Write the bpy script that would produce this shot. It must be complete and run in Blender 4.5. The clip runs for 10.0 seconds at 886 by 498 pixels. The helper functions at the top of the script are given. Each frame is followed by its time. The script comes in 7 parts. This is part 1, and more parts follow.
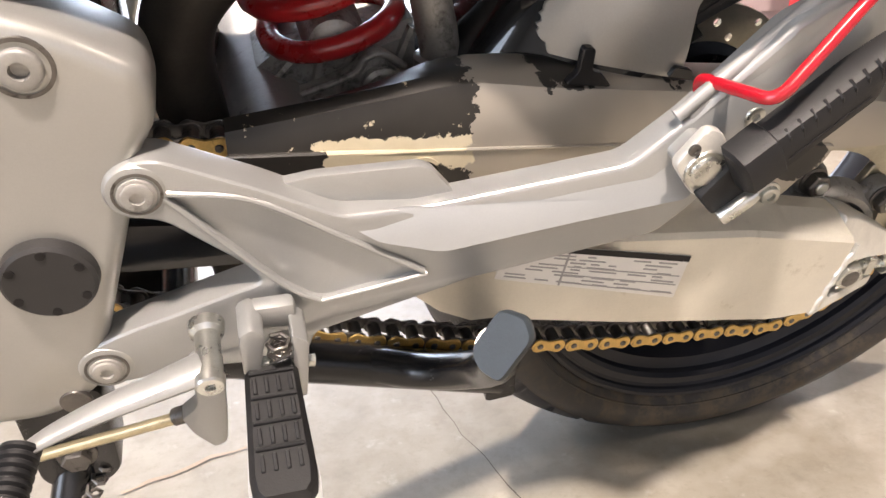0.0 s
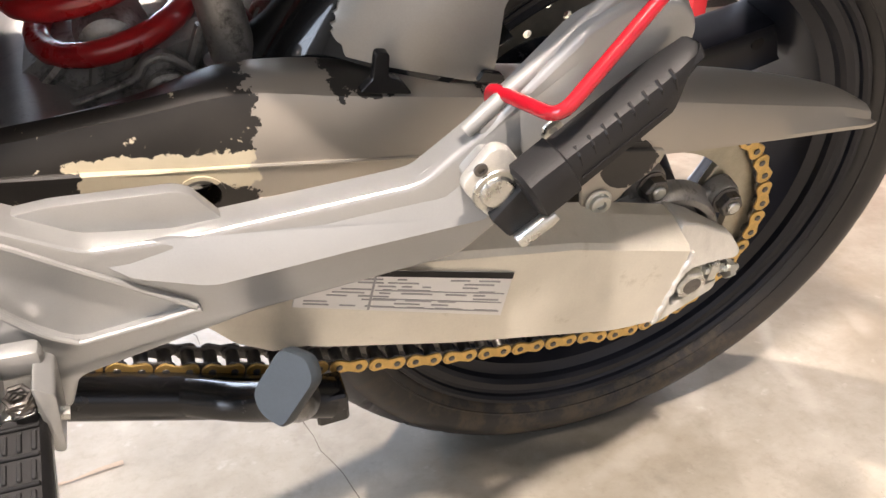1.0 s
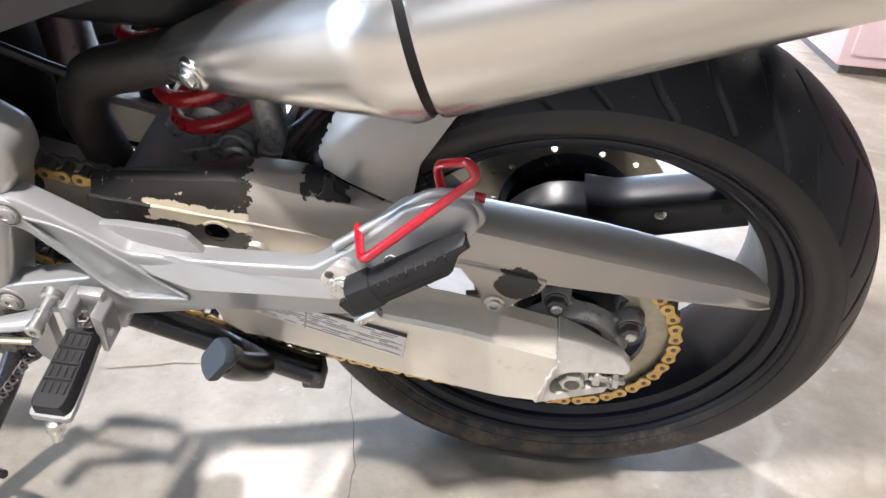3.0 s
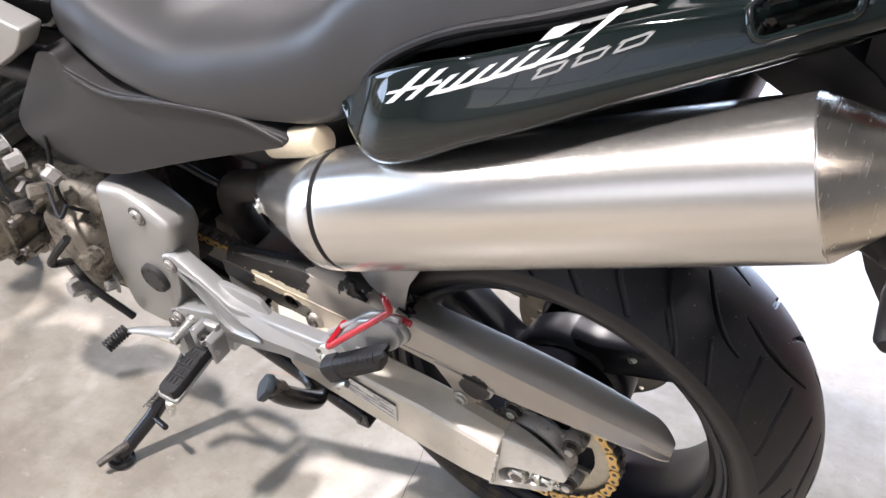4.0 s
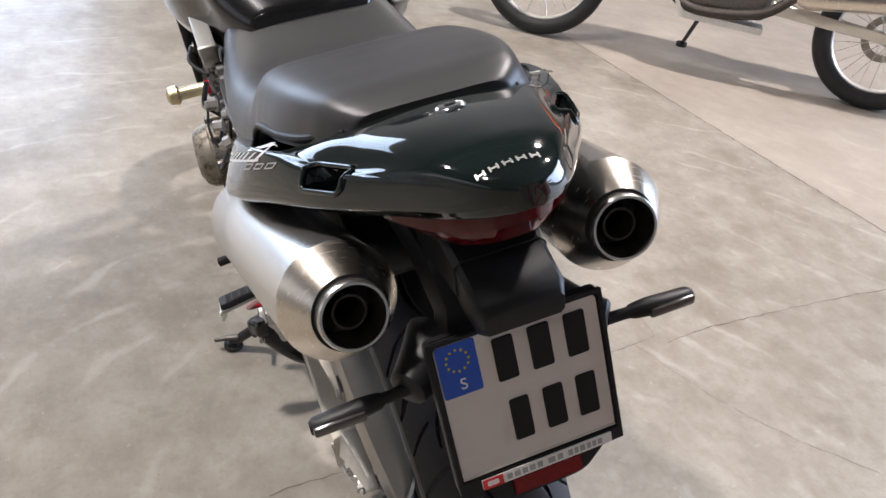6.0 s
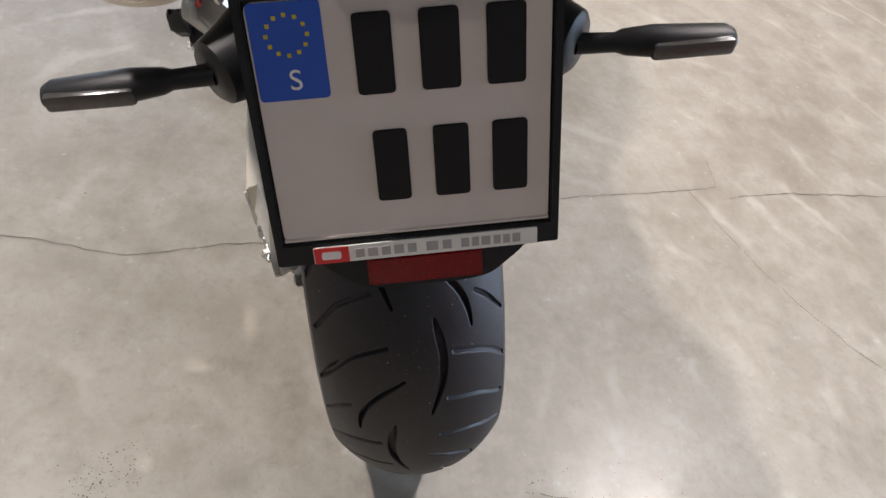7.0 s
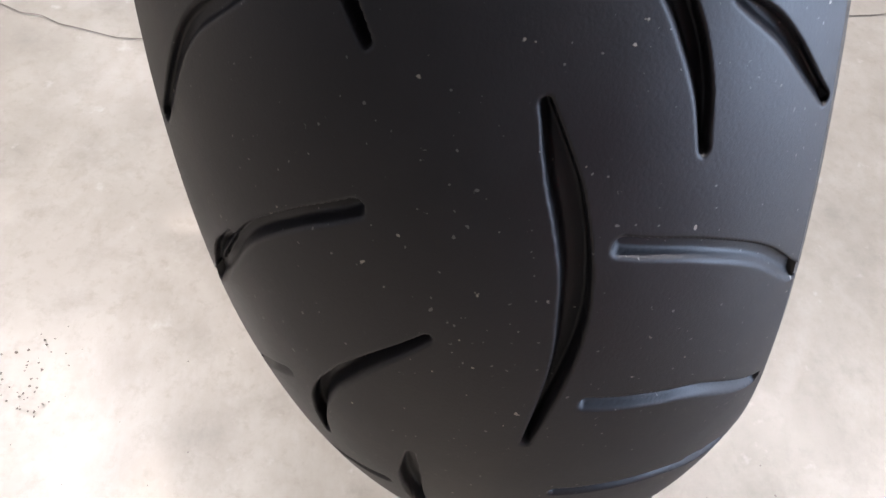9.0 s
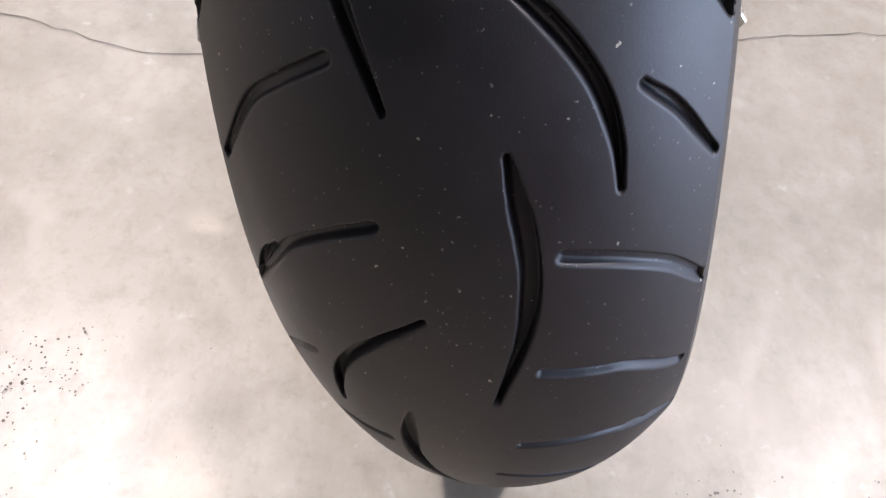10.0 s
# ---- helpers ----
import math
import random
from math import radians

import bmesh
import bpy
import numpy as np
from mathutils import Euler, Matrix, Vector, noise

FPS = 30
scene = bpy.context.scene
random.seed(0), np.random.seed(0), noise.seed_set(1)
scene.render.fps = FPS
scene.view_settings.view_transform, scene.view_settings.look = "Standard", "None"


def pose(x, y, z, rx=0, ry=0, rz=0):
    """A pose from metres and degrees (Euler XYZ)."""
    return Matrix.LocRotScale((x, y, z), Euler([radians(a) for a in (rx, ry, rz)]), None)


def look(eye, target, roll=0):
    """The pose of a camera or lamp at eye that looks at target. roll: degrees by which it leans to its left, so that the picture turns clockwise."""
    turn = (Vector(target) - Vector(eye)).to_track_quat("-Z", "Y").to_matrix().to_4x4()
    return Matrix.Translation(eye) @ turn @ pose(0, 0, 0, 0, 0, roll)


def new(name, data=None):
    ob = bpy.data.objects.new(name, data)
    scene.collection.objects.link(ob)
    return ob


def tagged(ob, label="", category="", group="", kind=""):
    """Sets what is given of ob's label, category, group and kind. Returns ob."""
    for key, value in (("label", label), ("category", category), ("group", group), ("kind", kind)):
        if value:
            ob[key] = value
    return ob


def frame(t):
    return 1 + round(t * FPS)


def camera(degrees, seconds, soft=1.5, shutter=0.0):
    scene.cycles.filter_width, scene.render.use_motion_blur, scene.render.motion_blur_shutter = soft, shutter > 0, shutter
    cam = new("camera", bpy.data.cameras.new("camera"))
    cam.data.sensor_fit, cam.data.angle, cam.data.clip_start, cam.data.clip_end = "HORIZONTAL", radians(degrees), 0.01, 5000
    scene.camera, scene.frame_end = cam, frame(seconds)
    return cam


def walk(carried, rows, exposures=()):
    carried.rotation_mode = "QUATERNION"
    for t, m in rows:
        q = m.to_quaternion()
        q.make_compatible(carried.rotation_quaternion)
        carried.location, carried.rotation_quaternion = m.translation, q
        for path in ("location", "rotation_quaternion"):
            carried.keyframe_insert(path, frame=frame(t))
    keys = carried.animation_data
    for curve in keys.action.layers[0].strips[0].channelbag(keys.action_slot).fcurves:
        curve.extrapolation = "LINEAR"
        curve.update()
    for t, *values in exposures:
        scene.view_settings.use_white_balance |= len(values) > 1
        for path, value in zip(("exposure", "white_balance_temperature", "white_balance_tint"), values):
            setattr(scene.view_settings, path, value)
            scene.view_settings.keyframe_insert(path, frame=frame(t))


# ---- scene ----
cam = camera(58.36, 10.0)
LEAN, DROP = 13.986, 0.0008
PATH = [
    (0, (-0.444, -0.690, 0.563), (-0.2105, 0.1772, 0.1224), -0.82),
    (0.5, (-0.396, -0.667, 0.571), (-0.1135, 0.1803, 0.1212), -0.36),
    (1, (-0.353, -0.665, 0.566), (-0.0410, 0.1645, 0.1018), 0.29),
    (1.5, (-0.308, -0.661, 0.573), (-0.0009, 0.1584, 0.0884), 1.61),
    (2, (-0.249, -0.654, 0.609), (0.0292, 0.1544, 0.0905), 3.35),
    (2.5, (-0.192, -0.719, 0.716), (-0.0443, 0.1007, 0.1632), 4.45),
    (2.8, (-0.137, -0.807, 0.734), (-0.1118, 0.0396, 0.2028), 4.62),
    (2.9, (-0.122, -0.828, 0.754), (-0.1278, 0.0177, 0.2203), 5.09),
    (3, (-0.104, -0.844, 0.769), (-0.1425, 0.0067, 0.2448), 5.49),
    (3.2, (-0.047, -0.850, 0.808), (-0.1798, -0.0063, 0.2870), 4.88),
    (4.3, (0.402, -0.908, 1.054), (-0.1041, -0.2046, 0.5550), 2.65),
    (4.5, (0.507, -0.908, 1.101), (-0.0540, -0.2443, 0.6059), 2.47),
    (4.8, (0.620, -0.882, 1.164), (-0.0138, -0.2853, 0.6717), 2.78),
    (5, (0.681, -0.837, 1.191), (0.0033, -0.2903, 0.6993), 3.05),
    (5.2, (0.759, -0.764, 1.206), (0.0393, -0.2735, 0.7154), 3.49),
    (6.3, (0.829, -0.421, 1.211), (0.0410, -0.1226, 0.6710), 10.0),
    (6.5, (0.789, -0.371, 1.160), (0.0125, -0.0955, 0.5935), 12.85),
    (6.6, (0.772, -0.350, 1.126), (0.0155, -0.0778, 0.5340), 13.95),
    (7, (0.698, -0.260, 0.987), (0.0333, -0.0186, 0.2793), 18.25),
    (7.3, (0.660, -0.184, 0.880), (0.0415, 0.0160, 0.1216), 18.4),
    (7.5, (0.618, -0.139, 0.814), (0.0250, 0.0146, 0.0243), 17.38),
    (8, (0.501, -0.124, 0.611), (-0.0511, -0.0647, -0.2211), 11.94),
    (8.2, (0.459, -0.123, 0.572), (-0.0920, -0.0680, -0.2600), 10.9),
    (8.5, (0.420, -0.116, 0.558), (-0.1245, -0.0821, -0.2798), 10.38),
    (9, (0.395, -0.115, 0.565), (-0.1600, -0.0907, -0.2668), 10.59),
    (9.5, (0.395, -0.116, 0.568), (-0.1663, -0.0970, -0.2593), 10.89),
    (10, (0.431, -0.115, 0.627), (-0.1199, -0.0890, -0.2076), 11.23),
]
walk(cam, [(t, look(eye, target, roll)) for t, eye, target, roll in PATH], [(0, 0.35, 7200, 20), (2.0, 0.32, 7050, 20), (3.2, 0.25, 6200, 17), (4.5, 0.0, 6300, 20), (5.2, -0.42, 6350, 20), (6.5, -0.63, 6450, 17), (7.5, -0.5, 6400, 17), (8.5, -0.27, 6200, 18), (9.0, -0.08, 6250, 19), (10, -0.02, 6350, 22)])

# ---------------------------------------------------------------- light
world = bpy.data.worlds.new("world")
scene.world = world
world.use_nodes = True
wn = world.node_tree.nodes
sky = wn.new("ShaderNodeTexSky")
sky.sky_type, sky.sun_disc = "NISHITA", False
sky.sun_elevation, sky.sun_rotation = radians(35), radians(200)
world.node_tree.links.new(sky.outputs[0], wn["Background"].inputs[0])
wn["Background"].inputs[1].default_value = 0.1


def lamp(name, at, target, power, size, color, shape="SQUARE", size_y=1.0):
    data = bpy.data.lights.new(name, "AREA")
    data.energy, data.size, data.color, data.shape = power, size, color, shape
    if shape == "RECTANGLE":
        data.size_y = size_y
    ob = new(name, data)
    ob.matrix_world = look(at, target)
    return ob


CEILING = 5.2
# the first two follow the floor glare; the other four are unseen, added by guess
HIGH_BAYS = [(-1.60, 2.52), (-0.88, -2.36), (-4.8, 2.9), (-4.4, -3.0), (4.0, 2.9), (3.2, -3.0)]
POWERS = (440, 450, 120, 150, 40, 40)
for (bx, by), power in zip(HIGH_BAYS, POWERS):
    lamp("high_bay_lamp", (bx, by, CEILING - 0.63), (bx, by + 0.001, 0), power, 0.26, (1.0, 0.95, 0.88), "DISK")
# daylight in the doorways of the hall
lamp("doorway_daylight", (0.1, 6.85, 1.75), (0.1, 0, 0.9), 640, 4.4, (0.60, 0.78, 1.0), "RECTANGLE", 3.1)
lamp("doorway_daylight", (-7.85, -2.6, 1.9), (0, -2.0, 0.9), 300, 3.6, (0.62, 0.80, 1.0), "RECTANGLE", 3.0)
# weak fill added from the south; no window is known on that side
lamp("south_fill", (-0.2, -6.85, 2.3), (-0.2, 0, 1.2), 14, 7.6, (0.84, 0.90, 1.0), "RECTANGLE", 2.0)

# ---------------------------------------------------------------- materials
class Nodes:
    """A thin wrapper to write node graphs in few lines."""

    def __init__(self, name):
        self.mat = bpy.data.materials.new(name)
        self.mat.use_nodes = True
        self.tree = self.mat.node_tree
        self.bsdf = self.tree.nodes["Principled BSDF"]
        self.coord = self.tree.nodes.new("ShaderNodeTexCoord").outputs["Object"]

    def node(self, kind):
        return self.tree.nodes.new("ShaderNode" + kind)

    def link(self, a, b):
        self.tree.links.new(a, b)

    def set(self, **values):
        for k, v in values.items():
            socket = self.bsdf.inputs[k.replace("_", " ")]
            if isinstance(v, bpy.types.NodeSocket):
                self.link(v, socket)
            else:
                socket.default_value = v
        return self

    def noise(self, scale, detail=4.0, rough=0.55, stretch=(1, 1, 1), distort=0.0):
        m = self.node("Mapping")
        m.inputs["Scale"].default_value = stretch
        self.link(self.coord, m.inputs[0])
        n = self.node("TexNoise")
        n.inputs["Scale"].default_value, n.inputs["Detail"].default_value = scale, detail
        n.inputs["Roughness"].default_value, n.inputs["Distortion"].default_value = rough, distort
        self.link(m.outputs[0], n.inputs["Vector"])
        return n.outputs["Fac"]

    def ramp(self, fac, *stops):
        r = self.node("ValToRGB")
        els = r.color_ramp.elements
        while len(els) < len(stops):
            els.new(0.5)
        for e, (p, c) in zip(els, stops):
            e.position, e.color = p, (c, c, c, 1) if isinstance(c, (int, float)) else c
        self.link(fac, r.inputs[0])
        return r.outputs[0]

    def mix(self, fac, a, b, blend="MIX"):
        m = self.node("Mix")
        m.data_type, m.blend_type = "RGBA", blend
        for v, s in ((fac, m.inputs[0]), (a, m.inputs[6]), (b, m.inputs[7])):
            if isinstance(v, bpy.types.NodeSocket):
                self.link(v, s)
            else:
                s.default_value = v
        return m.outputs[2]

    def math(self, op, a, b=0.0, c=0.0):
        m = self.node("Math")
        m.operation = op
        for v, s in zip((a, b, c), m.inputs):
            if isinstance(v, bpy.types.NodeSocket):
                self.link(v, s)
            else:
                s.default_value = v
        return m.outputs[0]

    def axis(self, n):
        s = self.node("SeparateXYZ")
        self.link(self.coord, s.inputs[0])
        return s.outputs[n]

    def bump(self, height, strength, distance=0.001, normal=None):
        b = self.node("Bump")
        b.inputs["Strength"].default_value, b.inputs["Distance"].default_value = strength, distance
        self.link(height, b.inputs["Height"])
        if normal is not None:
            self.link(normal, b.inputs["Normal"])
        self.link(b.outputs[0], self.bsdf.inputs["Normal"])
        return b.outputs[0]


def stuff(name, color, rough=0.5, metal=0.0, vary=0.15, scale=25.0, grain=600.0, bump=0.15, coat=0.0, stretch=(1, 1, 1), dirt=None, dirt_at=0.62, spec=0.5):
    """A surface with colour that varies broadly and finely, uneven gloss, fine relief and, if wanted, dirt."""
    n = Nodes(name)
    broad, fine = n.noise(scale, 5, 0.6, stretch), n.noise(grain, 3, 0.6, stretch)
    dark = tuple(c * (1 - vary) for c in color[:3]) + (1,)
    light = tuple(min(1, c * (1 + vary)) for c in color[:3]) + (1,)
    col = n.mix(n.ramp(broad, (0.3, 0.0), (0.7, 1.0)), dark, light)
    col = n.mix(0.25, col, n.mix(n.ramp(fine, (0.3, 0.0), (0.7, 1.0)), dark, light))
    r = n.math("MULTIPLY_ADD", broad, 0.3 * rough, rough * 0.85)
    if dirt:
        spots = n.ramp(n.noise(scale * 1.7, 8, 0.7), (dirt_at - 0.06, 0.0), (dirt_at + 0.08, 1.0))
        col = n.mix(n.math("MULTIPLY", spots, 0.8), col, dirt)
        r = n.math("MULTIPLY_ADD", spots, 0.25, r)
    n.set(Base_Color=col, Roughness=r, Metallic=metal, Coat_Weight=coat, Coat_Roughness=0.025, Specular_IOR_Level=spec)
    n.bump(fine, bump, 0.0006)
    return n.mat


GRIME = (0.035, 0.028, 0.02, 1)
M_CAST = stuff("silver_painted_casting", (0.375, 0.38, 0.372, 1), 0.32, 0.5, 0.07, 14, 900, 0.08)
M_PLATE = stuff("silver_frame_paint", (0.395, 0.392, 0.372, 1), 0.33, 0.5, 0.07, 12, 900, 0.08)
M_ALU = stuff("lacquered_aluminium", (0.66, 0.62, 0.53, 1), 0.36, 0.42, 0.10, 16, 500, 0.1, dirt=(0.42, 0.37, 0.28, 1), dirt_at=0.66)
M_ALU_RAW = stuff("bare_aluminium", (0.66, 0.65, 0.61, 1), 0.36, 0.55, 0.14, 60, 700, 0.25)
M_ALU_DULL = stuff("dull_oxidised_aluminium", (0.36, 0.35, 0.33, 1), 0.46, 0.45, 0.20, 22, 500, 0.2, dirt=(0.10, 0.09, 0.075, 1), dirt_at=0.64)
M_CASTING = stuff("grimy_grey_casting", (0.33, 0.32, 0.30, 1), 0.42, 0.55, 0.25, 30, 500, 0.25, dirt=(0.045, 0.04, 0.034, 1), dirt_at=0.58)
M_ENGINE = stuff("weathered_engine_casting", (0.25, 0.225, 0.185, 1), 0.48, 0.7, 0.28, 22, 300, 0.3, dirt=GRIME, dirt_at=0.55)
M_BLACK = stuff("black_satin_paint", (0.010, 0.010, 0.011, 1), 0.24, 0.0, 0.3, 30, 500, 0.12, dirt=(0.06, 0.05, 0.04, 1), dirt_at=0.70, spec=0.5)
M_PLASTIC = stuff("black_textured_plastic", (0.012, 0.012, 0.013, 1), 0.42, 0.0, 0.2, 30, 1400, 0.25, spec=0.28)
M_FAIRING = stuff("dark_grey_matt_plastic", (0.036, 0.035, 0.035, 1), 0.42, 0.15, 0.12, 20, 1200, 0.15, spec=0.32)
M_GLOSS = stuff("black_gloss_paint", (0.005, 0.0085, 0.0078, 1), 0.10, 0.0, 0.25, 8, 2500, 0.0, coat=1.0, spec=0.08)
M_TANK = stuff("black_tank_paint", (0.010, 0.010, 0.010, 1), 0.2, 0.0, 0.25, 8, 2500, 0.0, coat=0.8, spec=0.15)
M_RIM = stuff("dark_rim_paint", (0.010, 0.011, 0.016, 1), 0.34, 0.1, 0.25, 20, 900, 0.1, dirt=(0.05, 0.042, 0.035, 1), dirt_at=0.74, spec=0.4)
M_RUBBER = stuff("black_rubber", (0.013, 0.013, 0.014, 1), 0.5, 0.0, 0.2, 40, 900, 0.25, spec=0.32)
M_ZINC = stuff("zinc_plated_steel", (0.62, 0.62, 0.58, 1), 0.28, 0.95, 0.2, 90, 900, 0.12, dirt=(0.25, 0.2, 0.13, 1), dirt_at=0.7)
M_STEEL = stuff("dark_steel", (0.16, 0.15, 0.14, 1), 0.42, 0.85, 0.25, 80, 900, 0.2, dirt=GRIME, dirt_at=0.6)
M_GOLD = stuff("gold_chain_plate", (0.70, 0.46, 0.16, 1), 0.34, 0.75, 0.22, 120, 900, 0.15, dirt=(0.16, 0.09, 0.03, 1), dirt_at=0.63)
M_SPROCKET = stuff("sprocket_steel", (0.42, 0.39, 0.31, 1), 0.36, 0.85, 0.2, 60, 900, 0.15, dirt=GRIME, dirt_at=0.7)
M_RED = stuff("red_enamel_wire", (0.40, 0.008, 0.018, 1), 0.22, 0.0, 0.12, 60, 900, 0.05, coat=0.5)
M_SPRING = stuff("red_spring_paint", (0.42, 0.018, 0.02, 1), 0.28, 0.0, 0.2, 40, 700, 0.1, coat=0.5, dirt=GRIME, dirt_at=0.70)
M_COPPER = stuff("heat_blued_pipe", (0.055, 0.048, 0.042, 1), 0.5, 0.5, 0.3, 40, 500, 0.2, spec=0.3)
M_BRASS = stuff("brassy_zinc_bobbin", (0.62, 0.54, 0.36, 1), 0.3, 0.9, 0.15, 60, 900, 0.1)
M_HOSE = stuff("black_hose", (0.012, 0.012, 0.012, 1), 0.5, 0.0, 0.2, 60, 900, 0.1, spec=0.3)
M_PRIMER = stuff("cream_box", (0.55, 0.48, 0.34, 1), 0.4, 0.1, 0.1, 60, 900, 0.1)
M_SILVER_LETTER = stuff("silver_decal", (0.62, 0.62, 0.60, 1), 0.35, 0.3, 0.05, 60, 900, 0.0)
M_GREY_LETTER = stuff("grey_decal", (0.30, 0.30, 0.29, 1), 0.35, 0.3, 0.05, 60, 900, 0.0)
M_CHROME = stuff("chrome", (0.80, 0.80, 0.80, 1), 0.10, 1.0, 0.04, 60, 900, 0.0)
M_NPLATE = stuff("reflective_plate_white", (0.60, 0.54, 0.49, 1), 0.38, 0.0, 0.04, 30, 1600, 0.06, coat=0.2)
M_NBLUE = stuff("plate_blue", (0.012, 0.075, 0.42, 1), 0.35, 0.0, 0.06, 30, 900, 0.03, coat=0.2)
M_YELLOW = stuff("star_yellow", (0.55, 0.42, 0.03, 1), 0.4, 0.0, 0.05, 60, 900, 0.0)
# black for print and seams, and for hollows with their shade painted in
M_INK_HOLLOW = stuff("black_ink_and_hollow_shade", (0.014, 0.013, 0.013, 1), 0.4, 0.0, 0.1, 60, 900, 0.0, spec=0.2)
M_WHITE = stuff("white_label", (0.74, 0.72, 0.68, 1), 0.42, 0.0, 0.05, 40, 900, 0.03)
M_LABEL_INK = stuff("grey_label_print", (0.34, 0.33, 0.32, 1), 0.5, 0.0, 0.1, 60, 900, 0.0)
M_STICKER_RED = stuff("red_sticker", (0.62, 0.03, 0.03, 1), 0.35, 0.0, 0.08, 40, 900, 0.0)
M_LENS = stuff("dark_red_lens", (0.075, 0.002, 0.003, 1), 0.07, 0.0, 0.2, 90, 700, 0.03, coat=0.1, spec=0.3)
M_SMOKE = stuff("smoked_indicator_lens", (0.055, 0.05, 0.045, 1), 0.2, 0.0, 0.2, 90, 700, 0.1, coat=0.6)
M_AMBER = stuff("yellow_tip", (0.6, 0.36, 0.02, 1), 0.35, 0.0, 0.1, 90, 700, 0.0)
M_PAD = stuff("blue_grey_rubber", (0.026, 0.036, 0.045, 1), 0.55, 0.0, 0.2, 60, 700, 0.2)

# reflector: a red prism sheet
n = Nodes("red_reflector")
vor = n.node("TexVoronoi")
vor.inputs["Scale"].default_value = 900
n.link(n.coord, vor.inputs["Vector"])
n.set(Base_Color=n.mix(vor.outputs["Distance"], (0.06, 0.001, 0.002, 1), (0.26, 0.003, 0.004, 1)), Roughness=0.14, Coat_Weight=0.2, Specular_IOR_Level=0.3)
n.bump(vor.outputs["Distance"], 0.4, 0.0006)
M_REFLECTOR = n.mat

# brushed stainless steel, brushed round the can
n = Nodes("brushed_stainless")
lines = n.noise(2.0, 2, 0.5, (260, 1.5, 85))
haze = n.noise(7, 4)
col = n.mix(haze, (0.62, 0.60, 0.56, 1), (0.70, 0.68, 0.635, 1))
n.set(Base_Color=col, Metallic=0.95, Roughness=n.math("ADD", n.math("MULTIPLY_ADD", lines, 0.04, 0.19), n.math("MULTIPLY", haze, 0.08)))
M_STAINLESS = n.mat

# heat-tinted end cones
n = Nodes("heat_tinted_stainless")
lines = n.noise(5.0, 2, 0.5, (90, 2, 14))
col = n.mix(lines, (0.56, 0.50, 0.42, 1), (0.64, 0.59, 0.52, 1))
n.set(Base_Color=col, Metallic=1.0, Roughness=n.math("MULTIPLY_ADD", lines, 0.05, 0.24))
M_CONE = n.mat

# seat vinyl
n = Nodes("grained_seat_vinyl")
cells = n.node("TexVoronoi")
cells.feature = "DISTANCE_TO_EDGE"
cells.inputs["Scale"].default_value = 700
n.link(n.coord, cells.inputs["Vector"])
n.set(Base_Color=n.mix(n.noise(7, 5), (0.026, 0.0265, 0.028, 1), (0.042, 0.0425, 0.043, 1)), Roughness=n.math("MULTIPLY_ADD", n.noise(11, 5), 0.18, 0.31), Specular_IOR_Level=0.5)
n.bump(cells.outputs["Distance"], 0.25, 0.0004)
M_SEAT = n.mat

# tread rubber with dust and pale specks
n = Nodes("tyre_tread_rubber")
dust = n.noise(30, 7, 0.7)
col = n.mix(n.ramp(dust, (0.35, 0.0), (0.75, 1.0)), (0.0085, 0.0079, 0.0102, 1), (0.0155, 0.0145, 0.0172, 1))
col = n.mix(n.math("MULTIPLY", n.ramp(n.noise(260, 2, 0.5), (0.742, 0.0), (0.775, 1.0)), 0.8), col, (0.38, 0.34, 0.28, 1))
col = n.mix(n.math("MULTIPLY", n.ramp(n.noise(520, 1, 0.5, (1, 1, 1)), (0.74, 0.0), (0.78, 1.0)), 0.5), col, (0.22, 0.21, 0.20, 1))
n.set(Base_Color=col, Roughness=n.math("MULTIPLY_ADD", dust, 0.20, 0.38), Specular_IOR_Level=0.42)
n.bump(n.noise(900, 4, 0.7), 0.16, 0.0005)
M_TREAD = n.mat

# sidewall rubber, dusty towards patches of dried mud
n = Nodes("tyre_sidewall_rubber")
mud = n.math("MULTIPLY", n.ramp(n.noise(34, 9, 0.74), (0.46, 0.0), (0.58, 1.0)), n.ramp(n.math("MULTIPLY_ADD", n.noise(9, 3), 0.12, n.axis(2)), (0.16, 1.0), (0.27, 0.08)))
col = n.mix(n.math("MULTIPLY", mud, 0.62), (0.014, 0.013, 0.013, 1), (0.105, 0.080, 0.052, 1))
n.set(Base_Color=col, Roughness=n.math("MULTIPLY_ADD", mud, 0.25, 0.45))
n.bump(n.noise(420, 5, 0.7), 0.2, 0.0006)
M_SIDEWALL = n.mat


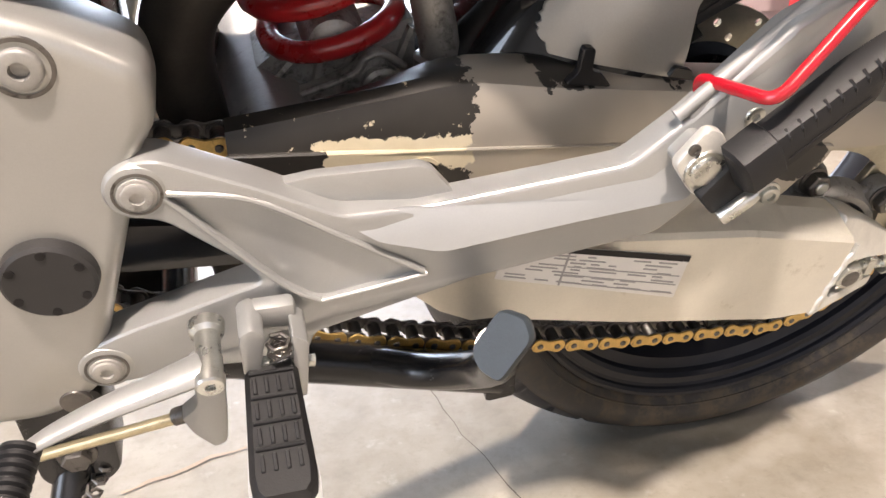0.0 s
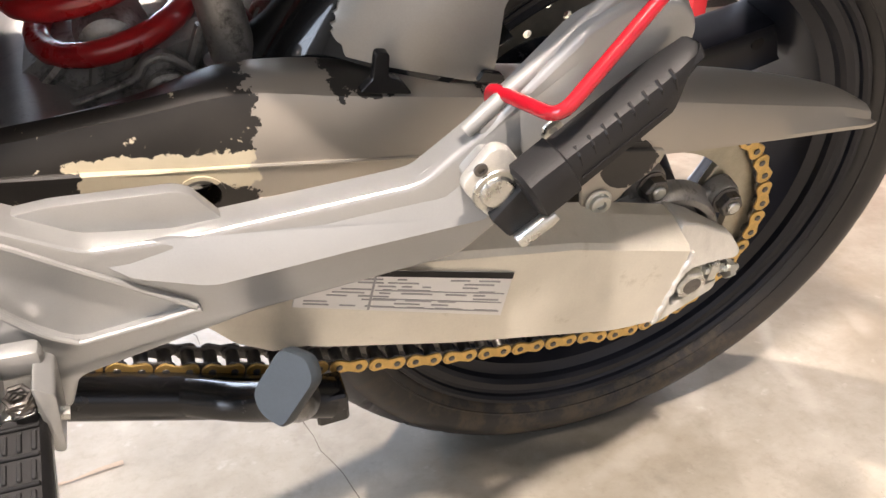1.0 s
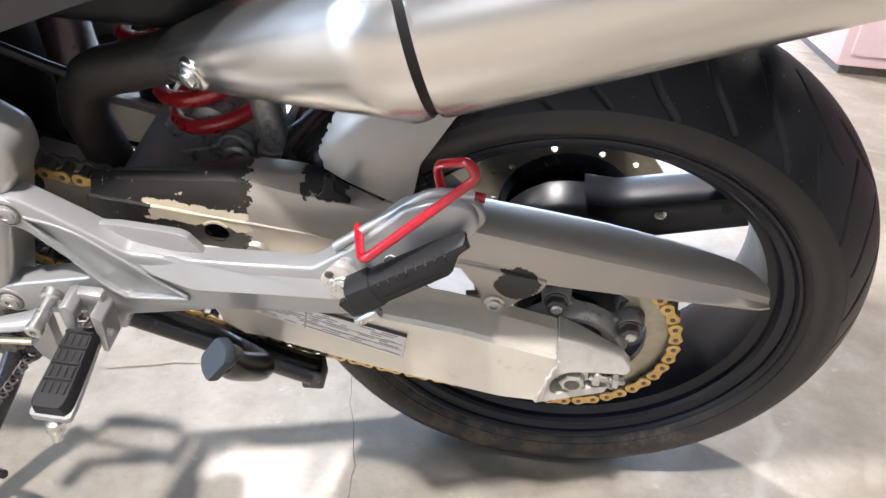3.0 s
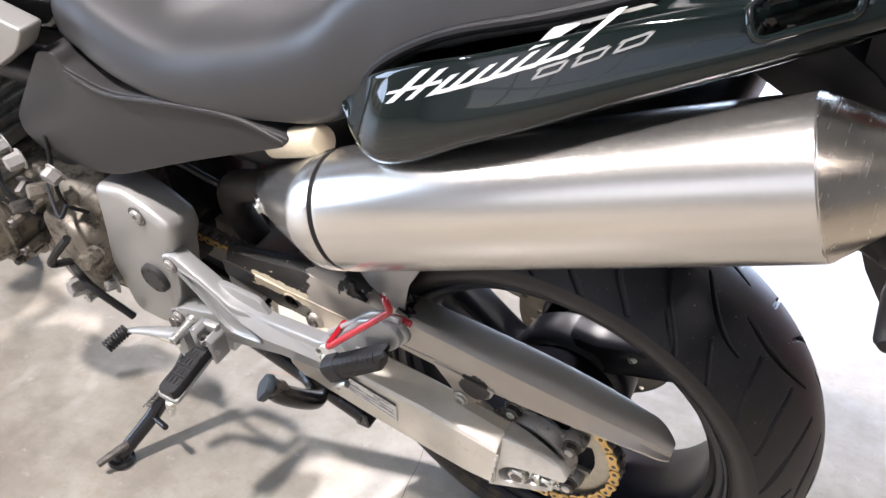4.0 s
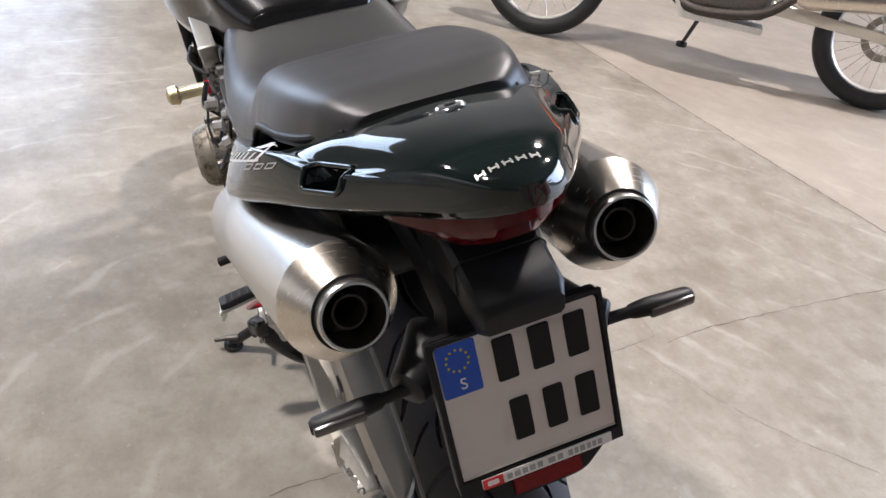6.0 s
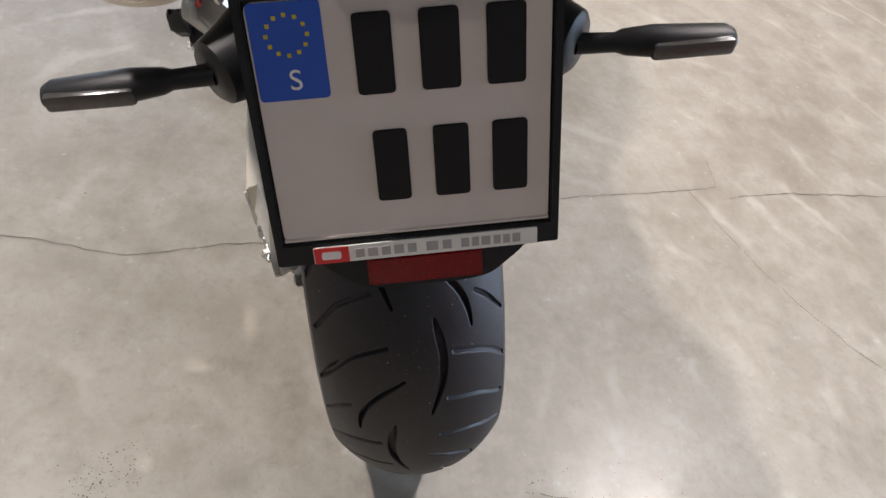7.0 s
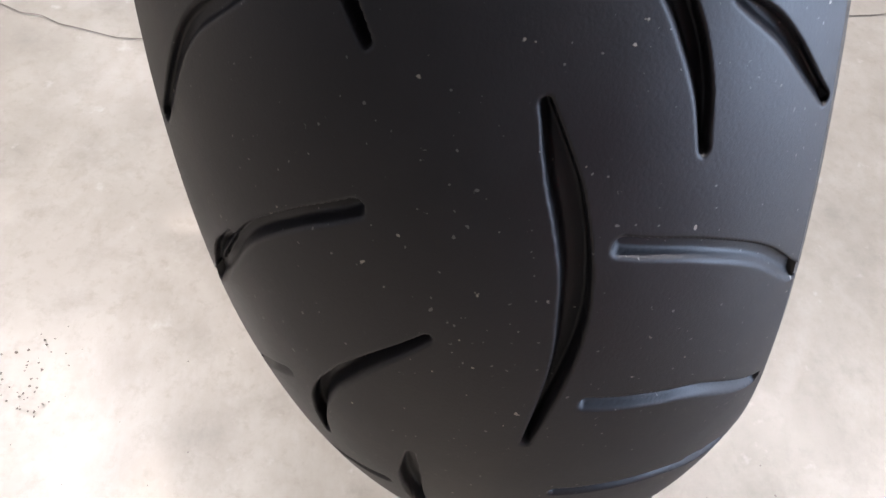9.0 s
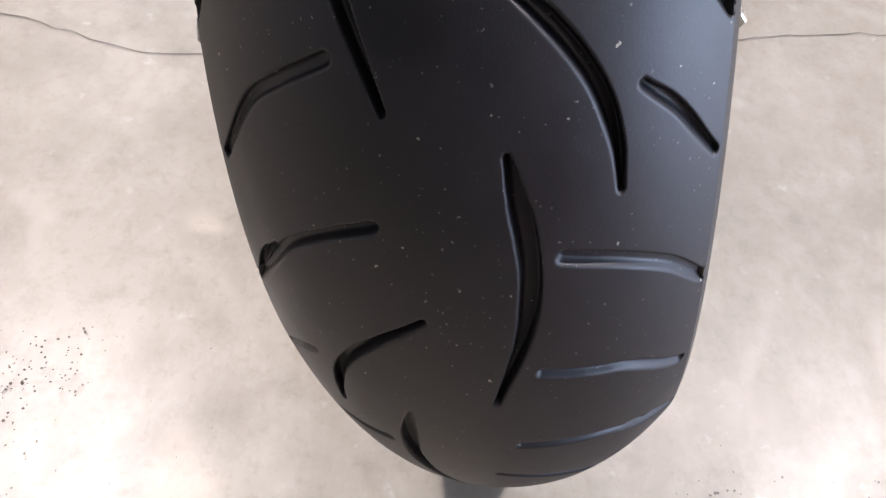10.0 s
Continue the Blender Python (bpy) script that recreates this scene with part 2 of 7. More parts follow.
# chain guard: silver lacquer over cream primer over black, worn through along ragged edges
def guard_material():
    n = Nodes("worn_silver_over_black")
    x, z = n.axis(0), n.axis(2)
    rag = n.math("MULTIPLY_ADD", n.noise(85, 6, 0.7), 0.05, -0.025)
    silver = n.mix(n.noise(13, 5), (0.40, 0.368, 0.318, 1), (0.49, 0.455, 0.40, 1))
    black = n.mix(n.noise(30, 5), (0.016, 0.015, 0.014, 1), (0.035, 0.032, 0.028, 1))
    cream = n.mix(n.noise(60, 5), (0.50, 0.43, 0.29, 1), (0.66, 0.60, 0.46, 1))
    front = n.math("LESS_THAN", n.math("ADD", x, rag), -0.305)
    # cream band along the lower flange of the black part
    band = n.math("ABSOLUTE", n.math("SUBTRACT", n.math("ADD", z, n.math("MULTIPLY", rag, 0.35)), n.math("MULTIPLY_ADD", x, -0.05, 0.4335)))
    band = n.math("MULTIPLY", n.math("LESS_THAN", band, 0.0105), n.math("GREATER_THAN", n.math("ADD", x, rag), -0.398))
    chips = n.math("GREATER_THAN", n.noise(120, 6, 0.7), 0.66)
    col = n.mix(front, silver, n.mix(n.math("MAXIMUM", band, chips), black, cream))
    # bare black spots on the silver part
    spots = None
    for cx, cz, rx, rz in ((-0.061, 0.4165, 0.0205, 0.0185), (-0.232, 0.487, 0.020, 0.006), (-0.165, 0.478, 0.008, 0.004), (-0.255, 0.493, 0.006, 0.014)):
        dx = n.math("DIVIDE", n.math("SUBTRACT", n.math("ADD", x, n.math("MULTIPLY", rag, 0.5)), cx), rx)
        dz = n.math("DIVIDE", n.math("SUBTRACT", n.math("SUBTRACT", z, n.math("MULTIPLY", rag, 0.4)), cz), rz)
        s = n.math("LESS_THAN", n.math("ADD", n.math("MULTIPLY", dx, dx), n.math("MULTIPLY", dz, dz)), 1.0)
        spots = s if spots is None else n.math("MAXIMUM", spots, s)
    col = n.mix(spots, col, black)
    worn = n.math("MAXIMUM", front, spots)
    n.set(Base_Color=col, Roughness=n.math("MULTIPLY_ADD", n.noise(40, 4), 0.15, 0.33), Metallic=n.math("MULTIPLY_ADD", worn, -0.55, 0.6))
    n.bump(n.math("ADD", n.math("MULTIPLY", worn, -0.6), n.math("MULTIPLY", n.noise(600, 3), 0.15)), 0.5, 0.0006)
    return n.mat


M_GUARD = guard_material()


# polished concrete: broad clouds, trowel marks, dark flecks, scuffs
def concrete_material():
    n = Nodes("polished_concrete")
    cloud, mid, fine = n.noise(1.4, 8, 0.62, distort=0.2), n.noise(8, 9, 0.68, distort=0.08), n.noise(80, 7, 0.72)
    col = n.mix(n.ramp(cloud, (0.33, 0.0), (0.67, 1.0)), (0.185, 0.163, 0.130, 1), (0.305, 0.279, 0.236, 1))
    # pale scrubbed blotches, brown stains, grey tyre-worn patches
    col = n.mix(n.math("MULTIPLY", n.ramp(mid, (0.42, 0.0), (0.66, 1.0)), 0.50), col, (0.375, 0.350, 0.303, 1))
    col = n.mix(n.math("MULTIPLY", n.ramp(n.noise(3.0, 10, 0.70, (1, 1.3, 1), 0.1), (0.47, 0.0), (0.66, 1.0)), 0.66), col, (0.160, 0.135, 0.100, 1))
    col = n.mix(n.math("MULTIPLY", n.ramp(n.noise(14, 8, 0.70, (1.3, 1, 1)), (0.52, 0.0), (0.70, 1.0)), 0.42), col, (0.15, 0.135, 0.112, 1))
    col = n.mix(n.math("MULTIPLY", n.ramp(fine, (0.30, 1.0), (0.48, 0.0)), 0.42), col, (0.17, 0.150, 0.120, 1))
    col = n.mix(n.math("MULTIPLY", n.ramp(n.noise(34, 4, 0.6), (0.64, 0.0), (0.74, 1.0)), 0.30), col, (0.50, 0.48, 0.43, 1))
    # thin pale trowel arcs
    arcs = n.node("TexWave")
    arcs.wave_type, arcs.rings_direction = "RINGS", "SPHERICAL"
    arcs.inputs["Scale"].default_value, arcs.inputs["Distortion"].default_value, arcs.inputs["Detail"].default_value = 2.3, 7.0, 4.0
    n.link(n.coord, arcs.inputs["Vector"])
    trowel = n.math("MULTIPLY", n.ramp(arcs.outputs["Fac"], (0.90, 0.0), (1.0, 1.0)), n.ramp(n.noise(4.0, 3), (0.48, 0.0), (0.62, 1.0)))
    col = n.mix(n.math("MULTIPLY", trowel, 0.30), col, (0.46, 0.43, 0.38, 1))
    # the next bay of the slab is paler and pinker
    bay = n.math("GREATER_THAN", n.math("MULTIPLY_ADD", n.axis(0), -0.065, n.axis(1)), 1.925)
    col = n.mix(n.math("MULTIPLY", bay, 0.5), col, (0.38, 0.325, 0.275, 1))
    flecks = n.math("MULTIPLY", n.ramp(n.noise(170, 3, 0.6), (0.72, 0.0), (0.76, 1.0)), n.ramp(n.noise(3.5, 3), (0.52, 0.0), (0.64, 1.0)))
    col = n.mix(n.math("MULTIPLY", flecks, 0.7), col, (0.075, 0.065, 0.055, 1))
    gloss = n.math("MULTIPLY_ADD", n.ramp(n.noise(5.0, 6, 0.6), (0.35, 0.0), (0.70, 1.0)), 0.14, 0.34)
    n.set(Base_Color=col, Roughness=n.math("ADD", gloss, n.math("MULTIPLY", flecks, 0.25)), Specular_IOR_Level=0.46)
    n.bump(n.math("ADD", n.math("MULTIPLY", fine, 0.5), n.math("MULTIPLY", mid, 0.8)), 0.08, 0.002)
    return n.mat


M_FLOOR = concrete_material()
M_CRACK = stuff("crack_dark", (0.105, 0.088, 0.070, 1), 0.8, 0.0, 0.3, 60, 500, 0.2)
M_CHALK = stuff("orange_paint_trace", (0.33, 0.245, 0.18, 1), 0.6, 0.0, 0.15, 30, 400, 0.1)
M_WALL = stuff("grey_wall_panel", (0.27, 0.27, 0.265, 1), 0.6, 0.0, 0.05, 0.8, 40, 0.1)
M_ROOF = stuff("galvanised_roof_sheet", (0.13, 0.145, 0.14, 1), 0.5, 0.3, 0.12, 1.5, 30, 0.1)
M_TRUSS = stuff("grey_truss_steel", (0.16, 0.17, 0.17, 1), 0.5, 0.2, 0.15, 3, 60, 0.1)
M_LAMP_BODY = stuff("lamp_housing", (0.2, 0.2, 0.2, 1), 0.45, 0.5, 0.1, 20, 90, 0.1)
M_FRAME = stuff("opening_frame_paint", (0.5, 0.5, 0.5, 1), 0.5, 0.0, 0.1, 5, 60, 0.1)
M_PALE = stuff("pale_pink_paint", (0.66, 0.50, 0.50, 1), 0.45, 0.0, 0.08, 5, 90, 0.05)
M_PINK = stuff("red_bench_paint", (0.55, 0.03, 0.04, 1), 0.4, 0.0, 0.1, 6, 90, 0.05)
M_ORANGE = stuff("faded_orange_paint", (0.42, 0.10, 0.05, 1), 0.4, 0.0, 0.15, 12, 200, 0.1)
n = Nodes("lamp_glow")
n.set(Base_Color=(1, 1, 1, 1), Emission_Color=(1.0, 0.95, 0.88, 1), Emission_Strength=25.0)
M_GLOW = n.mat

# ---------------------------------------------------------------- mesh helpers
def part(name, bm, material, parent=None, label="", smooth=35.0):
    """Links a bmesh as one mesh object, under a thing or a part."""
    data = bpy.data.meshes.new(name)
    bmesh.ops.recalc_face_normals(bm, faces=bm.faces)
    if smooth:
        for f in bm.faces:
            f.smooth = True
        sharp = radians(smooth)
        for e in bm.edges:
            e.smooth = len(e.link_faces) != 2 or e.calc_face_angle(0.0) < sharp
    bm.to_mesh(data)
    bm.free()
    for m in material if isinstance(material, (list, tuple)) else [material]:
        data.materials.append(m)
    ob = new(name, data)
    if parent is not None:
        ob.parent = parent
    return tagged(ob, label)


def again(ob, m, parent=None):
    """Another object on the same mesh, at the pose m in its parent."""
    o = new(ob.name.split(".")[0], ob.data)
    o.parent = parent or ob.parent
    o.matrix_basis = m
    if ob.get("label"):
        o["label"] = ob["label"]
    return o


def thing(name, label, category, group="", kind="", m=None):
    ob = tagged(new(name), label, category, group, kind)
    if m is not None:
        ob.matrix_basis = m
    return ob


def box(x0, x1, y0, y1, z0, z1, bevel=0.0, seg=2, bm=None):
    own = bmesh.new()
    bmesh.ops.create_cube(own, size=1.0)
    for v in own.verts:
        v.co = ((x0 + x1) / 2 + v.co.x * (x1 - x0), (y0 + y1) / 2 + v.co.y * (y1 - y0), (z0 + z1) / 2 + v.co.z * (z1 - z0))
    if bevel:
        bmesh.ops.bevel(own, geom=own.edges[:], offset=bevel, segments=seg, affect="EDGES", profile=0.5)
    return join(bm, own)


def join(bm, other):
    """Adds the bmesh other to bm."""
    if bm is None:
        return other
    data = bpy.data.meshes.new("join")
    other.to_mesh(data)
    other.free()
    bm.from_mesh(data)
    bpy.data.meshes.remove(data)
    return bm


def slab(outline, y0, y1, bevel=0.003, seg=2, bm=None):
    """A plate with the outline (x, z), from y0 to y1, with rounded edges."""
    own = bmesh.new()
    a = [own.verts.new((x, y0, z)) for x, z in outline]
    b = [own.verts.new((x, y1, z)) for x, z in outline]
    own.faces.new(a)
    own.faces.new(b[::-1])
    for i in range(len(a)):
        j = (i + 1) % len(a)
        own.faces.new((a[i], b[i], b[j], a[j]))
    bmesh.ops.recalc_face_normals(own, faces=own.faces)
    if bevel:
        rim = [e for e in own.edges if abs(e.verts[0].co.y - e.verts[1].co.y) < 1e-6]
        bmesh.ops.bevel(own, geom=rim, offset=bevel, segments=seg, affect="EDGES", profile=0.5, clamp_overlap=True)
    return join(bm, own)


def rounded(points, radius, steps=5):
    """A polygon with its corners rounded; a point may carry its own radius."""
    out, n = [], len(points)
    for i, p in enumerate(points):
        r = p[2] if len(p) > 2 else radius
        a, b, c = (Vector(points[k % n][:2]) for k in (i - 1, i, i + 1))
        u, v = (a - b), (c - b)
        r = min(r, u.length * 0.48, v.length * 0.48)
        u, v = u.normalized() * r, v.normalized() * r
        for s in range(steps + 1):
            t = s / steps
            q = (1 - t) ** 2 * (b + u) + 2 * t * (1 - t) * b + t * t * (b + v)
            out.append((q.x, q.y))
    return out


def frame_along(way):
    way = Vector(way).normalized()
    side = way.cross(Vector((0, 0, 1)))
    if side.length < 1e-3:
        side = way.cross(Vector((0, 1, 0)))
    side.normalize()
    return side, side.cross(way).normalized()


def lathe(a, b, profile, seg=32, bm=None, cap=True):
    """Turns the profile of (share of the way from a to b, radius) round the line a b."""
    own = bmesh.new()
    a, b = Vector(a), Vector(b)
    side, up = frame_along(b - a)
    rings = []
    for t, r in profile:
        c = a.lerp(b, t)
        rings.append([own.verts.new(c + r * (math.cos(k * math.tau / seg) * side + math.sin(k * math.tau / seg) * up)) for k in range(seg)])
    for p, q in zip(rings, rings[1:]):
        for k in range(seg):
            own.faces.new((p[k], p[(k + 1) % seg], q[(k + 1) % seg], q[k]))
    if cap:
        for r in (rings[0], rings[-1]):
            own.faces.new(r)
    return join(bm, own)


def rod(a, b, r, seg=16, bevel=0.0, bm=None):
    L = (Vector(b) - Vector(a)).length
    e = min(bevel / L, 0.4) if bevel else 0
    prof = [(0, r), (1, r)] if not e else [(0, r - bevel), (e * 0.35, r - bevel * 0.35), (e, r), (1 - e, r), (1 - e * 0.35, r - bevel * 0.35), (1, r - bevel)]
    return lathe(a, b, prof, seg, bm)


def smooth_path(points, steps=6):
    """A Catmull-Rom line through the points."""
    pts = [Vector(p) for p in points]
    ext = [2 * pts[0] - pts[1], *pts, 2 * pts[-1] - pts[-2]]
    out = []
    for i in range(1, len(ext) - 2):
        p0, p1, p2, p3 = ext[i - 1 : i + 3]
        for s in range(steps):
            t = s / steps
            out.append(0.5 * ((2 * p1) + (p2 - p0) * t + (2 * p0 - 5 * p1 + 4 * p2 - p3) * t * t + (3 * p1 - p0 - 3 * p2 + p3) * t**3))
    return out + [pts[-1]]


def tube(points, radius, seg=12, bm=None, flat=1.0):
    """A round bar along a line; radius may be a number or one for each point."""
    own = bmesh.new()
    pts = [Vector(p) for p in points]
    rad = radius if isinstance(radius, (list, tuple)) else [radius] * len(pts)
    rings, side = [], None
    for i, p in enumerate(pts):
        way = (pts[min(i + 1, len(pts) - 1)] - pts[max(i - 1, 0)]).normalized()
        if side is None:
            side, up = frame_along(way)
        side = (side - way * side.dot(way)).normalized()
        up = side.cross(way)
        rings.append([own.verts.new(p + rad[i] * (math.cos(k * math.tau / seg) * side + flat * math.sin(k * math.tau / seg) * up)) for k in range(seg)])
    for p, q in zip(rings, rings[1:]):
        for k in range(seg):
            own.faces.new((p[k], p[(k + 1) % seg], q[(k + 1) % seg], q[k]))
    own.faces.new(rings[0])
    own.faces.new(rings[-1])
    return join(bm, own)


def corners(points, r, steps=5):
    """A line in space with its corners rounded."""
    pts = [Vector(p) for p in points]
    out = [pts[0]]
    for a, b, c in zip(pts, pts[1:], pts[2:]):
        u, v = a - b, c - b
        k = min(r, u.length * 0.45, v.length * 0.45)
        u, v = b + u.normalized() * k, b + v.normalized() * k
        out += [(1 - t) ** 2 * u + 2 * t * (1 - t) * b + t * t * v for t in (s / steps for s in range(steps + 1))]
    return out + [pts[-1]]


def loft(sections, bm=None, closed=True, cap=True):
    """Skins rings of equally many points."""
    own = bmesh.new()
    rings = [[own.verts.new(p) for p in ring] for ring in sections]
    n = len(rings[0])
    for p, q in zip(rings, rings[1:]):
        for k in range(n if closed else n - 1):
            own.faces.new((p[k], p[(k + 1) % n], q[(k + 1) % n], q[k]))
    if cap and closed:
        own.faces.new(rings[0])
        own.faces.new(rings[-1])
    return join(bm, own)


def spline(xs, table):
    """Values at xs by a smooth curve through the table's (x, value) pairs."""
    px, py = np.array([t[0] for t in table], float), np.array([t[1] for t in table], float)
    m = np.gradient(py, px)
    out = []
    for x in np.atleast_1d(xs):
        i = int(np.clip(np.searchsorted(px, x) - 1, 0, len(px) - 2))
        h = px[i + 1] - px[i]
        t = float(np.clip((x - px[i]) / h, 0, 1))
        out.append((2 * t**3 - 3 * t * t + 1) * py[i] + (t**3 - 2 * t * t + t) * h * m[i] + (3 * t * t - 2 * t**3) * py[i + 1] + (t**3 - t * t) * h * m[i + 1])
    return np.array(out)


def nut(a, way, size, height, washer=0.0, socket=0.0, bm=None):
    """A hexagon bolt head at a, facing way, with a washer and a hexagon socket if wanted."""
    a, way = Vector(a), Vector(way).normalized()
    if washer:
        bm = rod(a, a + way * 0.002, washer, 20, 0.0006, bm)
        a = a + way * 0.002
    if socket:
        h = a + way * height
        return lathe(a, h, [(0, size), (0.8, size), (0.93, size * 0.95), (1, size * 0.86), (1, socket), (0.35, socket * 0.9)], 18, bm)
    return lathe(a, a + way * height, [(0, size), (0.85, size), (1, size * 0.88)], 6, bm)


def cut(ob, cutter):
    """Cuts the bmesh cutter out of an object's mesh."""
    data = bpy.data.meshes.new("cutter")
    bmesh.ops.recalc_face_normals(cutter, faces=cutter.faces)
    cutter.to_mesh(data)
    cutter.free()
    tool = new("cutter", data)
    tool.parent = ob
    mod = ob.modifiers.new("cut", "BOOLEAN")
    mod.operation, mod.object, mod.solver = "DIFFERENCE", tool, "EXACT"
    bpy.context.view_layer.update()
    made = bpy.data.meshes.new_from_object(ob.evaluated_get(bpy.context.evaluated_depsgraph_get()))
    ob.modifiers.clear()
    ob.data = made
    bpy.data.objects.remove(tool)
    return ob


# ---------------------------------------------------------------- hall
X0, X1, Y0, Y1 = -8.0, 8.0, -7.0, 7.0
floor = tagged(part("floor", box(X0 - 0.3, X1 + 0.3, Y0 - 0.3, Y1 + 0.3, -0.2, 0.0), M_FLOOR, smooth=0), "worn polished concrete floor with stains and hairline cracks", "floor", kind="structure")


def crack(points, width, seed, material=M_CRACK):
    """A ragged hairline in the floor."""
    rnd = random.Random(seed)
    line = []
    for a, b in zip(points, points[1:]):
        n = max(2, int((Vector(b) - Vector(a)).length / 0.02))
        for k in range(n):
            p = Vector(a).lerp(Vector(b), k / n)
            line.append(p + Vector((rnd.uniform(-1, 1), rnd.uniform(-1, 1))) * 0.0028)
    line.append(Vector(points[-1]))
    bm = bmesh.new()
    prev = None
    for i, p in enumerate(line):
        way = (line[min(i + 1, len(line) - 1)] - line[max(i - 1, 0)]).normalized()
        s = Vector((-way.y, way.x)) * width * rnd.uniform(0.3, 1.0)
        pair = [bm.verts.new((p.x + s.x, p.y + s.y, 0.0012)), bm.verts.new((p.x - s.x, p.y - s.y, 0.0012))]
        if prev:
            bm.faces.new((prev[0], prev[1], pair[1], pair[0]))
        prev = pair
    return part("floor_crack", bm, material, floor, smooth=0)


crack([(-0.215, -0.9), (-0.193, -0.579), (-0.169, -0.441), (-0.190, -0.36), (-0.209, -0.291), (-0.222, -0.14), (-0.248, -0.03), (-0.258, 0.04), (-0.266, 0.121), (-0.315, 0.163), (-0.346, 0.208), (-0.394, 0.364), (-0.420, 0.511), (-0.450, 0.66), (-0.465, 0.71)], 0.0009, 3)
crack([(-0.548, 0.722), (-0.459, 0.707)], 0.0007, 4)
crack([(-0.441, 0.635), (-0.26, 0.705), (-0.129, 0.772), (-0.039, 0.841), (0.06, 0.93), (0.30, 1.2)], 0.0008, 5)
crack([(-0.432, 0.727), (-0.465, 0.882), (-0.487, 1.149), (-0.505, 1.454), (-0.52, 2.0)], 0.0013, 6)
crack([(0.231, 0.161), (0.236, 0.201), (0.245, 0.262), (0.256, 0.306)], 0.0009, 14)
crack([(0.242, 0.327), (0.252, 0.340), (0.264, 0.357), (0.268, 0.407)], 0.0009, 15)
crack([(0.267, 0.147), (0.262, 0.198), (0.273, 0.251)], 0.0005, 16)
crack([(-4.2, 1.652), (-2.54, 1.76), (-0.97, 1.862), (3.0, 2.12)], 0.0034, 9)
crack([(-0.60, -0.022), (-0.575, -0.014), (-0.49, 0.012), (-0.44, 0.02)], 0.0035, 10, M_CHALK)

def grit():
    """Dark flecks and pale grains strewn over the floor, thicker in a few scuffed patches."""
    rnd = random.Random(12)
    bm = bmesh.new()
    spots = [(0.204, -0.422, 0.020, 60), (0.244, -0.437, 0.022, 60), (0.314, -0.394, 0.012, 80), (0.186, -0.390, 0.016, 40), (0.23, -0.33, 0.05, 16), (0.224, 0.14, 0.02, 30), (0.30, 0.15, 0.022, 70), (0.275, 0.20, 0.03, 60), (0.30, 0.26, 0.04, 60), (0.24, 0.31, 0.03, 40), (-0.7, -0.9, 0.4, 50), (-1.6, 0.9, 0.6, 60)]
    for cx, cy, spread, n in spots:
        for _ in range(n):
            x, y, r, a = rnd.gauss(cx, spread), rnd.gauss(cy, spread), rnd.uniform(0.0004, 0.0014), rnd.uniform(0, 6.28)
            k = rnd.randint(4, 6)
            bm.faces.new([bm.verts.new((x + r * rnd.uniform(0.5, 1.4) * math.cos(a + i * math.tau / k), y + r * rnd.uniform(0.5, 1.4) * math.sin(a + i * math.tau / k), 0.0014)) for i in range(k)])
    return tagged(part("floor_grit", bm, M_CRACK, smooth=0), "dark grit and flecks on the concrete floor", "grit", kind="stuff")


grit()


def wall(name, outline_boxes):
    bm = None
    for b in outline_boxes:
        bm = box(*b, bm=bm)
    return tagged(part(name, bm, M_WALL, smooth=0), "grey panelled hall wall", "wall", kind="structure")


# the walls with two tall openings that let the daylight in
wall("wall_north", [(X0, -2.2, Y1, Y1 + 0.25, 0, CEILING), (2.4, X1, Y1, Y1 + 0.25, 0, CEILING), (-2.2, 2.4, Y1, Y1 + 0.25, 3.4, CEILING)])
wall("wall_west", [(X0 - 0.25, X0, Y0, -4.4, 0, CEILING), (X0 - 0.25, X0, -0.8, Y1, 0, CEILING), (X0 - 0.25, X0, -4.4, -0.8, 3.4, CEILING)])
wall("wall_south", [(X0, -4.1, Y0 - 0.25, Y0, 0, CEILING), (3.7, X1, Y0 - 0.25, Y0, 0, CEILING), (-4.1, 3.7, Y0 - 0.25, Y0, 0, 1.25), (-4.1, 3.7, Y0 - 0.25, Y0, 3.35, CEILING)])
wall("wall_east", [(X1, X1 + 0.25, Y0, Y1, 0, CEILING)])
for nm, b in (("door_opening_1", (-2.2, 2.4, Y1 + 0.02, Y1 + 0.2)), ("door_opening_2", (X0 - 0.2, X0 - 0.02, -4.4, -0.8))):
    bm = None
    w = b
    if nm.endswith("1"):
        for f in (0, 0.25, 0.5, 0.75, 1):
            x = w[0] + (w[1] - w[0] - 0.08) * f
            bm = box(x, x + 0.08, w[2], w[3] - 0.1, 0, 3.4, 0.005, 1, bm)
        for z in (0.0, 1.1, 2.2, 3.32):
            bm = box(w[0], w[1], w[2] + 0.01, w[3] - 0.11, z, z + 0.08, 0, 1, bm)
    else:
        for f in (0, 0.33, 0.66, 1):
            y = w[2] + (w[3] - w[2] - 0.08) * f
            bm = box(w[0] + 0.1, w[1], y, y + 0.08, 0, 3.4, 0.005, 1, bm)
        for z in (0.0, 1.1, 2.2, 3.32):
            bm = box(w[0] + 0.11, w[1] - 0.01, w[2], w[3], z, z + 0.08, 0, 1, bm)
    tagged(part(nm, bm, M_FRAME, smooth=0), "glazed grey sectional hall door", "door", kind="structure")

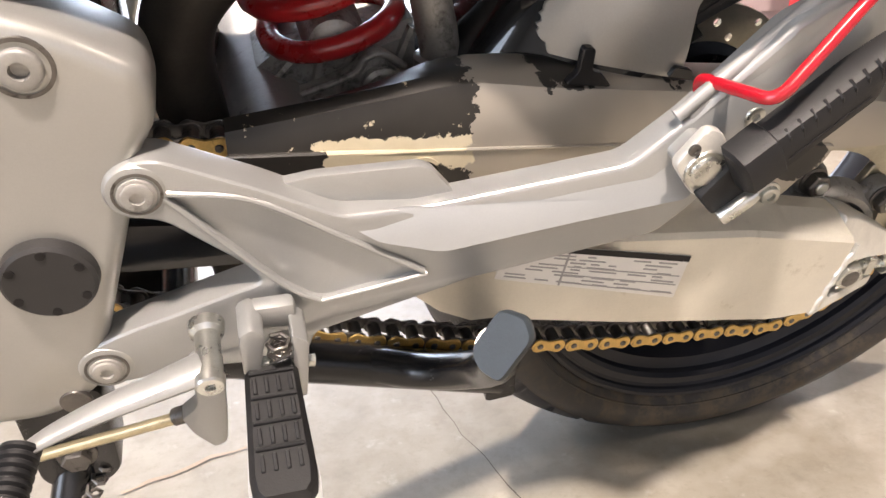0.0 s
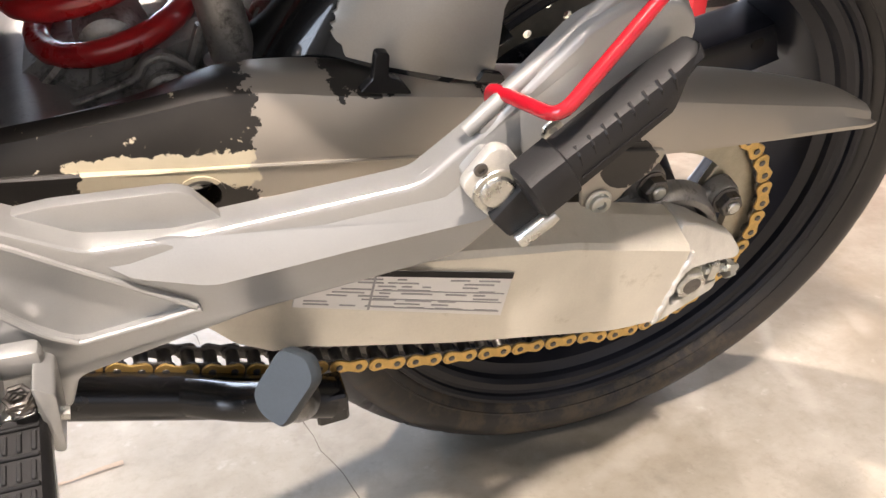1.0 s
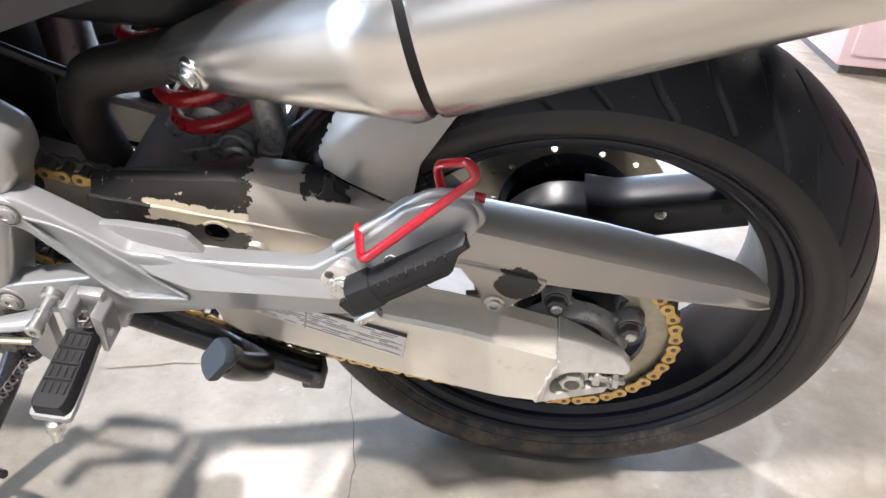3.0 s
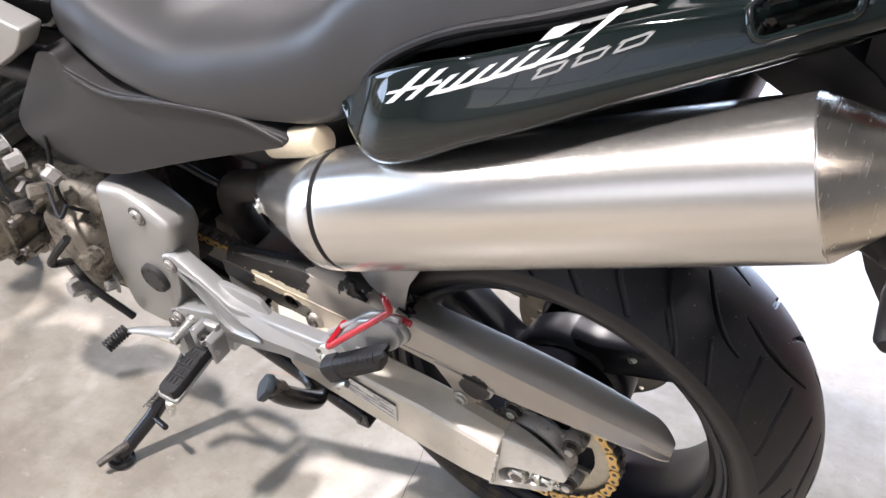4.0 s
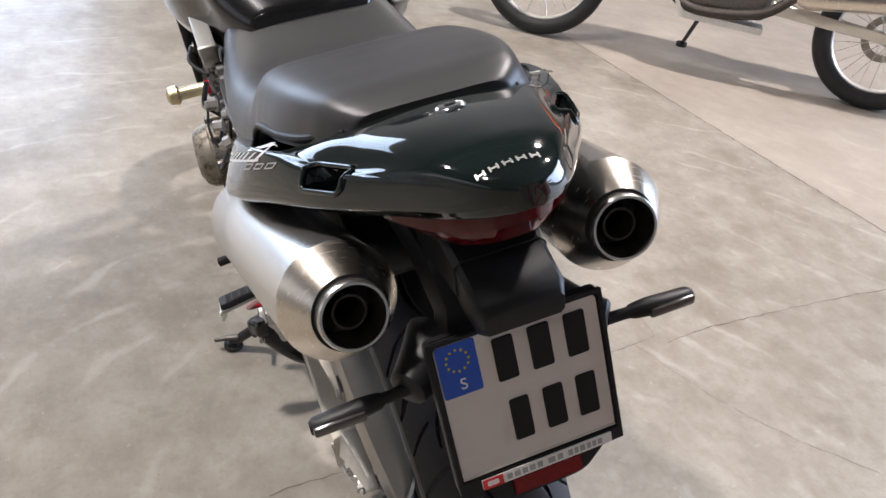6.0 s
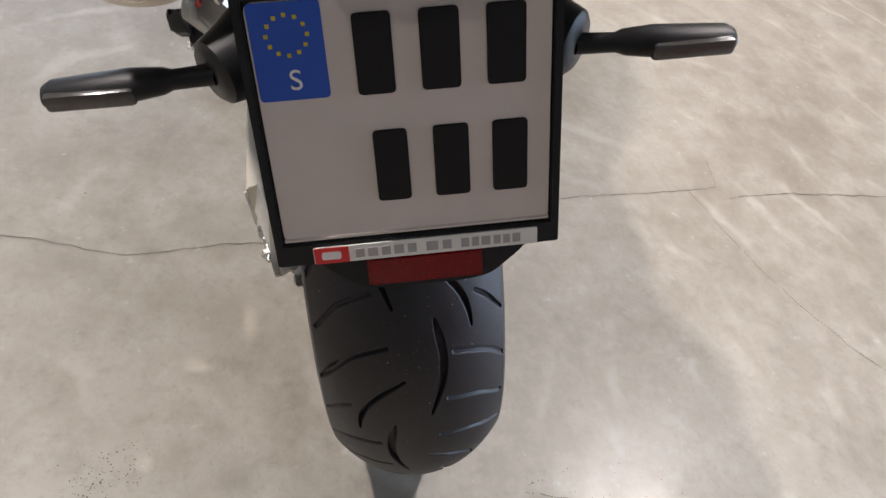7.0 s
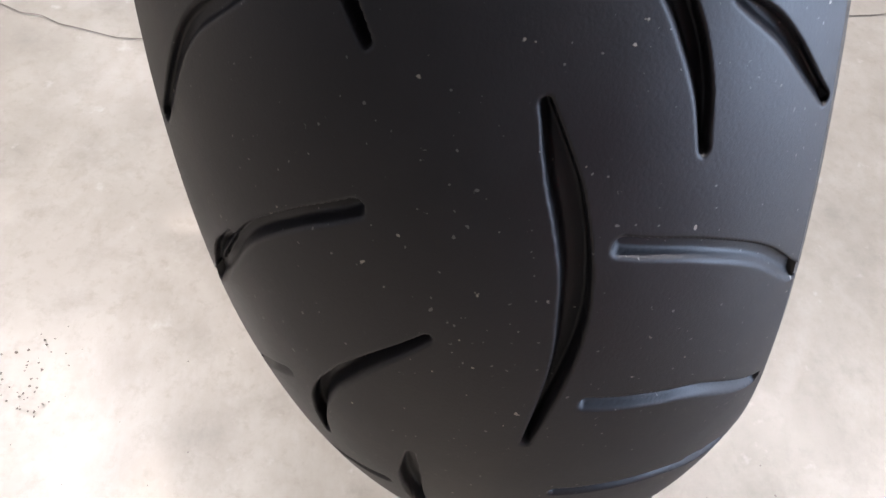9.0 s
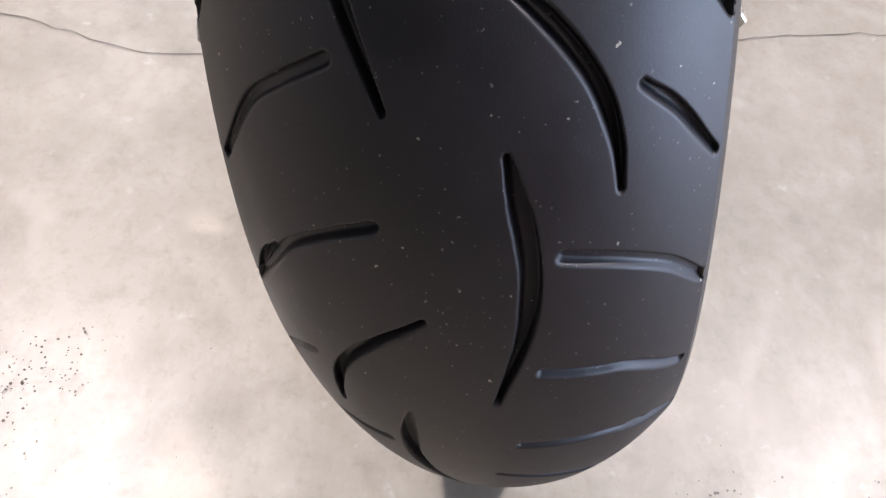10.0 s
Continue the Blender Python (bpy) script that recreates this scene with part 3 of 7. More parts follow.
# unseen window band, made up to hold the south fill light
bm = None
for k in range(7):
    x = -4.1 + (7.8 - 0.07) * k / 6
    bm = box(x, x + 0.07, Y0 - 0.16, Y0 - 0.06, 1.25, 3.35, 0.004, 1, bm)
for z in (1.25, 2.26, 3.28):
    bm = box(-4.1, 3.7, Y0 - 0.15, Y0 - 0.07, z, z + 0.07, 0, 1, bm)
tagged(part("added_window_band", bm, M_FRAME, smooth=0), "unseen grey steel window band added round the south fill light", "window", kind="structure")

# ceiling of trapezoid sheet on trusses
bm = bmesh.new()
prev, x = None, X0
k = 0
prof = [(0, 0), (0.10, 0), (0.13, 0.09), (0.22, 0.09), (0.25, 0)]
xs = []
while x < X1:
    for dx, dz in prof[:-1]:
        xs.append((min(x + dx, X1), dz))
    x += 0.25
xs.append((X1, 0))
rows_ = [[bm.verts.new((x, y, CEILING + dz)) for x, dz in xs] for y in (Y0, Y1)]
for i in range(len(xs) - 1):
    if xs[i + 1][0] > xs[i][0]:
        bm.faces.new((rows_[0][i], rows_[0][i + 1], rows_[1][i + 1], rows_[1][i]))
box(X0 - 0.25, X1 + 0.25, Y0 - 0.25, Y1 + 0.25, CEILING + 0.12, CEILING + 0.22, bm=bm)
tagged(part("ceiling", bm, M_ROOF, smooth=0), "grey corrugated steel roof deck", "ceiling", kind="structure")


def truss(x):
    t = thing("roof_truss", "grey steel lattice roof truss under the deck", "truss", "roof trusses", "structure")
    top, low = CEILING - 0.02, CEILING - 0.5
    part("top_chord", box(x - 0.05, x + 0.05, Y0, Y1, top - 0.08, top, 0.004, 1), M_TRUSS, t)
    part("bottom_chord", box(x - 0.05, x + 0.05, Y0, Y1, low, low + 0.07, 0.004, 1), M_TRUSS, t)
    n = 20
    for i in range(n):
        ya, yb = Y0 + (Y1 - Y0) * i / n, Y0 + (Y1 - Y0) * (i + 1) / n
        za, zb = (low + 0.05, top - 0.06) if i % 2 else (top - 0.06, low + 0.05)
        part("brace", rod((x, ya, za), (x, yb, zb), 0.022, 8), M_TRUSS, t)
    return t


for x in (-5.4, -2.6, 0.3, 3.1, 5.8):
    truss(x)

for bx, by in HIGH_BAYS:
    t = thing("high_bay_light", "round high-bay lamp hanging from the roof", "lamp", "high-bay lamps", m=pose(bx, by, CEILING - 0.6))
    part("reflector", lathe((0, 0, 0), (0, 0, 0.2), [(0, 0.21), (0.06, 0.215), (0.5, 0.17), (0.9, 0.09), (1, 0.06)], 28), M_LAMP_BODY, t)
    part("diffuser", lathe((0, 0, -0.012), (0, 0, -0.004), [(0, 0.19), (1, 0.2)], 28), M_GLOW, t)
    part("hanger", rod((0, 0, 0.2), (0, 0, 0.6), 0.008, 8), M_LAMP_BODY, t)

# ---------------------------------------------------------------- motorcycle
# Built upright with x to its tail, y to its right, z up, the rear axle over x = 0; then leant on its side stand.
AXLE = 0.312
bike = thing("motorcycle", "black naked motorcycle with two brushed silencers leaning on its side stand", "motorcycle", m=pose(0, 0, DROP, LEAN, 0, 0))


def ring_profile(pts, seg, center, bm=None, shift=0.0):
    """Turns a closed profile of (y, radius) round the wheel's axle."""
    cx, cz = center
    rings = [[(cx + r * math.cos(a), y + shift, cz + r * math.sin(a)) for y, r in pts] for a in (k * math.tau / seg for k in range(seg))]
    own = bmesh.new()
    vs = [[own.verts.new(p) for p in ring] for ring in rings]
    n = len(pts)
    for i in range(seg):
        for k in range(n):
            j, m = (i + 1) % seg, (k + 1) % n
            own.faces.new((vs[i][k], vs[i][m], vs[j][m], vs[j][k]))
    return join(bm, own)


# --- rear tyre: a grid over the tread, its grooves pressed in
TREAD_HALF = 0.0905
WHEEL_Y = -0.006


def crown(y):
    y = np.abs(y)
    return 0.315 - 0.5 * y**2 / 0.105 - 120 * y**4


# one pitch of the tread: (angle in degrees, mm from the middle) along each groove, half width and depth in mm
GROOVES = [
    (((27.5, 22.3), (25.3, 24.5), (22.3, 27.3), (18.7, 28.4), (14.0, 25.0), (7.6, 14.2)), 3.4, 7.0, 0.25),
    (((38.5, 9), (36.0, 27), (33.6, 39.5), (30.8, 49), (27.4, 54.8), (24.4, 56.5)), 2.6, 6.5, 0.35),
    (((30.7, 62), (28.6, 74), (24.6, 88)), 2.0, 4.5, 0.7),
    (((41.4, 66), (39.2, 76), (35.9, 85)), 1.8, 4.5, 0.7),
    (((20.5, 39.2), (19.0, 59), (16.6, 76), (12.8, 89.5)), 2.5, 3.6, 0.95),
    (((10.5, 31.5), (9.0, 51), (7.2, 66), (2.2, 86)), 2.2, 3.4, 0.95),
    (((0.5, 22), (-0.8, 41), (-3.1, 60), (-8.3, 80), (-10.7, 89)), 2.2, 5.0, 0.95),
]
PITCH = 45.0


def tyre_tread():
    fine = np.radians(np.arange(-38, 66, 0.13))
    upper = np.radians(np.arange(66, 128, 0.3))
    rough = np.radians(np.arange(128, 322, 0.8))
    ang = np.concatenate([fine, upper, rough])
    y = np.linspace(-TREAD_HALF, TREAD_HALF, 361)
    # spread the rows evenly along the curved crown
    w = np.concatenate([[0], np.cumsum(np.hypot(np.diff(y), np.diff(crown(y))))])
    w -= w[len(w) // 2]
    even = np.linspace(w[0], w[-1], 361)
    y, w = np.interp(even, w, y), even
    A, W = np.meshgrid(ang, w, indexing="ij")
    sink = np.zeros_like(A)
    for turn in range(-1, 9):
        for side, shift in ((1, 0.0), (-1, -PITCH / 2)):
            for pts, half, depth, blunt in GROOVES:
                p = np.array(smooth_path([(a, v, 0) for a, v in pts], 8))[:, :2]
                pa = np.radians(p[:, 0] + shift + PITCH * turn)
                pw = np.interp(side * p[:, 1] / 1000, y, w)
                mid = np.mean(pa)
                near = np.abs((A[:, 0] - mid + np.pi) % math.tau - np.pi) < 0.32
                if not near.any():
                    continue
                a = mid + ((A[near] - mid + np.pi) % math.tau - np.pi)
                best = np.full(a.shape, 1.0)
                m = len(pa) - 1
                for i in range(m):
                    ax, aw, bx, bw = pa[i] * 0.30, pw[i], pa[i + 1] * 0.30, pw[i + 1]
                    ux, uw = bx - ax, bw - aw
                    t = np.clip(((a * 0.30 - ax) * ux + (W[near] - aw) * uw) / (ux * ux + uw * uw + 1e-12), 0, 1)
                    d = np.hypot(a * 0.30 - ax - t * ux, W[near] - aw - t * uw)
                    s = (i + t) / m
                    taper = blunt + (1 - blunt) * np.clip(np.minimum(s, 1 - s) * 3.2, 0, 1)
                    best = np.minimum(best, d - half / 1000 * taper)
                k = np.clip(0.5 - best / 0.0016, 0, 1)
                sink[near] = np.maximum(sink[near], depth / 1000 * k * k * (3 - 2 * k))
    R = crown(y)[None, :] - sink
    co = np.stack([R * np.cos(A), np.broadcast_to(y + WHEEL_Y, R.shape), AXLE + R * np.sin(A)], -1).reshape(-1, 3)
    na, nw = R.shape
    i = np.arange(na)[:, None]
    k = np.arange(nw - 1)[None, :]
    j = (i + 1) % na
    quads = np.stack([i * nw + k, i * nw + k + 1, j * nw + k + 1, j * nw + k], -1).reshape(-1, 4)
    data = bpy.data.meshes.new("tread")
    data.vertices.add(len(co))
    data.vertices.foreach_set("co", co.ravel())
    data.loops.add(quads.size)
    data.loops.foreach_set("vertex_index", quads.ravel().astype(np.int32))
    data.polygons.add(len(quads))
    data.polygons.foreach_set("loop_start", np.arange(0, quads.size, 4, dtype=np.int32))
    data.polygons.foreach_set("use_smooth", np.ones(len(quads), dtype=bool))
    data.update(calc_edges=True)
    data.validate()
    data.materials.append(M_TREAD)
    return data


def spoked_hub(parent, center, inner, outer, half, depth, turns):
    """Cast hollow spokes that leave the hub off its middle, each with a raised rib along both edges."""
    cx, cz = center
    a, b = Vector(inner), Vector(outer)
    way = (b - a).normalized()
    cross = Vector((-way.y, way.x))
    for turn in turns:
        c, s = math.cos(radians(turn)), math.sin(radians(turn))
        secs = []
        for k in range(11):
            f = k / 10
            w = half[0] + (half[1] - half[0]) * f + 0.012 * max(0.0, 0.2 - f) / 0.2
            d0, d1 = depth
            ring = [(-w, d0 + 0.014), (-w * 0.95, d0 + 0.003), (-w * 0.86, d0), (-w * 0.74, d0 + 0.003), (0.0, d0 + 0.006), (w * 0.74, d0 + 0.003), (w * 0.86, d0), (w * 0.95, d0 + 0.003), (w, d0 + 0.014), (w, d1 - 0.01), (w * 0.8, d1), (-w * 0.8, d1), (-w, d1 - 0.01)]
            p = a.lerp(b, f)
            sec = []
            for t, y in ring:
                q = p + cross * t
                sec.append((cx + c * q.x - s * q.y, y, cz + s * q.x + c * q.y))
            secs.append(sec)
        spoke = part("spoke", loft(secs), M_RIM, parent, smooth=40)
        for f, r in ((0.46, 0.0042), (0.87, 0.0062)):
            q = a.lerp(b, f) + cross * 0.002
            at = Vector((cx + c * q.x - s * q.y, depth[0] + 0.006, cz + s * q.x + c * q.y))
            if r > 0.005:
                part("spoke_hole", lathe(at + Vector((0, 0.002, 0)), at - Vector((0, 0.0012, 0)), [(0, r), (1, r)], 14), M_INK_HOLLOW, spoke)
            else:
                part("balance_plug", nut(at + Vector((0, 0.001, 0)), (0, -1, 0), r, 0.003, r * 1.5), M_ZINC, spoke)


def rear_wheel():
    # flange, bead seat, the stepped wall and the drop centre, mirrored about the middle
    rim = [(0.0785, 0.2335), (0.0805, 0.2318), (0.0800, 0.2285), (0.0770, 0.2262), (0.0735, 0.2255), (0.0715, 0.2230), (0.0700, 0.2165), (0.0660, 0.2135), (0.0600, 0.2125), (0.0575, 0.2095), (0.0540, 0.2035), (0.0400, 0.2000), (0.0200, 0.1990)]
    prof = [(-y, r) for y, r in rim] + [(y, r) for y, r in reversed(rim)] + [(0.07, 0.236), (0.05, 0.224), (0, 0.212), (-0.05, 0.224), (-0.07, 0.236)]
    wheel = part("rear_wheel", ring_profile(prof, 128, (0, AXLE), shift=WHEEL_Y), M_RIM, bike, "black cast rear wheel with three spokes", 24)
    tread = new("tyre", tyre_tread())
    tread.parent = wheel
    tagged(tread, "worn black tyre with curved tread grooves")
    for side in (-1, 1):
        wall_p = [(TREAD_HALF - 0.0005, float(crown(TREAD_HALF)) + 0.0003), (0.0930, 0.2620), (0.0942, 0.2555), (0.0928, 0.2475), (0.0880, 0.2400), (0.0825, 0.2352), (0.0795, 0.2325), (0.076, 0.232), (0.080, 0.245), (0.084, 0.258), (0.084, 0.266)]
        sw = part("sidewall", ring_profile([(side * y, r) for y, r in wall_p], 160, (0, AXLE), shift=WHEEL_Y), M_SIDEWALL, wheel, "dusty tyre sidewall with a raised bead line", 50)
        part("bead_rib", ring_profile([(side * (0.0872 + 0.0012 * math.cos(a)), 0.2398 + 0.0012 * math.sin(a)) for a in (k * math.tau / 6 for k in range(6))], 128, (0, AXLE), shift=WHEEL_Y), M_SIDEWALL, wheel)
    part("hub", lathe((0, -0.088, AXLE), (0, 0.085, AXLE), [(0, 0.040), (0.05, 0.052), (0.2, 0.060), (0.42, 0.072), (0.45, 0.080), (0.5, 0.084), (0.72, 0.082), (0.76, 0.072), (0.85, 0.06), (1, 0.05)], 48), M_RIM, wheel)
    spoked_hub(wheel, (0, AXLE), (0.014, 0.066), (0.166, 0.112), (0.027, 0.0225), (-0.016, 0.034), (0, 120, 240))
    part("valve_stem", rod((0.08, -0.02, AXLE - 0.185), (0.068, -0.025, AXLE - 0.158), 0.004, 8), M_STEEL, wheel)

    # brake disc on the right, drilled
    disc = part("brake_disc", ring_profile([(0.086, 0.120), (0.086, 0.078), (0.091, 0.078), (0.091, 0.120)], 96, (0, AXLE)), M_SPROCKET, wheel, "drilled steel brake disc", 30)
    holes = None
    for k in range(30):
        a = k * math.tau / 30
        r = (0.088, 0.100, 0.112)[k % 3]
        holes = rod((r * math.cos(a), 0.08, AXLE + r * math.sin(a)), (r * math.cos(a), 0.10, AXLE + r * math.sin(a)), 0.0042, 8, 0, holes)
    cut(disc, holes)
    part("disc_carrier", lathe((0, 0.074, AXLE), (0, 0.094, AXLE), [(0, 0.074), (0.5, 0.082), (1, 0.080)], 40), M_BLACK, wheel)

    # sprocket, its carrier and five bolts
    BOLT_TURN = 34.5
    teeth, pitch_r = 43, 0.1088
    ring = []
    for k in range(teeth * 4):
        r = pitch_r + (0.0055, 0.001, -0.0045, 0.001)[k % 4]
        ring.append((r * math.cos(k * math.tau / teeth / 4), AXLE + r * math.sin(k * math.tau / teeth / 4)))
    bm = bmesh.new()
    inner = [(0.081 * math.cos(k * math.tau / teeth / 4), AXLE + 0.081 * math.sin(k * math.tau / teeth / 4)) for k in range(teeth * 4)]
    for y in (-0.1105, -0.1035):
        o = [bm.verts.new((x, y, z)) for x, z in ring]
        i_ = [bm.verts.new((x, y, z)) for x, z in inner]
        for k in range(len(o)):
            j = (k + 1) % len(o)
            bm.faces.new((o[k], o[j], i_[j], i_[k]))
    bm.verts.ensure_lookup_table()
    n = len(ring)
    for k in range(n):
        j = (k + 1) % n
        bm.faces.new((bm.verts[k], bm.verts[j], bm.verts[2 * n + j], bm.verts[2 * n + k]))
        bm.faces.new((bm.verts[n + k], bm.verts[n + j], bm.verts[3 * n + j], bm.verts[3 * n + k]))
    spr = part("sprocket", bm, M_SPROCKET, wheel, "pale steel rear sprocket", 30)
    for k in range(5):
        a0 = radians(BOLT_TURN + 72 * k)
        sec = []
        for da, r in ((-16, 0.084), (-9, 0.060), (9, 0.060), (16, 0.084)):
            sec.append((r * math.cos(a0 + radians(da)), AXLE + r * math.sin(a0 + radians(da))))
        part("sprocket_lug", slab(rounded(sec, 0.006), -0.1105, -0.1030, 0.001, 1), M_SPROCKET, spr)
    flange = []
    for k in range(120):
        a = k * math.tau / 120
        r = 0.0575 + 0.0225 * max(0.0, math.cos(2.5 * ((a - radians(BOLT_TURN) + math.pi / 5) % (math.tau / 5) - math.pi / 5) * 1.9)) ** 2
        flange.append((r * math.cos(a), AXLE + r * math.sin(a)))
    car = part("sprocket_carrier", slab(flange, -0.122, -0.111, 0.0035, 3), M_CASTING, wheel, "dull cast aluminium sprocket carrier", 40)
    part("carrier_rim", lathe((0, -0.134, AXLE), (0, -0.118, AXLE), [(0, 0.049), (0.0, 0.054), (0.15, 0.0565), (0.7, 0.0585), (1, 0.062)], 48, cap=False), M_CASTING, car)
    # bore lined in black, which paints in the shade inside the casting
    part("carrier_bore", lathe((0, -0.134, AXLE), (0, -0.110, AXLE), [(0, 0.049), (0.5, 0.046), (1, 0.044), (1, 0.0)], 40, cap=False), M_INK_HOLLOW, car)
    part("carrier_hub", lathe((0, -0.160, AXLE), (0, -0.10, AXLE), [(0, 0.020), (0.1, 0.024), (0.35, 0.026), (0.45, 0.036), (0.60, 0.038), (1, 0.040)], 36), M_CASTING, wheel)
    for k in range(5):
        a = radians(BOLT_TURN + 72 * k)
        p = (0.0690 * math.cos(a), -0.122, AXLE + 0.0690 * math.sin(a))
        boss = part("bolt_boss", lathe((p[0], -0.1255, p[2]), (p[0], -0.112, p[2]), [(0, 0.0125), (0.2, 0.0140), (1, 0.0150)], 24), M_CASTING, car)
        part("sprocket_nut", nut((p[0], -0.1255, p[2]), (0, -1, 0), 0.0102, 0.0085, 0.0120), M_STEEL, boss)
        part("stud", lathe((p[0], -0.1385, p[2]), (p[0], -0.120, p[2]), [(0, 0.0), (0, 0.0045), (0.06, 0.0056), (1, 0.0056)], 14), M_ZINC, boss)
    return wheel


wheel = rear_wheel()

# --- drive chain: links of two plates and two rollers, alternately outer and inner
FRONT_SPR, FRONT_R, REAR_R, CHAIN_Y = (-0.640, 0.432), 0.0407, 0.1088, -0.107


def chain_line():
    """Points along the loop of the chain, as (x, z)."""
    (fx, fz), d = FRONT_SPR, math.hypot(FRONT_SPR[0], FRONT_SPR[1] - AXLE)
    base = math.atan2(fz - AXLE, fx)
    lean = math.acos((REAR_R - FRONT_R) / d)
    top, low = base - lean, base + lean
    pts = []
    for k in range(60):
        a = low - math.tau + (top - low + math.tau) * k / 59
        pts.append((REAR_R * math.cos(a), AXLE + REAR_R * math.sin(a)))
    tf = (fx + FRONT_R * math.cos(top), fz + FRONT_R * math.sin(top))
    tr = pts[-1]
    for k in range(1, 40):
        f = k / 40
        pts.append((tr[0] + (tf[0] - tr[0]) * f, tr[1] + (tf[1] - tr[1]) * f - 0.006 * 4 * f * (1 - f)))
    for k in range(30):
        a = top + (low - top) * k / 29
        pts.append((fx + FRONT_R * math.cos(a), fz + FRONT_R * math.sin(a)))
    lf, lr = pts[-1], pts[0]
    for k in range(1, 60):
        f = k / 60
        pts.append((lf[0] + (lr[0] - lf[0]) * f, lf[1] + (lr[1] - lf[1]) * f - 0.040 * 4 * f * (1 - f)))
    pts.append(pts[0])
    return np.array(pts)


def link_plate(y0, y1, r, waist, bm=None):
    out, h = [], 0.0079375
    for cx, s in ((h, 1), (-h, -1)):
        for k in range(9):
            a = radians(-78 + 156 * k / 8)
            out.append((cx + s * r * math.cos(a), s * r * math.sin(a)))
        out.append((0, s * waist))
    return slab(out, y0, y1, 0.0004, 1, bm)


chain = tagged(new("drive_chain"), "gold and black drive chain round the rear sprocket")
chain.parent = bike
bm = link_plate(-0.0112, -0.0091, 0.0074, 0.0048)
part_outer = part("outer_link", bm, M_GOLD, chain, "", 40)
bm = link_plate(0.0091, 0.0112, 0.0074, 0.0048)
part_far = part("far_link", bm, M_STEEL, chain, "", 40)
bm = None
for px in (-0.0079375, 0.0079375):
    bm = rod((px, -0.0122, 0), (px, 0.0122, 0), 0.0027, 10, 0.0004, bm)
part_pin = part("pin", bm, M_STEEL, chain, "", 40)
bm = link_plate(-0.0088, -0.0068, 0.0072, 0.0052)
bm = link_plate(0.0068, 0.0088, 0.0072, 0.0052, bm)
for px in (-0.0079375, 0.0079375):
    bm = rod((px, -0.0068, 0), (px, 0.0068, 0), 0.0051, 12, 0, bm)
part_inner = part("inner_link", bm, M_STEEL, chain, "", 40)
line = chain_line()
run = np.concatenate([[0], np.cumsum(np.hypot(*np.diff(line, axis=0).T))])
LINKS = 2 * int(round(run[-1] / 0.015875 / 2))
first = True
for k in range(LINKS):
    s0, s1 = run[-1] * k / LINKS, run[-1] * (k + 1) / LINKS
    a = np.array([np.interp(s0, run, line[:, 0]), np.interp(s0, run, line[:, 1])])
    b = np.array([np.interp(s1, run, line[:, 0]), np.interp(s1, run, line[:, 1])])
    c, turn = (a + b) / 2, math.degrees(math.atan2(b[1] - a[1], b[0] - a[0]))
    m = pose(c[0], CHAIN_Y, c[1], 0, -turn, 0)
    if k % 2 == 0:
        if k == 0:
            for o in (part_outer, part_far, part_pin):
                o.matrix_basis = m
        else:
            for o in (part_outer, part_far, part_pin):
                again(o, m)
    else:
        if k == 1:
            part_inner.matrix_basis = m
        else:
            again(part_inner, m)

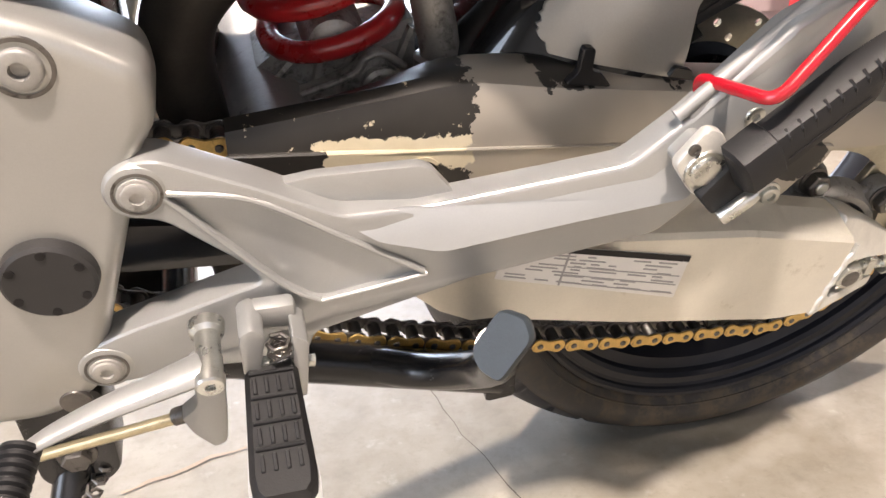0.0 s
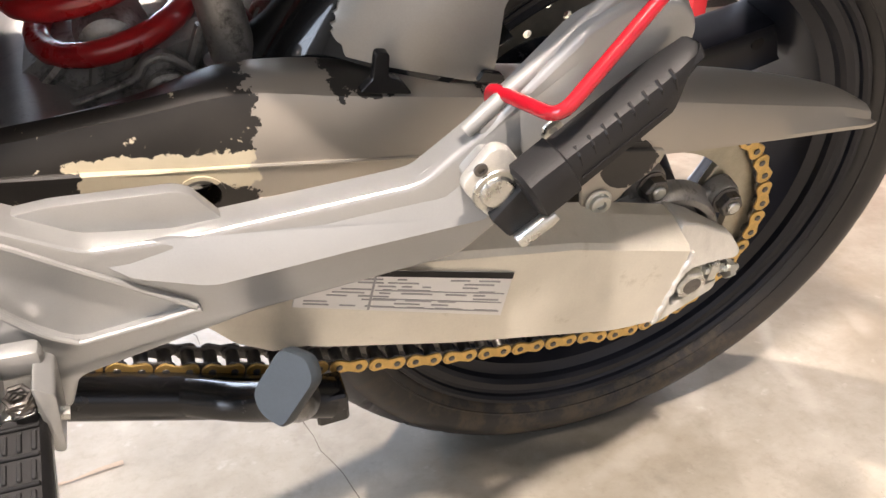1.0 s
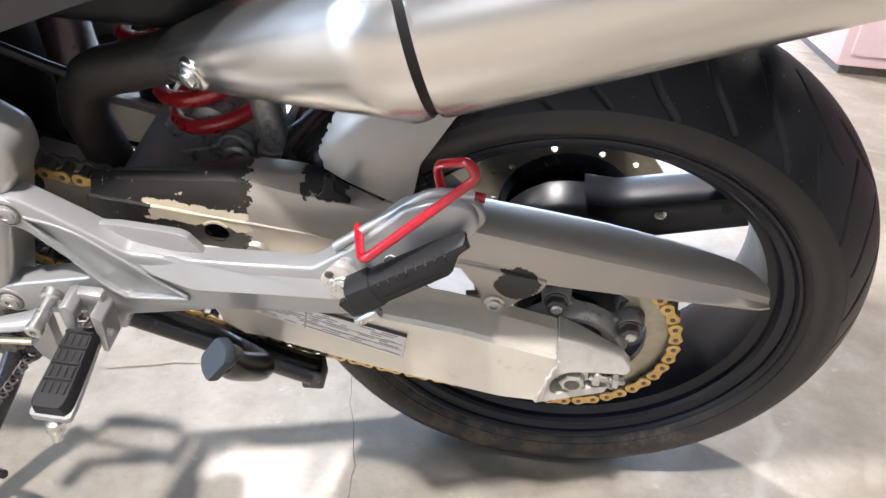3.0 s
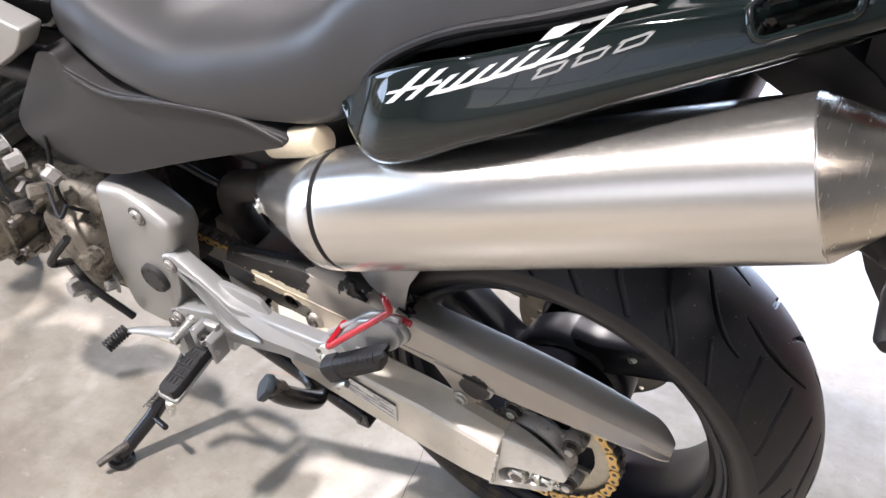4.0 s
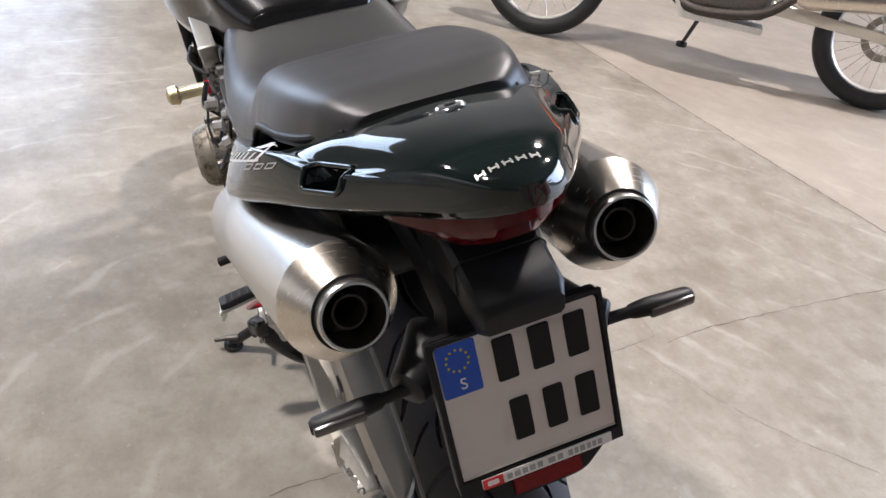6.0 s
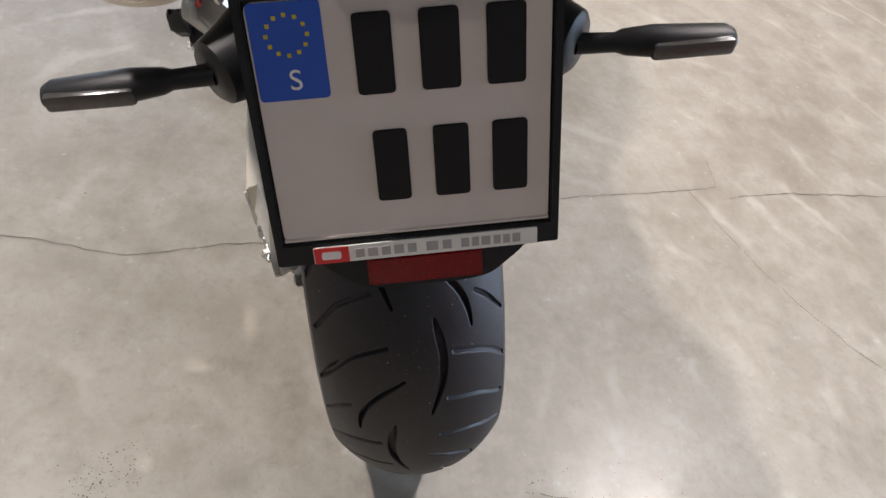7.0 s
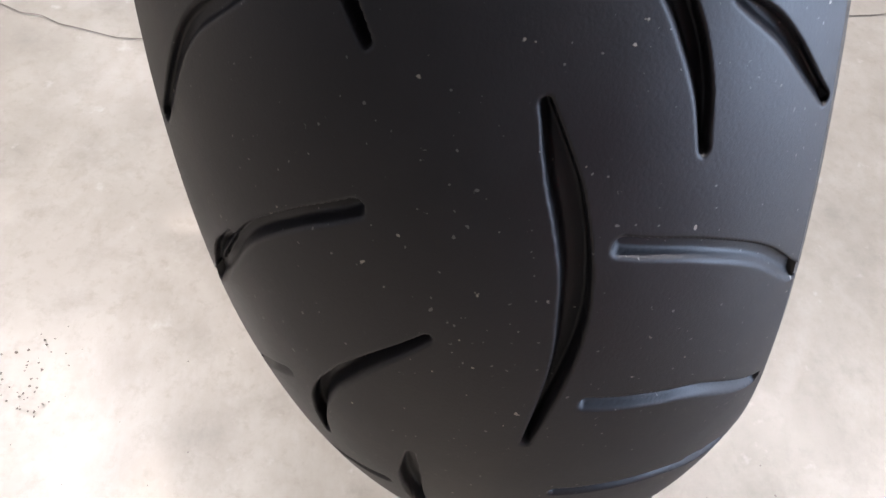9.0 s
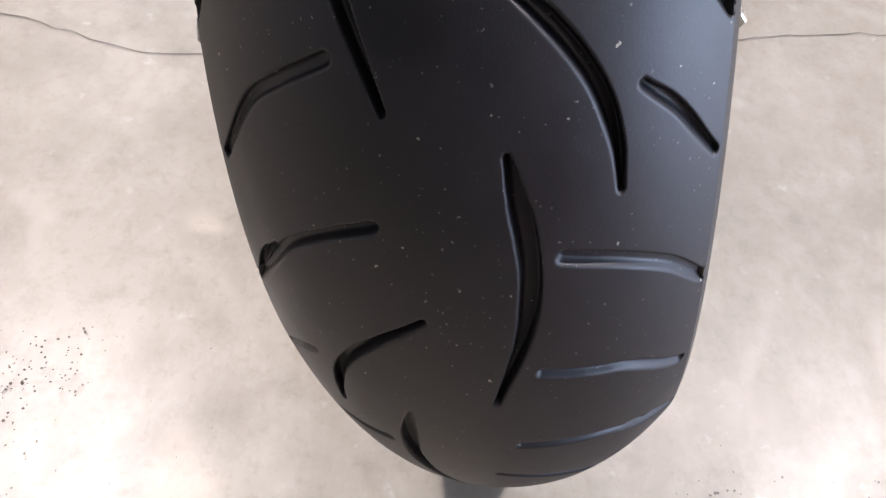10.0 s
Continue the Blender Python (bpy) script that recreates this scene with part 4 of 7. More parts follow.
# --- swing arm
ARM_OUT = [(-0.56, 0.455, 0.02), (-0.42, 0.428), (-0.30, 0.409), (-0.19, 0.399), (-0.12, 0.3915), (-0.064, 0.3825), (-0.016, 0.372, 0.004), (-0.020, 0.289, 0.004), (-0.06, 0.288), (-0.19, 0.312), (-0.28, 0.334), (-0.36, 0.366), (-0.46, 0.392), (-0.56, 0.402, 0.02)]
for side in (-1, 1):
    yo, yi = side * (0.182 if side < 0 else 0.140), side * (0.138 if side < 0 else 0.106)
    outline = []
    for (xa, za), (xb, zb) in zip(pts := rounded(ARM_OUT, 0.010), pts[1:] + pts[:1]):
        cuts = max(1, int(math.hypot(xb - xa, zb - za) / 0.022))
        outline += [(xa + (xb - xa) * k / cuts, za + (zb - za) * k / cuts) for k in range(cuts)]
    secs = []
    for step, lower, shrink in ((0.0, 1.0, 0.0035), (0.0035, 1.0, 0.0), (0.026, 0.0, 0.0), (abs(yo) - abs(yi) - 0.004, 0.0, 0.0), (abs(yo) - abs(yi), 0.0, 0.004)):
        sec = []
        for x, z in outline:
            crest = 0.3845 - (0.22 if x > -0.11 else 0.12) * (x + 0.11)
            z = min(z, crest) * lower + z * (1 - lower)
            z += shrink if z < 0.345 else -shrink
            f = min(1.0, max(0.0, (-0.315 - x) / 0.11))
            sec.append((x, yo - side * (step + 0.085 * f * f * (3 - 2 * f)), z))
        secs.append(sec)
    bm = loft(secs)
    arm = part("swing_arm", bm, M_ALU, bike, "satin lacquered aluminium swing arm", 18)
    END = [(-0.016, 0.3725, 0.002), (0.004, 0.364), (0.053, 0.335, 0.003), (0.063, 0.322, 0.003), (0.059, 0.316, 0.003), (0.020, 0.3285, 0.006), (-0.004, 0.334, 0.010), (-0.018, 0.320, 0.010), (-0.012, 0.298, 0.010), (0.020, 0.302, 0.006), (0.044, 0.300, 0.003), (0.043, 0.290, 0.004), (-0.027, 0.287, 0.003)]
    bm = slab(rounded(END, 0.004), yo * 1.008, yi, 0.0022, 2)
    # the prongs narrow towards the tail and the upper edge is chamfered
    for v in bm.verts:
        f = max(0.0, (v.co.x + 0.030) / 0.085)
        if abs(v.co.y) > abs(yo) * 0.97:
            v.co.y -= side * (0.026 * f + max(0.0, v.co.z - (0.357 - 0.50 * max(0.0, v.co.x + 0.012))) * 0.9)
    casting = part("end_casting", bm, M_ALU_RAW, arm, "scuffed bare aluminium axle end", 30)
    for z0, z1 in ((0.292, 0.360),):
        bead = [(-0.0265 + 0.0135 * k / 16 + 0.001 * math.sin(k * 1.9), yo * 1.004 - side * 0.0, z0 + (z1 - z0) * k / 16) for k in range(17)]
        part("weld_bead", tube(bead, [0.0017 + 0.0004 * (k % 2) for k in range(17)], 8), M_ALU_RAW, arm)
    # the axle, its washer plate and the chain adjuster
    deep = yo - side * 0.022
    # black sheet in the open slot, in place of its shade
    part("slot_shade", slab(rounded([(-0.026, 0.340), (0.040, 0.336), (0.042, 0.296), (-0.024, 0.297)], 0.008), deep - side * 0.010, yi + side * 0.002, 0.001, 1), M_INK_HOLLOW, arm)
    part("axle_washer", slab(rounded([(-0.012, 0.328, 0.008), (0.014, 0.328, 0.008), (0.034, 0.322, 0.006), (0.036, 0.311, 0.006), (0.014, 0.303, 0.008), (-0.010, 0.303, 0.008)], 0.006), deep + side * 0.001, deep - side * 0.007, 0.0012, 1), M_ALU_RAW, arm)
    part("axle_nut", nut((0.006, deep + side * 0.001, 0.3145), (0, side, 0), 0.0130, 0.012, 0.0165), M_ZINC, arm, "scuffed steel axle nut")
    part("axle_end", rod((0.006, deep, 0.3145), (0.006, deep + side * 0.0155, 0.3145), 0.0080, 18, 0.001), M_STEEL, arm)
    part("adjuster_bolt", rod((0.022, deep + side * 0.004, 0.3175), (0.058, deep + side * 0.001, 0.311), 0.0036, 12, 0.001), M_ZINC, arm)
    part("adjuster_nut", nut((0.045, deep + side * 0.003, 0.3130), (1, 0, -0.09), 0.0078, 0.006), M_ZINC, arm)
    part("adjuster_block", box(0.026, 0.034, min(deep - side * 0.004, deep + side * 0.008), max(deep - side * 0.004, deep + side * 0.008), 0.308, 0.326, 0.0015), M_ZINC, arm)
part("swing_arm_bridge", rod((-0.42, -0.14, 0.425), (-0.42, 0.13, 0.425), 0.032, 20), M_ALU_DULL, bike)
part("pivot_tube", rod((-0.546, -0.16, 0.429), (-0.546, 0.16, 0.429), 0.024, 20), M_STEEL, bike)

# tyre data label on the arm: a black heading over rows of grey print that cannot be read
lab = part("data_label", slab([(-0.292, 0.4060), (-0.155, 0.3725), (-0.1588, 0.3345), (-0.297, 0.3775)], -0.1832, -0.1822, 0.0002, 1), M_WHITE, bike, "white printed data label on the swing arm")


def on_label(u0, u1, v0, v1):
    tl, tr, br, bl = Vector((-0.292, 0.4060)), Vector((-0.155, 0.3725)), Vector((-0.1588, 0.3345)), Vector((-0.297, 0.3775))
    f = lambda u, v: (tl.lerp(tr, u)).lerp(bl.lerp(br, u), v)
    return [tuple(f(u, v)) for u, v in ((u0, v0), (u1, v0), (u1, v1), (u0, v1))]


part("label_heading", slab(on_label(0.30, 1.0, 0.0, 0.13), -0.1836, -0.1830, 0, 1), M_INK_HOLLOW, lab)
rnd = random.Random(5)
for row in range(9):
    v = 0.19 + row * 0.085
    u = 0.04
    while u < 0.94:
        w = rnd.uniform(0.04, 0.16)
        if rnd.random() < 0.75:
            part("print_bar", slab(on_label(u, min(u + w, 0.97), v, v + 0.030), -0.1836, -0.1830, 0, 1), M_LABEL_INK, lab)
        u += w + rnd.uniform(0.02, 0.07)
for v in (0.47, 0.68, 0.89):
    part("print_rule", slab(on_label(0.34, 0.98, v, v + 0.018), -0.1836, -0.1830, 0, 1), M_LABEL_INK, lab)
part("print_rule", slab(on_label(0.325, 0.335, 0.02, 0.98), -0.1836, -0.1830, 0, 1), M_LABEL_INK, lab)

# --- chain guard: a folded sheet that tapers to the tail
def guard_shell():
    xs = np.concatenate([np.linspace(-0.45, -0.30, 12), np.linspace(-0.28, 0.10, 26), np.linspace(0.112, 0.170, 9)])
    top = spline(xs, [(-0.45, 0.466), (-0.36, 0.479), (-0.315, 0.491), (-0.285, 0.490), (-0.20, 0.476), (-0.12, 0.466), (-0.035, 0.4575), (0.04, 0.449), (0.10, 0.438), (0.14, 0.4295), (0.17, 0.4190)])
    fold = spline(xs, [(-0.45, 0.469), (-0.36, 0.481), (-0.31, 0.488), (-0.26, 0.4815), (-0.16, 0.4695), (-0.054, 0.4555), (0.03, 0.443), (0.10, 0.4315), (0.14, 0.4240), (0.17, 0.4155)])
    low = spline(xs, [(-0.45, 0.450), (-0.30, 0.447), (-0.20, 0.437), (-0.05, 0.4205), (0.05, 0.417), (0.12, 0.414), (0.17, 0.410)])
    inn = spline(xs, [(-0.45, -0.110), (-0.33, -0.100), (-0.2, -0.090), (0.05, -0.090), (0.12, -0.094), (0.155, -0.100), (0.17, -0.110)])
    out = spline(xs, [(-0.45, -0.134), (-0.2, -0.136), (0.1, -0.134), (0.17, -0.129)])
    secs = []
    for x, t, f, l, i, o in zip(xs, top, fold, low, inn, out):
        th = 0.0022
        ring = [(i, t - 0.012), (i, t), (i - 0.006, t + 0.002), (o + 0.012, f + 0.006), (o + 0.003, f + 0.002), (o, f - 0.004), (o - 0.007, l + 0.003), (o - 0.007, l), (o - 0.007 + th, l), (o + th, f - 0.005), (o + 0.006, f - 0.001), (o + 0.014, f + 0.003), (i - 0.006, t - th), (i + th, t - 0.012)]
        secs.append([(x, y, z) for y, z in ring])
    # the tail end closes to a blunt point
    for s, k in ((-1, 0.80), (-2, 0.96)):
        c = sum((Vector(p) for p in secs[s]), Vector()) / len(secs[s])
        secs[s] = [tuple(c.lerp(Vector(p), k)) for p in secs[s]]
    return loft(secs)


guard = part("chain_guard", guard_shell(), M_GUARD, bike, "silver chain guard worn through to black paint", 28)
SKIRT = [(-0.452, 0.462, 0.004), (-0.30, 0.451), (-0.20, 0.443), (-0.205, 0.436), (-0.262, 0.416, 0.02), (-0.292, 0.392, 0.016), (-0.335, 0.398, 0.012), (-0.372, 0.418), (-0.452, 0.436, 0.004)]
part("guard_bead", tube(smooth_path([(-0.40, -0.1412, 0.4555), (-0.305, -0.1425, 0.4505), (-0.20, -0.1432, 0.4420), (-0.067, -0.1418, 0.4320), (0.03, -0.1400, 0.4265)], 6), 0.0011, 6), M_GUARD, guard)
skirt = part("guard_skirt", slab(rounded(SKIRT, 0.006), -0.1425, -0.1385, 0.0012, 1), M_GUARD, guard, "", 30)
cut(skirt, rod((-0.337, -0.16, 0.4345), (-0.337, -0.12, 0.4345), 0.0115, 24))
part("skirt_rim", lathe((-0.337, -0.1435, 0.4345), (-0.337, -0.120, 0.4345), [(0, 0.0115), (0, 0.0140), (0.15, 0.0140), (1, 0.0125), (1, 0.0112)], 24, cap=False), M_GUARD, guard)
part("skirt_boss", lathe((-0.303, -0.1465, 0.4140), (-0.303, -0.139, 0.4140), [(0, 0.0118), (0.4, 0.0145), (1, 0.0155)], 24), M_GUARD, guard)
part("guard_bolt", nut((-0.303, -0.1465, 0.4140), (0, -1, 0), 0.0075, 0.004, 0.0, 0.0036), M_STEEL, guard)
TAB = [(-0.118, 0.436, 0.004), (-0.034, 0.425, 0.004), (-0.040, 0.408, 0.01), (-0.056, 0.397), (-0.066, 0.383, 0.008), (-0.090, 0.382, 0.008), (-0.094, 0.402, 0.006)]
part("guard_tab", slab(rounded(TAB, 0.005), -0.1470, -0.1425, 0.001, 1), M_GUARD, guard)
part("guard_bolt", nut((-0.0795, -0.1480, 0.3905), (0, -1, 0), 0.0075, 0.004, 0.0100, 0.0036), M_ZINC, guard)

# --- hugger between the swing arm and the silencer: silver side, black front
def hugger():
    secs = []
    for k in range(15):
        a = radians(128 + 54 * k / 14)
        low = 0.245 + 0.012 * math.sin(k / 14 * math.pi)
        ring = []
        for y, rr in ((-0.1232, low), (-0.1075, 0.285), (-0.0915, 0.312), (-0.0735, 0.330), (-0.045, 0.340), (0, 0.343), (0.045, 0.340), (0.0735, 0.330), (0.0915, 0.312), (0.1075, 0.285), (0.1232, low)):
            ring.append((y, rr))
        ring += [(y * 0.975, rr - 0.003) for y, rr in reversed(ring)]
        secs.append([(rr * math.cos(a), y, AXLE + rr * math.sin(a)) for y, rr in ring])
    return loft(secs)


hug = part("rear_hugger", hugger(), M_TANK, bike, "black inner mudguard over the rear tyre", 40)
rnd = random.Random(31)
secs = []
for k in range(45):
    v = k / 44
    xf = float(np.interp(v, [0, 0.15, 0.3, 0.5, 1], [-0.243, -0.251, -0.246, -0.236, -0.202])) + rnd.uniform(-0.0018, 0.0018)
    zf = float(np.interp(v, [0, 0.3, 0.5, 1], [0.489, 0.515, 0.537, 0.620]))
    xr = float(np.interp(v, [0, 0.35, 0.7, 1], [-0.163, -0.157, -0.132, -0.110]))
    zr = float(np.interp(v, [0, 0.35, 0.7, 1], [0.479, 0.522, 0.565, 0.595]))
    outer = []
    for u in range(13):
        x, z = xf + (xr - xf) * u / 12, zf + (zr - zf) * u / 12
        y = float(np.interp(math.hypot(x, z - AXLE), [0.22, 0.245, 0.285, 0.312, 0.330, 0.345], [-0.1275, -0.1232, -0.1075, -0.0915, -0.0735, -0.05]))
        outer.append((x, y - 0.0030, z))
    secs.append(outer + [(x, y + 0.0020, z) for x, y, z in reversed(outer)])
panel = loft(secs)
part("hugger_panel", panel, stuff("silver_hugger_paint", (0.37, 0.35, 0.315, 1), 0.34, 0.6, 0.1, 14, 900, 0.08), hug, "silver side panel of the hugger", 30)
part("hugger_clip", slab(rounded([(-0.246, 0.484), (-0.214, 0.480), (-0.222, 0.490), (-0.229, 0.492), (-0.229, 0.507), (-0.237, 0.508), (-0.238, 0.492)], 0.003), -0.134, -0.1277, 0.001, 1), M_BLACK, hug)
part("hugger_clip", slab(rounded([(-0.174, 0.482), (-0.154, 0.478), (-0.158, 0.486), (-0.170, 0.489)], 0.002), -0.132, -0.1277, 0.001, 1), M_BLACK, hug)

# --- frame pivot plates
PIVOT = [(-0.604, 0.572, 0.014), (-0.556, 0.576, 0.012), (-0.512, 0.560, 0.012), (-0.480, 0.540, 0.010), (-0.478, 0.512, 0.012), (-0.492, 0.490), (-0.502, 0.455), (-0.520, 0.400), (-0.540, 0.334, 0.012), (-0.570, 0.314, 0.015), (-0.640, 0.318, 0.02), (-0.648, 0.42), (-0.622, 0.50)]
for side in (-1, 1):
    pl = part("pivot_plate", slab(rounded(PIVOT, 0.010), side * 0.186, side * 0.130, 0.011, 4), M_PLATE, bike, "silver cast frame plate round the swing arm pivot", 30)
    part("pivot_cap", lathe((-0.546, side * 0.194, 0.429), (-0.546, side * 0.182, 0.429), [(0, 0.0), (0, 0.0215), (0.15, 0.0235), (0.8, 0.0245), (1, 0.0245)], 40), M_FAIRING, pl, "dark plastic pivot cap with six black discs for the shade in its dimples")
    # dimples are flat black discs, their shade put into the colour
    for k in range(6):
        a = k * math.tau / 6 + 0.5
        part("dimple_shade", lathe((-0.546 + 0.019 * math.cos(a), side * 0.1946, 0.429 + 0.019 * math.sin(a)), (-0.546 + 0.019 * math.cos(a), side * 0.193, 0.429 + 0.019 * math.sin(a)), [(0, 0.0026), (1, 0.0028)], 10), M_INK_HOLLOW, pl)
    part("plate_bolt", nut((-0.530, side * 0.184, 0.545), (0, side, 0), 0.0100, 0.006, 0.0, 0.0045), M_ALU_DULL, pl, "socket-head bolt in a dark recess")
    part("bolt_recess", lathe((-0.530, side * 0.1868, 0.545), (-0.530, side * 0.184, 0.545), [(0, 0.0125), (0, 0.0145), (1, 0.0145)], 28, cap=False), M_STEEL, pl)
    part("maker_oval", lathe((-0.556, side * 0.1872, 0.330), (-0.556, side * 0.185, 0.330), [(0.3, 0.0), (0.3, 0.0050), (0.0, 0.0062), (0, 0.0088), (1, 0.0095)], 24), M_STEEL, pl)

# --- footrest hanger: a forked casting with a recessed web
def slant(x):
    """How far the hanger's outer face lies to the left: it spreads towards the tail."""
    return -0.188 - 0.085 * (x + 0.51)


def hang(outline, d0, d1, bevel=0.003, seg=2):
    """A slab that follows the hanger's slant, from d0 to d1 inside its outer face."""
    bm = slab(outline, d0, d1, bevel, seg)
    for v in bm.verts:
        v.co.y += slant(v.co.x)
    return bm


HANGER = [(-0.506, 0.490, 0.010), (-0.486, 0.496, 0.010), (-0.436, 0.474), (-0.396, 0.4535), (-0.354, 0.4515), (-0.273, 0.465), (-0.234, 0.472), (-0.206, 0.498), (-0.160, 0.553), (-0.137, 0.5655, 0.012), (-0.108, 0.566, 0.012), (-0.100, 0.548, 0.012), (-0.170, 0.474), (-0.186, 0.440, 0.010), (-0.207, 0.420), (-0.315, 0.397), (-0.413, 0.367), (-0.421, 0.342, 0.006), (-0.457, 0.346), (-0.500, 0.346), (-0.528, 0.338, 0.012), (-0.549, 0.346, 0.012), (-0.548, 0.366, 0.012), (-0.520, 0.380), (-0.439, 0.411), (-0.450, 0.426), (-0.485, 0.457), (-0.503, 0.461, 0.012), (-0.512, 0.474, 0.012)]
body_bm = hang(rounded(HANGER, 0.006), 0.0, 0.024, 0.0045, 3)
for v in body_bm.verts:
    crest = float(np.interp(v.co.x, [-0.354, -0.273, -0.236, -0.205, -0.16], [0.430, 0.441, 0.448, 0.47, 0.53]))
    if v.co.x > -0.37 and v.co.y < slant(v.co.x) + 0.008:
        v.co.y += 0.20 * max(0.0, v.co.z - crest) + 0.12 * max(0.0, crest - v.co.z)
hanger = part("footrest_hanger", body_bm, M_CAST, bike, "silver cast footrest hanger", 28)
WEB = rounded([(-0.483, 0.4735, 0.005), (-0.440, 0.4660), (-0.346, 0.4085, 0.004), (-0.409, 0.3935, 0.008), (-0.428, 0.4080)], 0.006)
cut(hanger, hang(WEB, -0.02, 0.0045, 0.0, 1))
# rim that frames the web, and the fold along the arm
for line, r in (([(-0.481, 0.4745), (-0.440, 0.4672), (-0.396, 0.4400), (-0.349, 0.4095)], 0.0022), ([(-0.347, 0.4075), (-0.378, 0.3995), (-0.408, 0.3925)], 0.0020), ([(-0.409, 0.3930), (-0.430, 0.4085), (-0.483, 0.4720)], 0.0020)):
    pts = smooth_path([(x, slant(x) + 0.0008, z) for x, z in line], 5)
    part("web_rib", tube(pts, r, 10), M_CAST, hanger)
UPPER = [(-0.405, 0.4520), (-0.354, 0.4515), (-0.273, 0.465), (-0.236, 0.471), (-0.205, 0.497), (-0.192, 0.487), (-0.198, 0.452, 0.004), (-0.269, 0.4395), (-0.340, 0.4255, 0.006), (-0.375, 0.4360)]
FOLD = [(-0.405, 0.446), (-0.375, 0.4360), (-0.340, 0.4255), (-0.269, 0.4395), (-0.198, 0.452), (-0.19, 0.47)]
CREST = [(-0.392, 0.4535), (-0.354, 0.4515), (-0.273, 0.465), (-0.236, 0.471), (-0.205, 0.497), (-0.19, 0.50)]
bm = hang(rounded(UPPER, 0.002), -0.0035, 0.012, 0.0008, 1)
for v in bm.verts:
    low_z, top_z = (float(np.interp(v.co.x, [p[0] for p in row], [p[1] for p in row])) for row in (FOLD, CREST))
    if v.co.y < slant(v.co.x) + 0.001:
        v.co.y += 0.014 * min(1.0, max(0.0, (v.co.z - low_z) / max(0.006, top_z - low_z)))
part("arm_face", bm, M_CAST, hanger, "", 18)
INNER = [(-0.434, 0.465, 0.01), (-0.406, 0.4705), (-0.350, 0.4735, 0.005), (-0.343, 0.4705, 0.002), (-0.322, 0.444, 0.002), (-0.36, 0.425), (-0.42, 0.44)]
part("inner_plate", hang(rounded(INNER, 0.004), 0.014, 0.022, 0.0012, 2), M_CAST, hanger, "", 30)
for x, z in ((-0.4945, 0.4765), (-0.5335, 0.3545)):
    y = slant(x)
    part("hanger_eye", lathe((x, y - 0.0016, z), (x, y + 0.024, z), [(0, 0.0125), (0.03, 0.0150), (0.12, 0.0166), (1, 0.0175)], 32), M_CAST, hanger)
    part("hanger_bolt", nut((x, y - 0.0017, z), (0, -1, 0), 0.0080, 0.0022, 0.0098, 0.0038), M_ALU_DULL, hanger, "dull socket-head bolt")
    part("eye_ring", lathe((x, y - 0.0021, z), (x, y - 0.001, z), [(0, 0.0108), (0, 0.0124), (1, 0.0124)], 28, cap=False), M_STEEL, hanger)

# passenger footrest: mount, zinc bolt, folded rubber peg
BRACKET = [(-0.2215, 0.4840, 0.005), (-0.2070, 0.5050, 0.005), (-0.1985, 0.5030, 0.004), (-0.1780, 0.4765, 0.005), (-0.1930, 0.4570, 0.005), (-0.2050, 0.4630, 0.004)]
peg = part("passenger_mount", slab(rounded(BRACKET, 0.004), -0.2290, -0.2215, 0.0020, 2), M_ALU_RAW, bike, "silver clevis of the passenger footrest", 30)
part("mount_neck", slab(rounded([(-0.2005 + 0.72 * (p[0] + 0.2005), 0.4800 + 0.66 * (p[1] - 0.4830)) for p in BRACKET], 0.004), -0.2215, -0.2000, 0.001, 1), M_CAST, peg)
part("mount_bolt", lathe((-0.2025, -0.2325, 0.4795), (-0.2025, -0.2288, 0.4795), [(0.30, 0.0), (0.22, 0.0035), (0.0, 0.0060), (0.0, 0.0080), (0.25, 0.0090), (0.55, 0.0092), (0.58, 0.0118), (0.85, 0.0125), (1, 0.0125)], 32), M_ZINC, peg, "shiny zinc-plated bolt head")
part("mount_screw", nut((-0.2125, -0.2290, 0.4935), (0, -1, 0), 0.0036, 0.0015, 0.0, 0.0017), M_STEEL, peg)
PEG_A, PEG_B = Vector((-0.1900, -0.2420, 0.4845)), Vector((-0.1060, -0.2290, 0.5405))
way = (PEG_B - PEG_A).normalized()
out = Vector((0, -1, 0)) - way * way.dot(Vector((0, -1, 0)))
out.normalize()
perp = out.cross(way)


def peg_ring(f, w, d, low=-1.0):
    """One section of the rubber; low draws its under side in where the end is cut slanting."""
    c = PEG_A.lerp(PEG_B, f)
    prof = [(low, -1), (low, 0.2), (low + 0.28, 0.85), (low * 0.3 + 0.3, 1), (0.45, 1), (0.78, 0.80), (1, 0.2), (1, -1)]
    return [tuple(c + perp * a * w + out * b * d) for a, b in prof]


rubber = part("passenger_peg", loft([peg_ring(-0.02, 0.0130, 0.007), peg_ring(0.0, 0.0150, 0.0100), peg_ring(0.20, 0.0150, 0.0102), peg_ring(0.21, 0.0138, 0.0090), peg_ring(0.76, 0.0128, 0.0092), peg_ring(0.79, 0.0127, 0.0090, -0.90), peg_ring(0.89, 0.0126, 0.0082, -0.08), peg_ring(1.00, 0.0124, 0.0070, 0.66), peg_ring(1.02, 0.0118, 0.0050, 0.80)]), M_RUBBER, bike, "black ribbed rubber passenger footrest, folded up", 35)
for k in range(8):
    c = PEG_A.lerp(PEG_B, 0.27 + 0.080 * k) + out * 0.0084
    part("peg_notch", tube([c + perp * 0.0020 - way * 0.0012, c + perp * 0.0085, c + perp * 0.0118 + way * 0.0006 - out * 0.004], [0.0008, 0.0010, 0.0010], 6), M_INK_HOLLOW, rubber)
